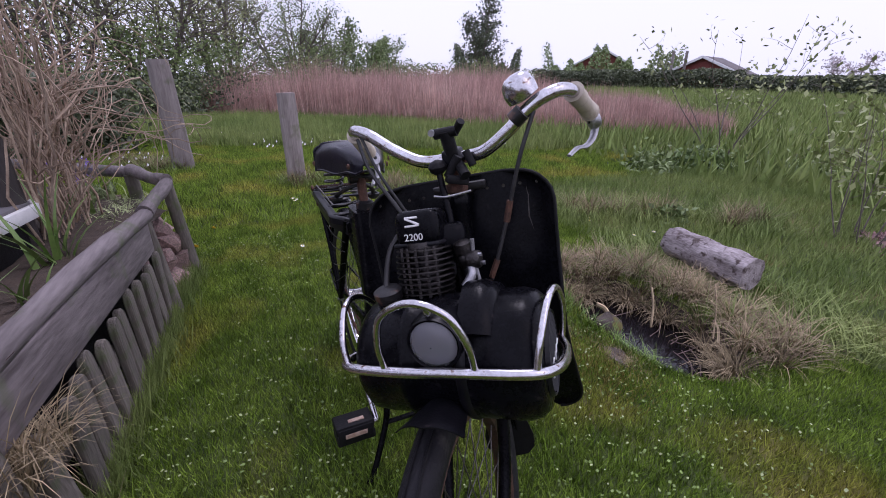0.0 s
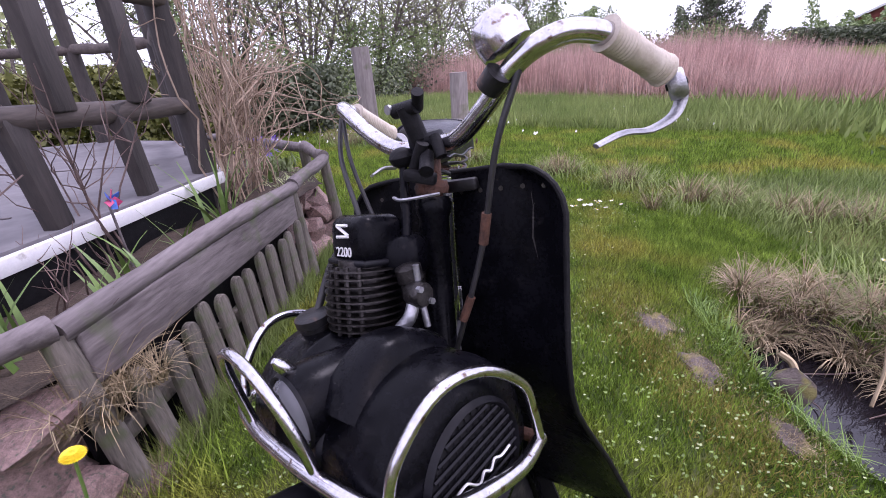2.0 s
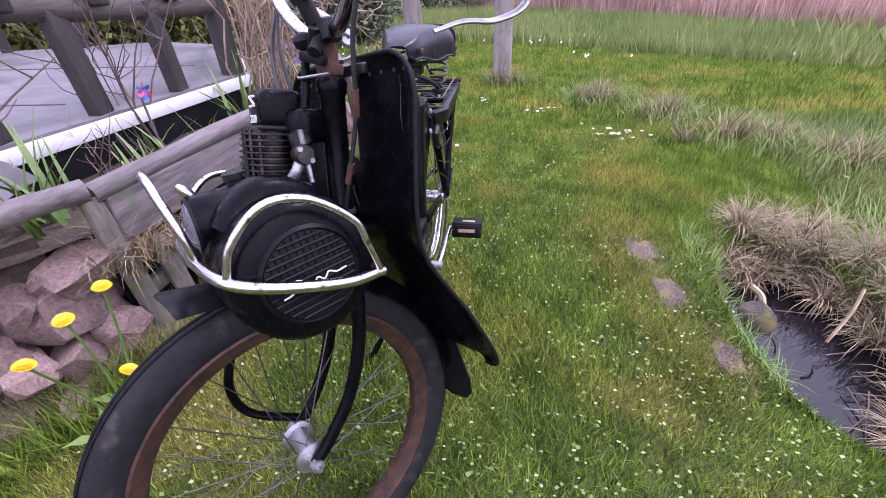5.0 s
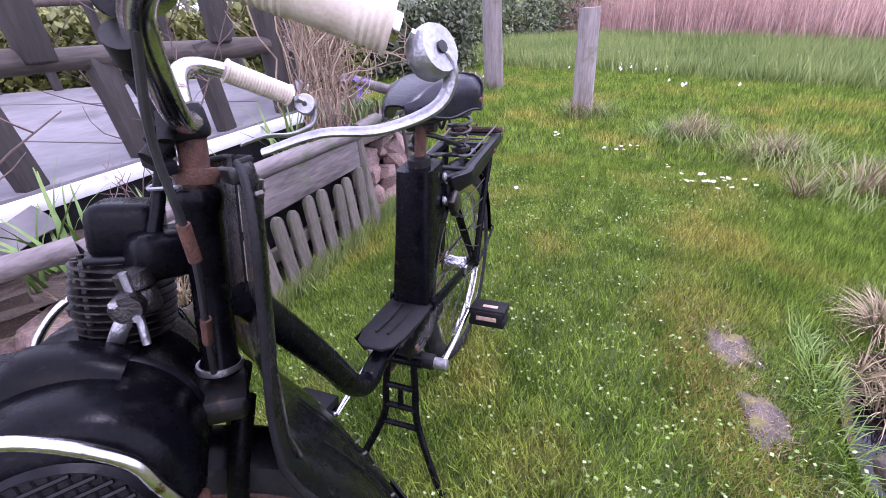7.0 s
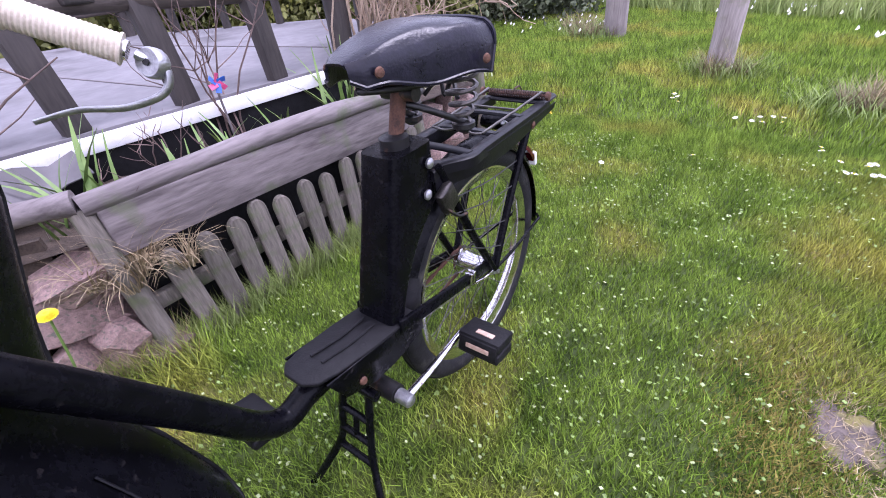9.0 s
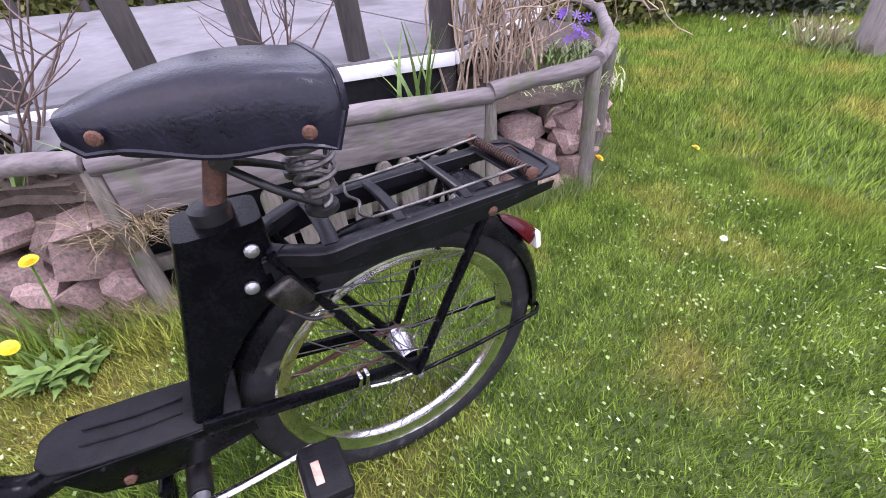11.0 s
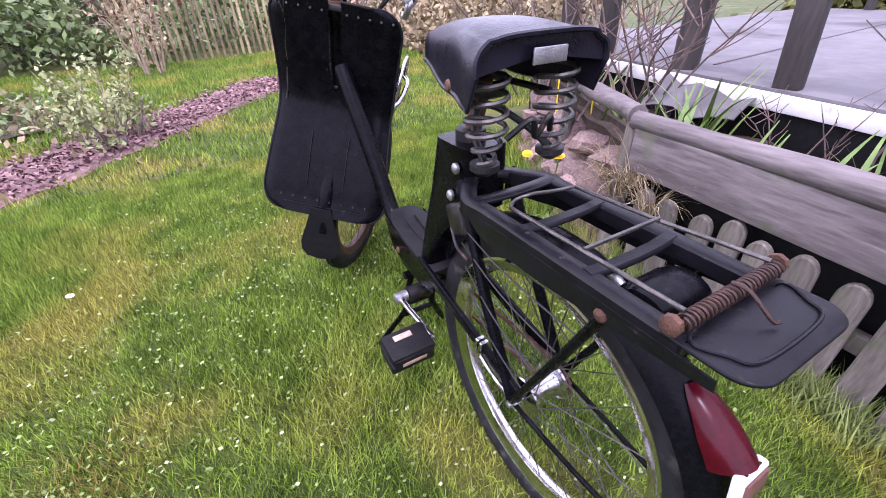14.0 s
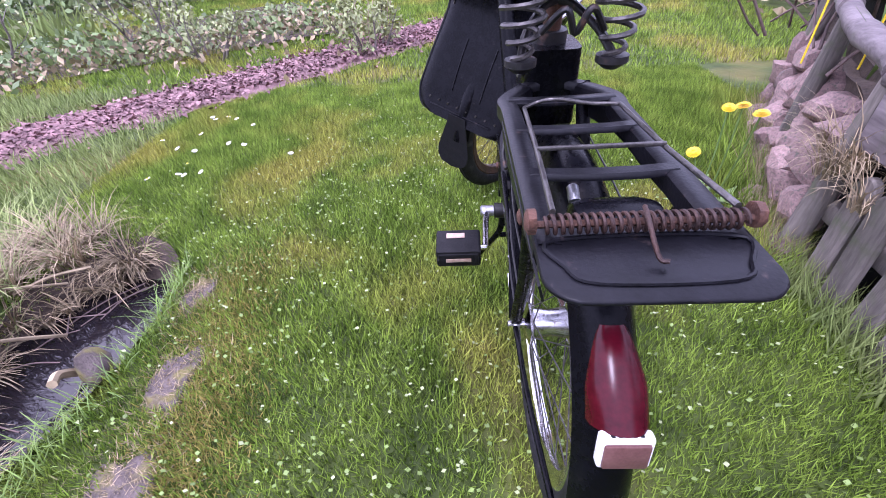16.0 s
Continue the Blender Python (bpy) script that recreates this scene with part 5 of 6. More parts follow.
# pedals and chain
rear("bottom_bracket", lathe([(0.018, -0.062), (0.018, 0.062)], Matrix.Translation((0, 0.628, 0.262)) @ ACROSS, 18), "worn")
for s, ang in ((1, 8), (-1, 188)):
    d = Vector((0, math.cos(radians(ang)), math.sin(radians(ang))))
    o = Vector((s * 0.080, 0.628, 0.262))
    crank = rear("crank", tube(bmesh.new(), [o, o + d * 0.06 + Vector((s * 0.006, 0, 0)), o + d * 0.172 + Vector((s * 0.012, 0, 0))], 0.0085, 10, r_end=0.0065, flat=0.7), "chrome", "chrome pedal crank")
    rear("crank_end", lathe([(0.013, -0.016), (0.013, 0.012), (0.009, 0.015)], Matrix.Translation(o) @ ACROSS, 12), "alloy", "", crank)
    pc = o + d * 0.172 + Vector((s * 0.066, 0, 0.0))
    pm = Matrix.Translation(pc) @ pose(0, 0, 0, -12, 0, 0)
    pedal = rear("pedal", rod(pc - Vector((s * 0.056, 0, 0)), pc + Vector((s * 0.04, 0, 0)), 0.006, 10), "chrome", "black rubber pedal with pale reflector")
    for zz in (-0.013, 0.013):
        rear("pedal_rubber", block((0.088, 0.060, 0.021), pm @ Matrix.Translation((0, 0, zz)), 0.005), "rubber", "", pedal)
    for yy in (-0.026, 0.026):
        rear("pedal_rubber", block((0.080, 0.012, 0.036), pm @ Matrix.Translation((0, yy, 0)), 0.003), "rubber", "", pedal)
    rear("pedal_reflector", block((0.036, 0.012, 0.002), pm @ Matrix.Translation((0.005, -0.012, 0.0245)), 0.0005), "orange", "", pedal)
    for yy in (-0.0305, 0.0305):
        rear("pedal_reflector", block((0.05, 0.004, 0.011), pm @ Matrix.Translation((0, yy, 0)), 0.001), "orange", "", pedal)
chain_pts = spline([(-0.040, 0.628, 0.30), (-0.040, 0.80, 0.305), (-0.040, 0.99, 0.318), (-0.040, 1.03, 0.285), (-0.040, 0.99, 0.255), (-0.040, 0.80, 0.240), (-0.040, 0.628, 0.225), (-0.040, 0.59, 0.262)], 8, True)
rear("chain", tube(bmesh.new(), chain_pts, 0.0045, 6, True, bumps=[1.25 if k % 2 else 0.75 for k in range(len(chain_pts))]), "rust", "rusty drive chain")
rear("sprocket", lathe([(0.038, -0.002), (0.038, 0.002)], Matrix.Translation((-0.040, 0.628, 0.262)) @ ACROSS, 24), "iron")
rear("sprocket", lathe([(0.032, -0.002), (0.032, 0.002)], Matrix.Translation((-0.040, 1.0, 0.285)) @ ACROSS, 20), "rust")
# stand
stand = rear("stand", rod((-0.05, 0.592, 0.288), (0.05, 0.592, 0.288), 0.010, 10), "enamel", "cast black centre stand with openings")
for s in (-1, 1):
    rear("stand_leg", tube(bmesh.new(), spline([(s * 0.030, 0.592, 0.29), (s * 0.036, 0.570, 0.22), (s * 0.040, 0.552, 0.15), (s * 0.072, 0.520, 0.075), (s * 0.104, 0.494, 0.012), (s * 0.118, 0.484, 0.004)], 5), 0.0085, 8, flat=0.8), "enamel", "", stand)
for z, y in ((0.225, 0.572), (0.175, 0.559), (0.130, 0.546)):
    rear("stand_brace", rod((-0.04, y, z), (0.04, y, z), 0.007, 8), "enamel", "", stand)
rear("stand_brace", rod((0, 0.572, 0.225), (0, 0.559, 0.175), 0.006, 8), "enamel", "", stand)

# saddle
sad = []
for k in range(17):
    t = k / 16
    y = 0.706 + 0.240 * t
    w = 0.044 + 0.064 * max(0, t - 0.12) ** 1.2 / 0.88 ** 1.2 - 0.008 * max(0, t - 0.9) / 0.1 - 0.014 * max(0, 0.15 - t) / 0.15
    top = 0.812 + 0.022 * math.sin(math.pi * min(1, t * 0.9)) - 0.008 * (1 - t)
    low = 0.768 - 0.030 * max(0, (t - 0.2) / 0.8) + 0.006 * math.sin(9 * t)
    if t == 0:
        w, top, low = 0.022, 0.802, 0.780
    if k == 16:
        w, top, low = 0.098, 0.820, 0.784
    row = []
    for j in range(25):
        a = math.pi * j / 24
        cx = math.cos(a)
        px = w * math.copysign(abs(cx) ** 0.55, cx)
        s = math.sin(a)
        pz = low + (top - low) * s ** 0.5 + 0.004 * math.sin(7 * t + 3 * cx) * (s < 0.75)
        row.append(Vector((px, y, pz)))
    sad.append(row)
sb = sheet(sad, 0.004)
saddle = rear("saddle", sb, "vinyl", "black vinyl saddle with stitched skirt and rivets")
rear("saddle_piping", tube(bmesh.new(), [row[0] for row in sad], 0.003, 6), "vinyl", "", saddle)
rear("saddle_piping", tube(bmesh.new(), [row[-1] for row in sad], 0.003, 6), "vinyl", "", saddle)
rear("saddle_piping", tube(bmesh.new(), sad[-1], 0.0035, 6), "vinyl", "", saddle)
rear("saddle_back", sheet([[Vector((p.x * f, 0.940 + 0.004 * f, 0.796 + (p.z - 0.796) * f)) for f in (0.2, 0.6, 1.0)] for p in sad[-1]], 0.003), "vinyl", "", saddle)
rear("maker_plate", block((0.050, 0.003, 0.018), Matrix.Translation((0, 0.951, 0.797)), 0.001), "alloy", "small tarnished maker's plate", saddle)
for s in (-1, 1):
    for y, z, x in ((0.735, 0.787, 0.049), (0.905, 0.770, 0.1065)):
        rear("saddle_rivet", lathe([(0.0075, 0), (0.006, 0.003), (0.002, 0.004)], Matrix.Translation((s * x, y, z)) @ pose(0, 0, 0, 0, s * 90, -s * 14), 12), "rust", "", saddle)
rear("saddle_frame", wire([(-0.055, 0.90, 0.742), (-0.03, 0.80, 0.750), (0, 0.74, 0.758), (0.03, 0.80, 0.750), (0.055, 0.90, 0.742)], 0.005, 8), "worn", "", saddle)
for s in (-1, 1):
    for y, z0, z1, r in ((0.908, 0.668, 0.782, 0.026),):
        helix = [Vector((s * 0.056 + r * (0.4 + 0.6 * min(1, k / 30)) * math.cos(k * 0.5), y + r * (0.4 + 0.6 * min(1, k / 30)) * math.sin(k * 0.5), z0 + (z1 - z0) * k / 75)) for k in range(76)]
        rear("saddle_spring", tube(bmesh.new(), helix, 0.0034, 6), "spring", "dark coil spring under the saddle", saddle)
    rear("spring_base", lathe([(0.020, -0.004), (0.020, 0.004), (0.009, 0.012)], Matrix.Translation((s * 0.056, 0.908, 0.664)) @ pose(0, 0, 0, 180, 0, 0), 14), "worn", "", saddle)
    rear("spring_loop", wire([(s * 0.056, 0.908, 0.668), (s * 0.045, 0.87, 0.690), (s * 0.02, 0.835, 0.712), (0, 0.822, 0.718)], 0.0055, 8), "worn", "", saddle)
rear("spring_loop", wire([(-0.036, 0.925, 0.70), (-0.014, 0.945, 0.726), (0, 0.938, 0.700), (0.014, 0.945, 0.726), (0.036, 0.925, 0.70)], 0.004, 8), "worn", "", saddle)
rear("saddle_clamp", rod((-0.032, 0.822, 0.735), (0.032, 0.822, 0.735), 0.012, 12), "worn", "", saddle)

# ---- steered group: fork, guard, engine, bars, shield ----
head = front("steering_tube", lathe([(0.023, 0), (0.023, 0.010), (0.0195, 0.016), (0.0195, 0.185), (0.022, 0.190), (0.024, 0.204), (0.021, 0.212)], Matrix.Translation((0, 0.192, 0.625)) @ pose(0, 0, 0, -14, 0, 0), 24), "enamel", "black steering head tube")
front("head_ring", lathe([(0.0245, -0.004), (0.0255, 0), (0.0245, 0.004)], Matrix.Translation((0, 0.193, 0.632)) @ pose(0, 0, 0, -14, 0, 0), 24), "alloy", "shiny lower ring", head)
front("stem", rod((0, 0.242, 0.828), (0, 0.258, 0.895), 0.014, 16), "rust", "rusty handlebar stem", head)
front("stem_nut", lathe([(0.020, -0.008), (0.022, 0), (0.020, 0.008)], Matrix.Translation((0, 0.246, 0.842)) @ pose(0, 0, 0, -14, 0, 0), 8), "rust", "", head)
for s in (-1, 1):
    rolling("fork_leg", tube(bmesh.new(), spline([(s * 0.034, 0.185, 0.600), (s * 0.050, 0.150, 0.52), (s * 0.052, 0.125, 0.44), (s * 0.050, 0.085, 0.365), (s * 0.046, 0.035, 0.310), (s * 0.046, 0.0, 0.285)], 5), 0.0115, 10, r_end=0.0095), "enamel", "curved black fork leg")
front("fork_crown", block((0.10, 0.055, 0.032), Matrix.Translation((0, 0.185, 0.600)) @ pose(0, 0, 0, -16, 0, 0), 0.010), "worn")
rolling("fork_brace", wire([(-0.045, 0.02, 0.30), (-0.052, -0.045, 0.36), (-0.050, -0.055, 0.42), (-0.048, -0.03, 0.48)], 0.007, 8), "enamel", "curved black engine support")
mudguard(rolling, (0, 0, 0.285), 0.306, -4, 90, 0.030, "enamel", 34, "black front mudguard", 0.028)
nose_rows = []
for k in range(9):
    t = k / 8
    c0 = Vector((0, 0.02 - 0.115 * t, 0.590 + 0.010 * math.sin(math.pi * t) + 0.030 * t * t))
    w, dip = 0.031 + 0.019 * t ** 1.5, 0.030 - 0.006 * t
    nose_rows.append([c0 + Vector((w * q, 0.012 * abs(q) * t, -dip * abs(q) ** 2.2)) for q in (-1 + j / 5 for j in range(11))])
front("guard_nose", sheet(nose_rows, 0.002), "satin", "flared front end of the mudguard")
flap = [(-0.030, 0.0), (0.030, 0.0), (0.042, -0.05), (0.062, -0.13), (0.060, -0.165), (0.042, -0.188), (0, -0.196), (-0.042, -0.188), (-0.060, -0.165), (-0.062, -0.13), (-0.042, -0.05)]
shielding("mud_flap", plate(flap, 0.004, Matrix.Translation((-0.01, 0.346, 0.290)) @ pose(0, 0, 0, 90, 0, 0) @ pose(0, 0, 0, -4, 0, 0)), "rubber", "black rubber mud flap behind the wheel")
# engine drum: tank, crankcase, flywheel cover
EC = Vector((0, 0.072, 0.616))
eng_m = Matrix.Translation(EC) @ ACROSS
drum = front("engine", lathe([(0.050, -0.142), (0.080, -0.138), (0.092, -0.125), (0.095, -0.10), (0.095, -0.062), (0.0985, -0.058), (0.0985, -0.050), (0.095, -0.046), (0.095, 0.036), (0.099, 0.042), (0.099, 0.118), (0.094, 0.136), (0.083, 0.147), (0.060, 0.150)], eng_m, 56), "enamel", "black rounded engine drum with tank and flywheel cover")
front("seam", lathe([(0.0990, 0.030), (0.1015, 0.034), (0.1015, 0.042), (0.0990, 0.046)], eng_m, 56, None, False), "satin", "", drum)
hump = sheet([[EC + Vector((x, r * -math.sin(a), r * math.cos(a))) for x, r in ((0.030, 0.094), (0.036, 0.120 - 0.012 * abs(q)), (0.062, 0.122 - 0.012 * abs(q)), (0.080, 0.113 - 0.008 * abs(q)), (0.086, 0.096))] for q, a in ((j / 8, radians(2 + 40 * j / 8)) for j in range(-8, 9))])
front("air_cowl", hump, "enamel", "stepped black air cowl", drum)
front("flywheel_rim", lathe([(0.058, 0.150), (0.062, 0.156), (0.066, 0.150)], eng_m, 48, None, False), "satin", "", drum)
front("fan_well", lathe([(0.060, 0.1505), (0.058, 0.1515), (0.001, 0.1515)], eng_m, 40, None, False), "rubber", "", drum)
grille = bmesh.new()
for k in range(-5, 6):
    h = 0.0100 * k
    wdt = math.sqrt(max(0, 0.058 ** 2 - h * h))
    tube(grille, [EC + Vector((0.1535, -wdt, h)), EC + Vector((0.1535, wdt, h))], 0.0020, 5)
for k in range(-6, 7):
    h = 0.0090 * k
    wdt = math.sqrt(max(0, 0.058 ** 2 - h * h))
    tube(grille, [EC + Vector((0.1525, h, -wdt)), EC + Vector((0.1525, h, wdt))], 0.0009, 4)
front("fan_grille", grille, "satin", "black fan grille", drum)
# maker's mark as a plain white flourish
mark = bmesh.new()
stroke = [(-0.044, -0.005), (-0.032, -0.003), (-0.026, 0.004), (-0.034, 0.009), (-0.020, 0.011), (-0.012, 0.003), (-0.004, -0.003), (0.004, 0.004), (0.012, -0.002), (0.020, 0.005), (0.030, 0.000), (0.044, 0.001)]
tube(mark, spline([EC + Vector((0.1565, y, z - 0.008)) for y, z in stroke], 5), 0.0013, 5)
front("maker_mark", mark, "white_paint", "white script flourish", drum)
cap = front("fuel_cap", lathe([(0.021, 0), (0.021, 0.008), (0.024, 0.010), (0.024, 0.020), (0.019, 0.023)], Matrix.Translation(EC + Vector((-0.098, 0.01, 0.092))), 24), "worn", "black ridged fuel cap", drum)
front("plug", lathe([(0.010, 0), (0.010, 0.006), (0.007, 0.009)], Matrix.Translation(EC + Vector((0.008, -0.012, 0.092))), 12), "alloy", "", drum)
HL = Vector((0.006, -0.010, 0.690))
hm = Matrix.Translation(HL) @ pose(0, 0, 0, 84, 0, 0)
lampf = front("headlight", lathe([(0.036, -0.075), (0.042, -0.030), (0.0425, -0.006), (0.040, 0.004), (0.036, 0.005)], hm, 36), "enamel", "round headlight set in the engine drum")
front("headlight_bowl", lathe([(0.008, -0.022), (0.022, -0.014), (0.034, 0.002)], hm, 32, None, False), "alloy", "", lampf)
front("headlight_lens", lathe([(0.0355, 0.003), (0.034, 0.007), (0.026, 0.012), (0.014, 0.015), (0.001, 0.016)], hm, 36, None, False), "glass", "ribbed glass lens", lampf)
front("headlight_rim", lathe([(0.0350, 0.003), (0.0385, 0.008), (0.0400, 0.003)], hm, 36, None, False), "satin", "", lampf)
front("headlight_screw", lathe([(0.006, 0), (0.0075, 0.006), (0.0065, 0.020), (0.003, 0.026)], Matrix.Translation(HL + Vector((0, 0.010, 0.036))) @ pose(0, 0, 0, 30, 0, 0), 12), "chrome", "", lampf)
# cylinder, cap, intake
CY = Vector((-0.045, 0.118, 0))
fins = [(0.030, 0.690)]
for k in range(10):
    z = 0.696 + 0.0088 * k
    r = 0.046 + 0.003 * math.sin(math.pi * k / 9)
    fins += [(0.031, z), (r, z + 0.0006), (r, z + 0.0026), (0.031, z + 0.0034)]
fins += [(0.030, 0.788)]
TILTED = Matrix.Translation((-0.045, 0.115, 0.69)) @ pose(0, 0, 0, -16, 0, 0) @ Matrix.Translation((0.045, -0.115, -0.69))
cyl = front("cylinder", lathe(fins, TILTED @ Matrix.Translation(CY), 40), "iron", "finned grey engine cylinder", None, 30)
for k in range(5):
    a = radians(-130 + 22 * k)
    front("fin_stud", lathe([(0.0035, 0), (0.0035, 0.084)], TILTED @ Matrix.Translation(CY + Vector((0.040 * math.cos(a), 0.040 * math.sin(a), 0.698))), 8), "iron", "", cyl)
capb = block((0.078, 0.066, 0.060), TILTED @ Matrix.Translation((-0.047, 0.128, 0.812)), 0.016, None, 4)
topcap = front("cylinder_cover", capb, "enamel", "black rounded cylinder cover with white number")
front("cover_rim", block((0.082, 0.070, 0.008), TILTED @ Matrix.Translation((-0.047, 0.128, 0.785)), 0.003), "satin", "", topcap)
zmark = bmesh.new()
for p, q in (((-0.012, 0.020), (0.010, 0.020)), ((-0.012, 0.019), (0.012, 0.008)), ((0.012, 0.007), (-0.013, 0.006))):
    tube(zmark, [TILTED @ Vector((-0.050 + p[0], 0.0945, 0.810 + p[1])), TILTED @ Vector((-0.050 + q[0], 0.0945, 0.810 + q[1]))], 0.0020, 6)
front("cover_mark", zmark, "white_paint", "white zigzag mark", topcap)
txt = bpy.data.curves.new("cover_number", "FONT")
txt.body, txt.size, txt.extrude, txt.align_x = "2200", 0.0165, 0.0006, "CENTER"
tob = new("cover_number", txt)
tob.parent, tob.matrix_basis = topcap, TILTED @ Matrix.Translation((-0.050, 0.0945, 0.7925)) @ pose(0, 0, 0, 90, 0, 0)
txt.materials.append(M["white_paint"])
tagged(tob, "white number 2200")
carb = front("carburettor", lathe([(0.010, -0.022), (0.014, -0.018), (0.014, 0.000), (0.010, 0.004), (0.016, 0.006), (0.016, 0.022), (0.006, 0.026)], Matrix.Translation((0.018, 0.160, 0.748)), 18), "iron", "grimy carburettor")
front("float_bowl", lathe([(0.013, -0.012), (0.015, -0.008), (0.015, 0.008), (0.013, 0.012)], Matrix.Translation((0.036, 0.150, 0.742)) @ ACROSS, 18), "iron", "", carb)
for q in ((0.046, 0.144, 0.752), (0.046, 0.156, 0.732)):
    front("carb_screw", lathe([(0.004, 0), (0.004, 0.006)], Matrix.Translation(q) @ ACROSS, 6), "alloy", "", carb)
front("air_filter", block((0.070, 0.080, 0.050), TILTED @ Matrix.Translation((-0.022, 0.165, 0.790)) @ pose(0, 0, 0, 0, 0, 25), 0.014, None, 3), "enamel", "black air box behind the cylinder")
front("choke_rod", wire([(0.038, 0.150, 0.700), (0.034, 0.155, 0.74), (0.036, 0.158, 0.775)], 0.004, 8), "alloy")
front("intake_pipe", wire([(0.026, 0.155, 0.745), (0.032, 0.135, 0.722), (0.020, 0.122, 0.706)], 0.008, 10), "alloy")
front("plug_lead", wire([(-0.085, 0.150, 0.800), (-0.102, 0.130, 0.775), (-0.106, 0.100, 0.735), (-0.098, 0.078, 0.712), (-0.080, 0.072, 0.708)], 0.0052, 8), "cable", "thick black ignition lead")
lever = front("engine_lever", tube(bmesh.new(), [(0.000, 0.172, 0.765), (-0.008, 0.200, 0.82), (-0.020, 0.226, 0.878)], 0.0085, 10, r_end=0.0055), "enamel", "black engine lifting lever with knob")
front("knob", lathe([(0.006, -0.012), (0.014, -0.006), (0.017, 0.002), (0.013, 0.010), (0.004, 0.014)], Matrix.Translation((-0.021, 0.228, 0.886)), 20), "rubber", "", lever)
front("lever_wire", wire([(-0.03, 0.205, 0.842), (-0.006, 0.200, 0.840), (0.030, 0.228, 0.838)], 0.0022, 6), "alloy", "", lever)
# crash bars
bar_pts = spline([(-0.150, 0.165, 0.580), (-0.166, 0.110, 0.598), (-0.167, 0.045, 0.627), (-0.158, 0.000, 0.645), (-0.128, -0.024, 0.654), (-0.060, -0.036, 0.659), (0.0, -0.038, 0.660), (0.060, -0.036, 0.659), (0.132, -0.024, 0.650), (0.160, 0.000, 0.638), (0.171, 0.045, 0.618), (0.170, 0.110, 0.592), (0.156, 0.165, 0.577)], 6)
bars = front("crash_bar", tube(bmesh.new(), bar_pts, 0.0078, 14), "chrome", "scratched chrome tubular crash bar round the engine")
front("lamp_hoop", tube(bmesh.new(), spline([(-0.069, -0.033, 0.662), (-0.067, -0.036, 0.705), (-0.047, -0.040, 0.752), (0, -0.042, 0.772), (0.044, -0.040, 0.752), (0.063, -0.036, 0.705), (0.065, -0.033, 0.662)], 6), 0.0055, 12), "chrome", "", bars)
for s in (-1, 1):
    front("side_hoop", tube(bmesh.new(), spline([(s * 0.142, -0.018, 0.650), (s * 0.150, 0.000, 0.690), (s * 0.160, 0.045, 0.722), (s * 0.166, 0.095, 0.712), (s * 0.168, 0.140, 0.668), (s * 0.166, 0.150, 0.630), (s * 0.160, 0.160, 0.585)], 6), 0.0055, 12), "chrome", "", bars)
    front("bar_bracket", rod((s * 0.13, 0.16, 0.578), (s * 0.160, 0.163, 0.578), 0.007, 10), "rust", "", bars)
# handlebar
half = [(0, 0.262, 0.893), (0.055, 0.254, 0.896), (0.105, 0.254, 0.924), (0.150, 0.260, 0.958), (0.188, 0.280, 0.970), (0.210, 0.312, 0.962), (0.224, 0.352, 0.942), (0.236, 0.400, 0.912)]
pts = [(-x, y, z) for x, y, z in half[:0:-1]] + half
hb = front("handlebar", tube(bmesh.new(), spline(pts, 6), 0.0112, 14), "chrome", "chrome swept handlebar turned to one side")
for s in (-1, 1):
    g0, g1 = Vector((s * 0.2115, 0.316, 0.961)), Vector((s * 0.235, 0.396, 0.914))
    gp, gb = [], []
    for k in range(45):
        gp.append(g0.lerp(g1, k / 44))
        gb.append(1.18 if k < 2 or k > 42 else (1.0 if 16 < k < 34 and s > 0 else 1.03 + 0.05 * (k % 2)))
    front("grip", tube(bmesh.new(), gp, 0.0150, 16, bumps=gb), "grip", "cream ribbed plastic grip", hb, 30)
    e = g1 + Vector((s * 0.002, 0.010, -0.006))
    lv = front("brake_lever", tube(bmesh.new(), spline([e, e + Vector((s * 0.006, 0.022, -0.020)), e + Vector((s * 0.000, 0.012, -0.044)), e + Vector((-s * 0.014, -0.026, -0.052)), e + Vector((-s * 0.028, -0.066, -0.046)), e + Vector((-s * 0.042, -0.104, -0.050))], 6), 0.0088, 10, r_end=0.0042, flat=0.6), "alloy", "cast alloy brake lever", hb)
    front("lever_pivot", lathe([(0.015, -0.009), (0.017, -0.005), (0.017, 0.005), (0.015, 0.009)], Matrix.Translation(e + Vector((s * 0.004, 0.012, -0.012))) @ pose(0, 0, 0, 0, 80, s * 20), 18), "alloy", "", lv)
    front("pivot_screw", lathe([(0.004, -0.011), (0.004, 0.011)], Matrix.Translation(e + Vector((s * 0.004, 0.012, -0.012))) @ pose(0, 0, 0, 0, 80, s * 20), 10), "worn", "", lv)
bell = front("bell", lathe([(0.012, -0.016), (0.026, -0.012), (0.0275, -0.002), (0.0275, 0.004), (0.024, 0.018), (0.014, 0.026), (0.001, 0.028)], Matrix.Translation((0.132, 0.262, 0.982)) @ pose(0, 0, 0, 6, -22, 0), 32), "chrome", "tarnished chrome bell", hb)
front("bell_clamp", lathe([(0.014, -0.010), (0.014, 0.010)], Matrix.Translation((0.125, 0.246, 0.945)) @ pose(0, 0, 0, 0, 55, 0), 16), "worn", "", hb)
clamp = front("bar_clamp", block((0.034, 0.040, 0.036), Matrix.Translation((0.002, 0.255, 0.894)), 0.008), "satin", "black clamp and phone mount on the bar")
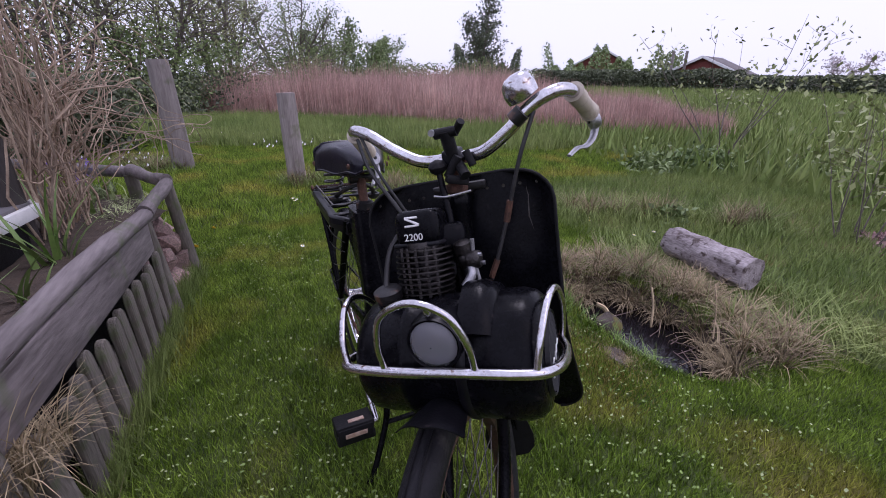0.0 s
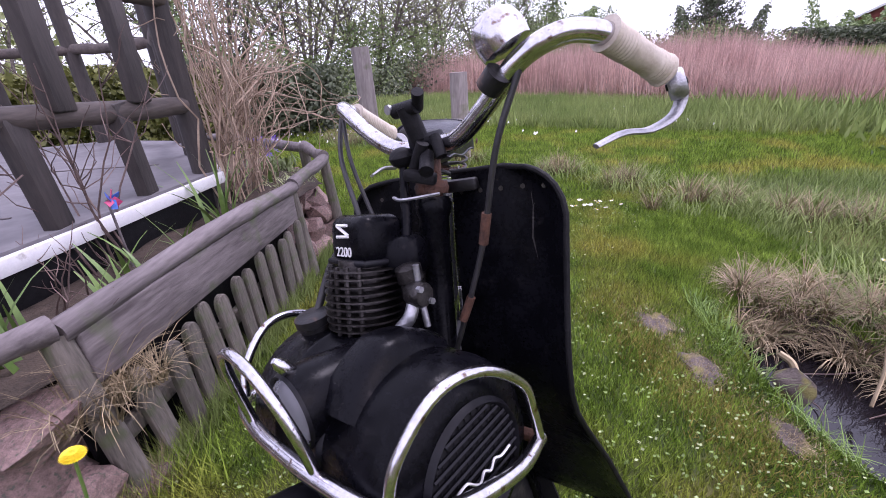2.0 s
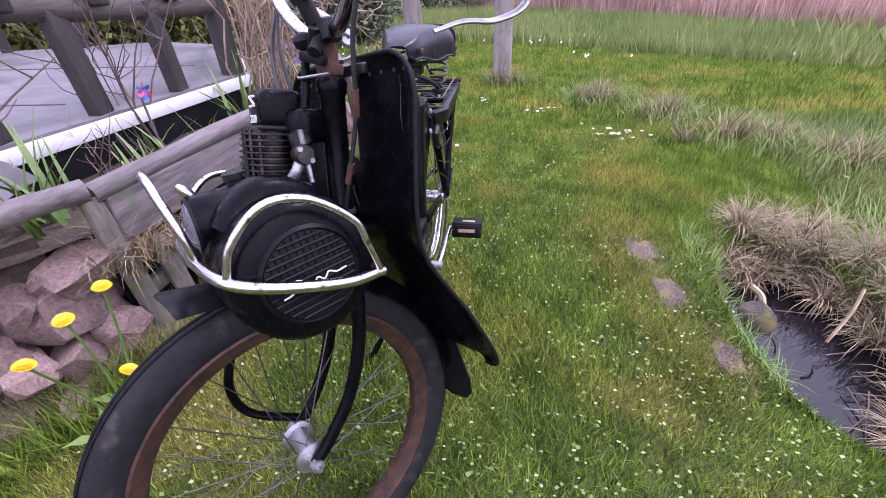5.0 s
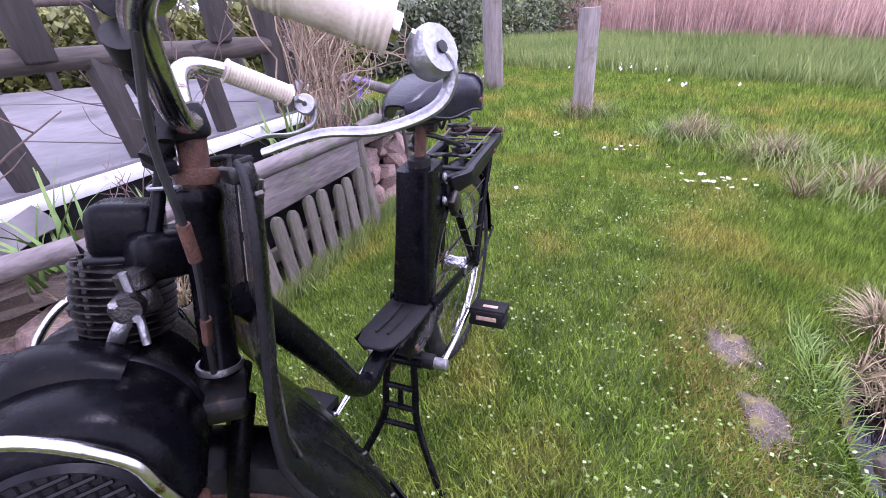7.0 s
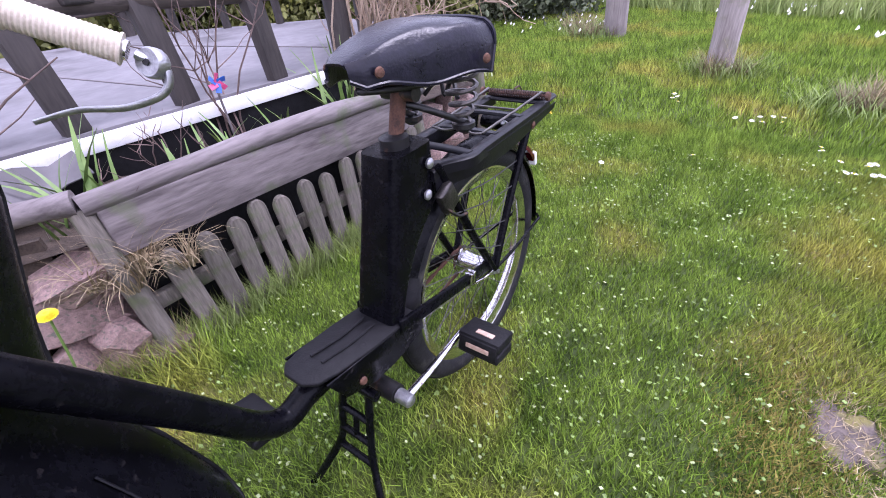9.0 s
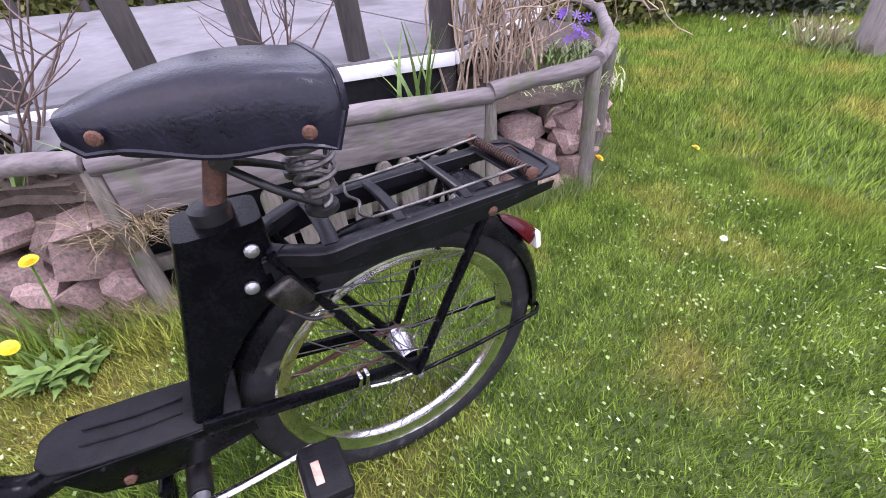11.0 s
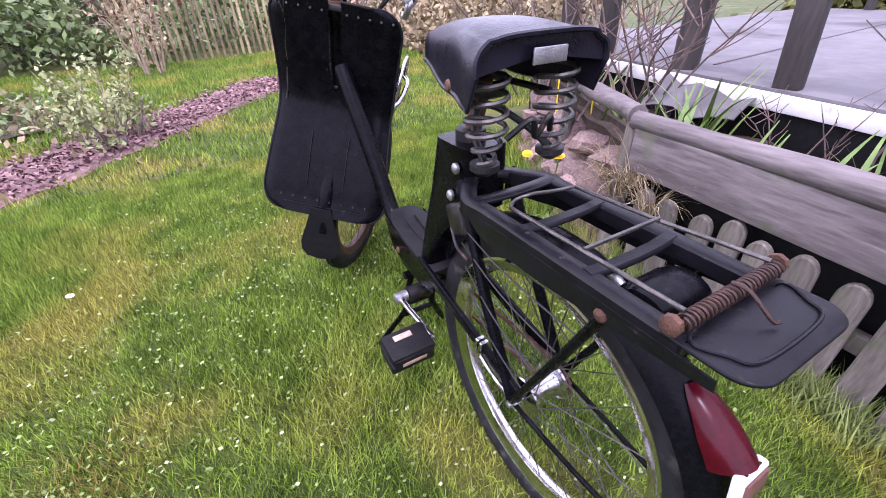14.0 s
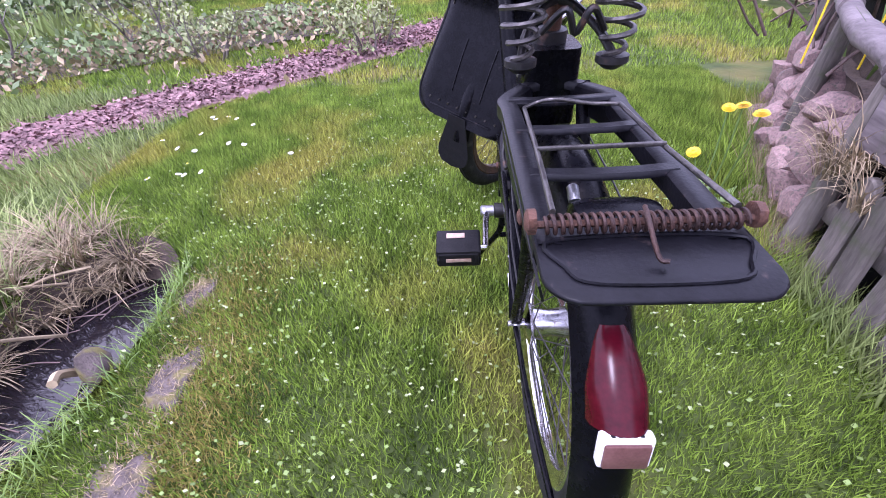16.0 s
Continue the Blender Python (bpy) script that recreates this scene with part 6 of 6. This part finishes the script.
for a, b, r in (((0.016, 0.236, 0.885), (0.030, 0.215, 0.868), 0.009), ((0.006, 0.240, 0.905), (0.004, 0.232, 0.945), 0.012), ((-0.016, 0.232, 0.942), (0.024, 0.232, 0.942), 0.009), ((0.02, 0.236, 0.940), (0.036, 0.226, 0.956), 0.007), ((-0.006, 0.228, 0.868), (0.018, 0.232, 0.900), 0.008), ((0.03, 0.242, 0.905), (0.04, 0.236, 0.88), 0.007)):
    front("mount_part", rod(a, b, r, 12), "rubber", "", clamp)
front("mount_jaw", block((0.040, 0.016, 0.014), Matrix.Translation((0.012, 0.220, 0.862)) @ pose(0, 0, 0, 0, 20, 30), 0.003), "rubber", "", clamp)
front("mount_screw", lathe([(0.006, 0), (0.006, 0.004)], Matrix.Translation((-0.018, 0.226, 0.946)) @ pose(0, 0, 0, 90, 0, 0), 10), "alloy", "", clamp)
front("cable", wire([(0.150, 0.255, 0.948), (0.120, 0.235, 0.88), (0.085, 0.225, 0.78), (0.055, 0.205, 0.70), (0.030, 0.190, 0.640)], 0.0036, 8), "cable", "black cable with rusty fittings")
front("cable_end", wire([(0.095, 0.2285, 0.812), (0.084, 0.2245, 0.776)], 0.0058, 8), "rust")
front("cable_end", wire([(0.060, 0.209, 0.712), (0.046, 0.200, 0.682)], 0.0055, 8), "rust")
front("cable", wire([(-0.180, 0.265, 0.955), (-0.150, 0.225, 0.90), (-0.095, 0.190, 0.83), (-0.060, 0.170, 0.775)], 0.0036, 8), "cable", "black cable")
front("cable", wire([(-0.170, 0.262, 0.958), (-0.135, 0.230, 0.89), (-0.08, 0.205, 0.80), (-0.045, 0.195, 0.74)], 0.003, 8), "cable", "black cable")
# leg shield: two halves above along the steering head, joined below, bending back to the foot
def shield_y(x, z):
    return float(np.interp(z, [0.26, 0.30, 0.36, 0.44, 0.50, 0.55, 0.59, 0.64, 0.85], [0.345, 0.328, 0.312, 0.286, 0.258, 0.236, 0.228, 0.235, 0.288])) - 0.05 * x


MID = -0.012
for s in (-1, 1):
    rows = []
    for k in range(31):
        t = 0.5 - 0.5 * math.cos(math.pi * k / 30)
        z = 0.262 + 0.588 * t
        wmax = (0.178 if s > 0 else 0.176) - 0.010 * math.sin(math.pi * min(1, t * 1.1)) + 0.022 * max(0, 1 - t / 0.5)
        cut = 0.060
        if t < 0.13:
            wmax -= cut * (1 - math.sqrt(max(0, 1 - ((0.13 - t) / 0.13) ** 2)))
        if t > 0.90:
            wmax -= cut * (1 - math.sqrt(max(0, 1 - ((t - 0.90) / 0.10) ** 2)))
        inner = 0.0 if t < 0.62 else 0.017 * min(1, (t - 0.62) / 0.06)
        row = []
        for j in range(11):
            q = j / 10
            x = s * (inner + (wmax - inner) * q) + MID
            row.append(Vector((x, shield_y(x, z) - 0.016 * max(0, q - 0.72) ** 2 / 0.28 ** 2, z)))
        rows.append(row)
    sh = shielding("leg_shield", sheet(rows, 0.003), "enamel", "black sheet leg shield with worn edges")
    front("shield_edge", tube(bmesh.new(), [r[-1] for r in rows] + [r for r in rows[-1][-2::-1]], 0.0036, 8), "rubber", "", sh)
    for k in range(5):
        q = rows[-5][1 + 2 * k]
        front("shield_rivet", lathe([(0.003, -0.0045), (0.003, 0.0045)], Matrix.Translation(q) @ pose(0, 0, 0, 90, 0, 0), 8), "spoke", "", sh)
    for k in range(4):
        q = rows[5][1 + 2 * k]
        front("shield_rivet", lathe([(0.003, -0.0045), (0.003, 0.0045)], Matrix.Translation(q + Vector((0, 0, 0.008))) @ pose(0, 0, 0, 90, 0, 0), 8), "spoke", "", sh)
    rib = [(s * 0.055 + MID, zz) for zz in (0.50, 0.46, 0.42, 0.38, 0.35)]
    front("shield_rib", tube(bmesh.new(), [(x, shield_y(x, z) + 0.003, z) for x, z in rib], 0.0016, 6), "satin", "", sh)
shielding("flap_strip", tube(bmesh.new(), [(x, shield_y(x, 0.292) + 0.004, 0.292) for x in (-0.13, -0.06, 0, 0.06, 0.11)], 0.0022, 6), "satin", "riveted strip holding the flap")
scr = bmesh.new()
for line in (((0.118, 0.838), (0.122, 0.80), (0.119, 0.765), (0.126, 0.72), (0.124, 0.68)), ((0.122, 0.80), (0.136, 0.835)), ((0.127, 0.66), (0.130, 0.60), (0.132, 0.57))):
    tube(scr, [(x, shield_y(x, z) - 0.002, z) for x, z in line], 0.0019, 5)
shielding("scratch", scr, "spoke", "long pale scratch on the shield")
shielding("shield_bracket", block((0.10, 0.012, 0.016), Matrix.Translation((0, 0.272, 0.835)), 0.003), "worn")


# ---- trees, hedges, reeds, houses ----
def leaves(centres, size, mat, name, label, category, parent=None, squash=1.0):
    c = np.asarray(centres)
    n = len(c)
    u = rng.normal(size=(n, 3))
    u /= np.linalg.norm(u, axis=1, keepdims=True)
    w = np.cross(u, rng.normal(size=(n, 3)))
    w /= np.linalg.norm(w, axis=1, keepdims=True)
    s = size * rng.uniform(0.6, 1.35, (n, 1))
    v = np.stack([c - u * s, c + w * s * 0.55, c + u * s, c - w * s * 0.55], 1)
    ob = raw(name, v.reshape(-1, 3), np.arange(4 * n).reshape(n, 4), mat, label, category, "" if parent else "stuff")
    if parent:
        ob.parent = parent
    return ob


def tree(x, y, h, stems, lean, leaf_mat, leaf_size, per_twig, label, trunk_r=0.07, reach=0.45, start=0.25, bark="trunk", twigs=16, fill=0.12):
    t = thing("tree", label, "tree")
    z0 = float(ground_z(x, y)) - 0.05
    b, tips = bmesh.new(), []
    for s in range(stems):
        a = 2 * math.pi * s / stems + random.uniform(-0.4, 0.4)
        d = Vector((math.cos(a) * lean, math.sin(a) * lean, 1)).normalized()
        p = Vector((x + math.cos(a) * 0.1 * (stems > 1), y + math.sin(a) * 0.1 * (stems > 1), z0))
        n, pts = 9, [p]
        hh = h * random.uniform(0.82, 1.05)
        for k in range(n):
            d = (d + Vector((random.gauss(0, 0.09), random.gauss(0, 0.09), 0.02))).normalized()
            p = p + d * hh / n
            pts.append(p)
        tube(b, pts, trunk_r, 7, r_end=trunk_r * 0.15)
        for q in range(twigs):
            f = random.uniform(start, 1.0)
            k = min(n - 1, int(f * n))
            p2 = pts[k].lerp(pts[k + 1], f * n - k)
            e = Vector((random.gauss(0, 1), random.gauss(0, 1), random.uniform(0.1, 1.0))).normalized()
            length = h * reach * (1.08 - f) + h * 0.07
            twig = [p2]
            for j in range(5):
                e = (e + Vector((random.gauss(0, 0.22), random.gauss(0, 0.22), random.gauss(0.06, 0.12)))).normalized()
                p2 = p2 + e * length / 5
                twig.append(p2)
                for _ in range(per_twig):
                    tips.append(p2 + Vector((random.gauss(0, 1), random.gauss(0, 1), random.gauss(0, 1))) * h * fill * random.uniform(0.2, 1) * 0.6)
            tube(b, twig, trunk_r * 0.32, 5, r_end=trunk_r * 0.06)
    part("trunk", b, bark, t)
    leaves(tips, leaf_size, leaf_mat, "crown", "", "", t)
    return t


def polar(az, dist):
    return -0.2 + dist * math.sin(radians(az)), -0.44 + dist * math.cos(radians(az))


def bank(name, label, mat, a, b, width, height, n, size, ragged=0.35, category="hedge", flat_top=True):
    """A long hedge or thicket of many leaves with an uneven outline."""
    t = rng.uniform(0, 1, n)
    a, b = np.array(a, float), np.array(b, float)
    d = (b - a) / np.linalg.norm(b - a)
    s = np.array((-d[1], d[0]))
    c = a + (b - a) * t[:, None] + s * rng.normal(0, width / 2.6, n)[:, None]
    length = np.linalg.norm(b - a)
    top = height * (1 + ragged * (0.5 * np.sin(t * length * 1.1 + height) + 0.35 * np.sin(t * length * 2.7 + 1) + 0.25 * np.sin(t * length * 6.1)) * (0.3 if flat_top else 1))
    z = top * (rng.uniform(0, 1, n) ** 0.7)
    return leaves(np.stack([c[:, 0], c[:, 1], ground_z(c[:, 0], c[:, 1]) + z], 1), size, mat, name, label, category)


# big thicket behind the posts
for az, dist, h, mat in ((-8, 15, 5.6, "willow"), (-16, 14, 5.0, "willow"), (-1, 17, 5.2, "willow"), (6, 19, 4.0, "leaf"), (-25, 15, 5.2, "leaf")):
    tree(*polar(az, dist), h, 7, 0.42, mat, 0.036, 13, "multi-stemmed willow bush with fresh pale leaves", 0.07, 0.5, 0.15, "trunk", 20)
for az, dist, h in ((11, 24, 3.6), (15, 30, 3.4), (17.5, 34, 3.6)):
    tree(*polar(az, dist), h, 5, 0.4, "leaf", 0.07, 12, "round green bush at the far edge of the reeds", 0.07, 0.5, 0.15)
bank("thicket", "dense green thicket behind the lawn posts", "leaf", polar(-30, 12.5), polar(8, 17), 2.2, 1.6, 22000, 0.045, 0.6, "bushes", False)
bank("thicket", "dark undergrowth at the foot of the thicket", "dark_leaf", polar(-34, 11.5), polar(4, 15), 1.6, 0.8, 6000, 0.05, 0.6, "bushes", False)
bank("thicket", "low green bushes behind the reeds", "leaf", polar(8, 24), polar(34, 34), 3.0, 1.3, 14000, 0.08, 0.6, "bushes", False)
tree(*polar(29.3, 34), 5.8, 3, 0.12, "dark_leaf", 0.085, 16, "tall dark green tree above the reeds", 0.10, 0.36, 0.15, "trunk", 26, 0.09)
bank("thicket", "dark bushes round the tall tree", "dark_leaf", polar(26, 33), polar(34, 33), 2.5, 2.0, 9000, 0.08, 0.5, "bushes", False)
bank("hedge", "dark clipped hedge on the far slope", "dark_leaf", polar(36, 36), polar(58, 31), 1.3, 1.25, 18000, 0.08, 0.3)
bank("hedge", "long brown-green hedge down the far slope", "dark_leaf", polar(57, 31), polar(84, 24), 1.2, 0.95, 18000, 0.07, 0.2)
bank("thicket", "green trees beyond the far hedge", "leaf", polar(37, 44), polar(52, 44), 3, 2.2, 9000, 0.11, 0.7, "trees", False)
for az, dist, h in ((70, 30, 2.6), (73, 29, 3.0), (77, 28, 2.7), (66, 31, 2.2)):
    tree(*polar(az, dist), h, 4, 0.5, "blossom", 0.06, 7, "small blossoming white fruit tree behind the hedge", 0.05, 0.5, 0.2, "trunk", 10)


def house(x, y, turn, size, wall_h, roof_h, label, wall_mat="brick_red", roof_mat="roof", windows=2):
    w, d = size
    t = thing("house", label, "house", at=pose(x, y, float(ground_z(x, y)), 0, 0, turn))
    part("wall", block((w, d, wall_h), Matrix.Translation((0, 0, wall_h / 2)), 0.02), wall_mat, t)
    o = 0.3
    for s in (-1, 1):
        length = math.hypot(d / 2 + o, roof_h)
        ang = math.degrees(math.atan2(roof_h, d / 2 + o))
        part("roof", block((w + 2 * o, length, 0.10), Matrix.Translation((0, s * (d / 4 + o / 2), wall_h + roof_h / 2 - 0.05)) @ pose(0, 0, 0, -s * ang, 0, 0), 0.02), roof_mat, t)
        for e in (-1, 1):
            part("bargeboard", block((0.05, length, 0.16), Matrix.Translation((e * (w / 2 + o + 0.03), s * (d / 4 + o / 2), wall_h + roof_h / 2 - 0.06)) @ pose(0, 0, 0, -s * ang, 0, 0), 0.01), "white_paint", t)
    for e in (-1, 1):
        part("gable", plate([(-d / 2, 0), (d / 2, 0), (0, roof_h * 0.86)], 0.08, Matrix.Translation((e * (w / 2 - 0.05), 0, wall_h)) @ pose(0, 0, 0, 90, 0, 90)), wall_mat, t)
    for s in (-1, 1):
        for k in range(windows):
            win = part("window", block((0.9, 0.08, 0.9), Matrix.Translation(((k + 0.5) / windows * w - w / 2, s * (d / 2 + 0.03), wall_h * 0.6)), 0.01), "white_paint", t, "white framed window")
            part("pane", block((0.7, 0.04, 0.7), Matrix.Translation(((k + 0.5) / windows * w - w / 2, s * (d / 2 + 0.07), wall_h * 0.6)), 0.005), "water", win, "dark glass")
    return t


house(*polar(43.5, 48), 50, (4.5, 5), 1.7, 1.5, "small red wooden cottage with a grey roof on the hill")
house(*polar(54.8, 36), 20, (3.5, 4.2), 1.0, 1.1, "dark red hut with a brown roof behind the hedge")
house(-26, 17, 35, (9, 6), 2.4, 1.8, "white and red bungalow with a dark roof beyond the hedge", "white_paint")
house(-22, 7, 80, (8, 5), 2.3, 1.6, "red wooden house with white trim beyond the hedge")
house(-5.2, -13.5, 20, (5, 4.5), 2.2, 1.9, "red garden cottage with a dark roof behind blossoms")
for az, dist in ((51, 34), (52.3, 34)):
    px, py = polar(az, dist)
    solid("gate_post", rod((px, py, ground_z(px, py)), (px, py, ground_z(px, py) + 2.4), 0.09, 8), "post_wood", "tall thin wooden post by the far hedge", "post", "far posts")

# hedges behind the terrace
bank("hedge", "yellow-green conifer hedge behind the terrace", "gold_leaf", (-6.2, -1.5), (-5.2, 3.2), 0.7, 1.12, 14000, 0.05, 0.3)
bank("hedge", "yellow-green conifer hedge at the terrace's back", "gold_leaf", (-5.4, 3.1), (-2.9, 5.6), 0.8, 1.08, 16000, 0.045, 0.3)
bank("hedge", "rounded dark green hedge at the lawn's end", "dark_leaf", (-3.6, 5.9), (-1.9, 7.3), 0.9, 1.0, 16000, 0.04, 0.4)
bank("thicket", "hazy bare trees beyond the terrace hedge", "willow", (-22, -6), (-14, 16), 3.0, 3.4, 9000, 0.16, 0.7, "trees", False)
for x, y, h in ((-11, 6, 4.2), (-9.5, 9.5, 4.6), (-12, 2.5, 4.0), (-7.5, 11.5, 4.4)):
    tree(x, y, h, 5, 0.35, "willow", 0.05, 3, "thin bare tree with first leaves beyond the hedge", 0.05, 0.45, 0.2, "trunk", 12)

# reeds
n = 52000
t, u = rng.uniform(0, 1, n), rng.uniform(0, 1, n)
fronts = np.array([(-1.2, 13.5), (0.5, 11.3), (2.6, 9.3), (4.3, 7.3), (5.5, 5.6), (7.5, 4.4)])
ti = t * (len(fronts) - 1)
k = np.minimum(ti.astype(int), len(fronts) - 2)
front = fronts[k] + (fronts[k + 1] - fronts[k]) * (ti - k)[:, None]
away = np.stack([0.55 + 0 * t, 0.83 + 0 * t], 1)
depth = (u ** 1.3) * np.interp(t, [0, 0.5, 0.8, 1], [12, 14, 9, 4])
pos = front + away * depth[:, None]
blades(pos[:, 0], pos[:, 1], np.interp(t, [0, 0.6, 0.8, 1.0], [1.2, 1.1, 0.75, 0.45]) * (0.85 + 0.18 * np.sin(pos[:, 0] * 2.1 + pos[:, 1]) + 0.14 * np.sin(pos[:, 0] * 0.9 - pos[:, 1] * 1.7)), 0.017, 0.28, "reed", "reed_bed", "tall dry pinkish reed bed beyond the lawn", "reeds")

# green nettles and bare sapling on the right of the pond
for cx, cy, s, nn in ((3.96, 3.1, 0.30, 700), (4.7, 3.0, 0.34, 900), (5.3, 2.2, 0.25, 500), (2.55, 1.75, 0.14, 350)):
    a = rng.normal(0, 1, (nn, 3)) * (s * 0.5, s * 0.5, s * 0.3) + (cx, cy, 0)
    a[:, 2] = np.abs(a[:, 2]) + ground_z(a[:, 0], a[:, 1])
    leaves(a, 0.032, "leaf", "nettles", "clump of fresh green nettles in rough grass", "plants")
tree(5.4, 3.3, 1.9, 7, 0.5, "willow", 0.03, 2, "thin willow sapling with sparse pale leaves", 0.009, 0.4, 0.3, "trunk", 5)
tree(3.3, 0.9, 1.1, 9, 0.35, "willow", 0.022, 3, "thin sapling bush with few leaves beside the path", 0.005, 0.4, 0.3, "trunk", 4)

# beds beyond the path
for cx, cy, h, nn in ((3.7, -1.75, 1.0, 5), (2.15, -2.1, 0.5, 5), (0.85, -2.15, 0.45, 6), (4.6, -1.2, 1.1, 5), (2.9, -2.6, 0.7, 5), (3.3, -3.6, 0.9, 6)):
    tree(cx, cy, h, nn, 0.5, "willow", 0.02, 3, "low twiggy shrub in the bed beyond the path", 0.012, 0.45, 0.25, "trunk", 7)
soil2 = [[Vector((1.1 + 4.5 * i / 12 + 0.25 * j, -2.75 - 2.0 * j / 5 + 2.6 * i / 12 - 0.2, 0.012 + 0.03 * abs(noise.noise(Vector((i, j, 1.5)))))) for j in range(6)] for i in range(13)]
solid("shrub_bed", sheet(soil2), "soil", "planted bed of bare soil beyond the mulch path", "flower bed", "", "structure")
bank("bed_plants", "green low plants in the bed beyond the path", "leaf", (1.4, -3.4), (5.6, -1.0), 1.1, 0.16, 2600, 0.03, 0.5, "plants", False)
bank("bed_plants", "dry stems and leaves in the bed beyond the path", "straw", (1.2, -3.2), (5.4, -0.9), 1.2, 0.14, 1600, 0.03, 0.5, "plants", False)
bank("thicket", "brown shrubs closing the garden", "dark_leaf", (-1.5, -9.5), (7.5, -6.5), 1.6, 1.5, 9000, 0.06, 0.5, "bushes", False)
bank("thicket", "green shrubs along the lawn's far end", "leaf", (-2.6, -8.0), (8.5, -5.0), 1.6, 0.9, 9000, 0.06, 0.6, "bushes", False)
bank("thicket", "dry brown shrubs along the bed", "straw", (-3.2, -1.6), (-3.4, -7.0), 1.2, 0.8, 8000, 0.045, 0.6, "bushes", False)
tree(-3.6, -8.6, 2.4, 5, 0.5, "blossom", 0.05, 8, "white blossoming tree before the red cottage", 0.04, 0.5, 0.2)
tree(0.6, -5.2, 1.5, 9, 0.2, "straw", 0.03, 2, "upright dry brown shrub at the lawn's end", 0.012, 0.3, 0.2, "twig", 8)
bx = bmesh.new()
for k in range(26):
    merge(bx, rod((-1.4 + 0.09 * k, -6.4 + 0.02 * k, 0), (-1.4 + 0.09 * k + random.uniform(-0.03, 0.03), -6.4 + 0.02 * k, 1.1 + random.uniform(-0.1, 0.1)), 0.022, 6))
solid("reed_screen", bx, "straw", "screen of dry reed stalks at the lawn's end", "screen", "", "stuff")
twiggy("rose_bush", "tangle of bare brown stems at the bed's outer corner", "shrub", "dark_twig", (-1.45, -0.55, 0.35), 14, 0.75, 3.0, 0.005, 5)

# shrubs and sheds closing the view past the front wheel
tree(2.0, -7.4, 1.35, 8, 0.7, "leaf", 0.03, 9, "rounded green shrub on the lawn", 0.02, 0.5, 0.1, "trunk", 9)
tree(0.85, -2.3, 0.6, 7, 0.3, "willow", 0.018, 3, "dry upright shrub at the end of the path", 0.008, 0.4, 0.2, "twig", 7)
house(3.5, -13.0, 8, (7, 3.5), 2.0, 1.0, "low dark red shed beyond the shrubs")
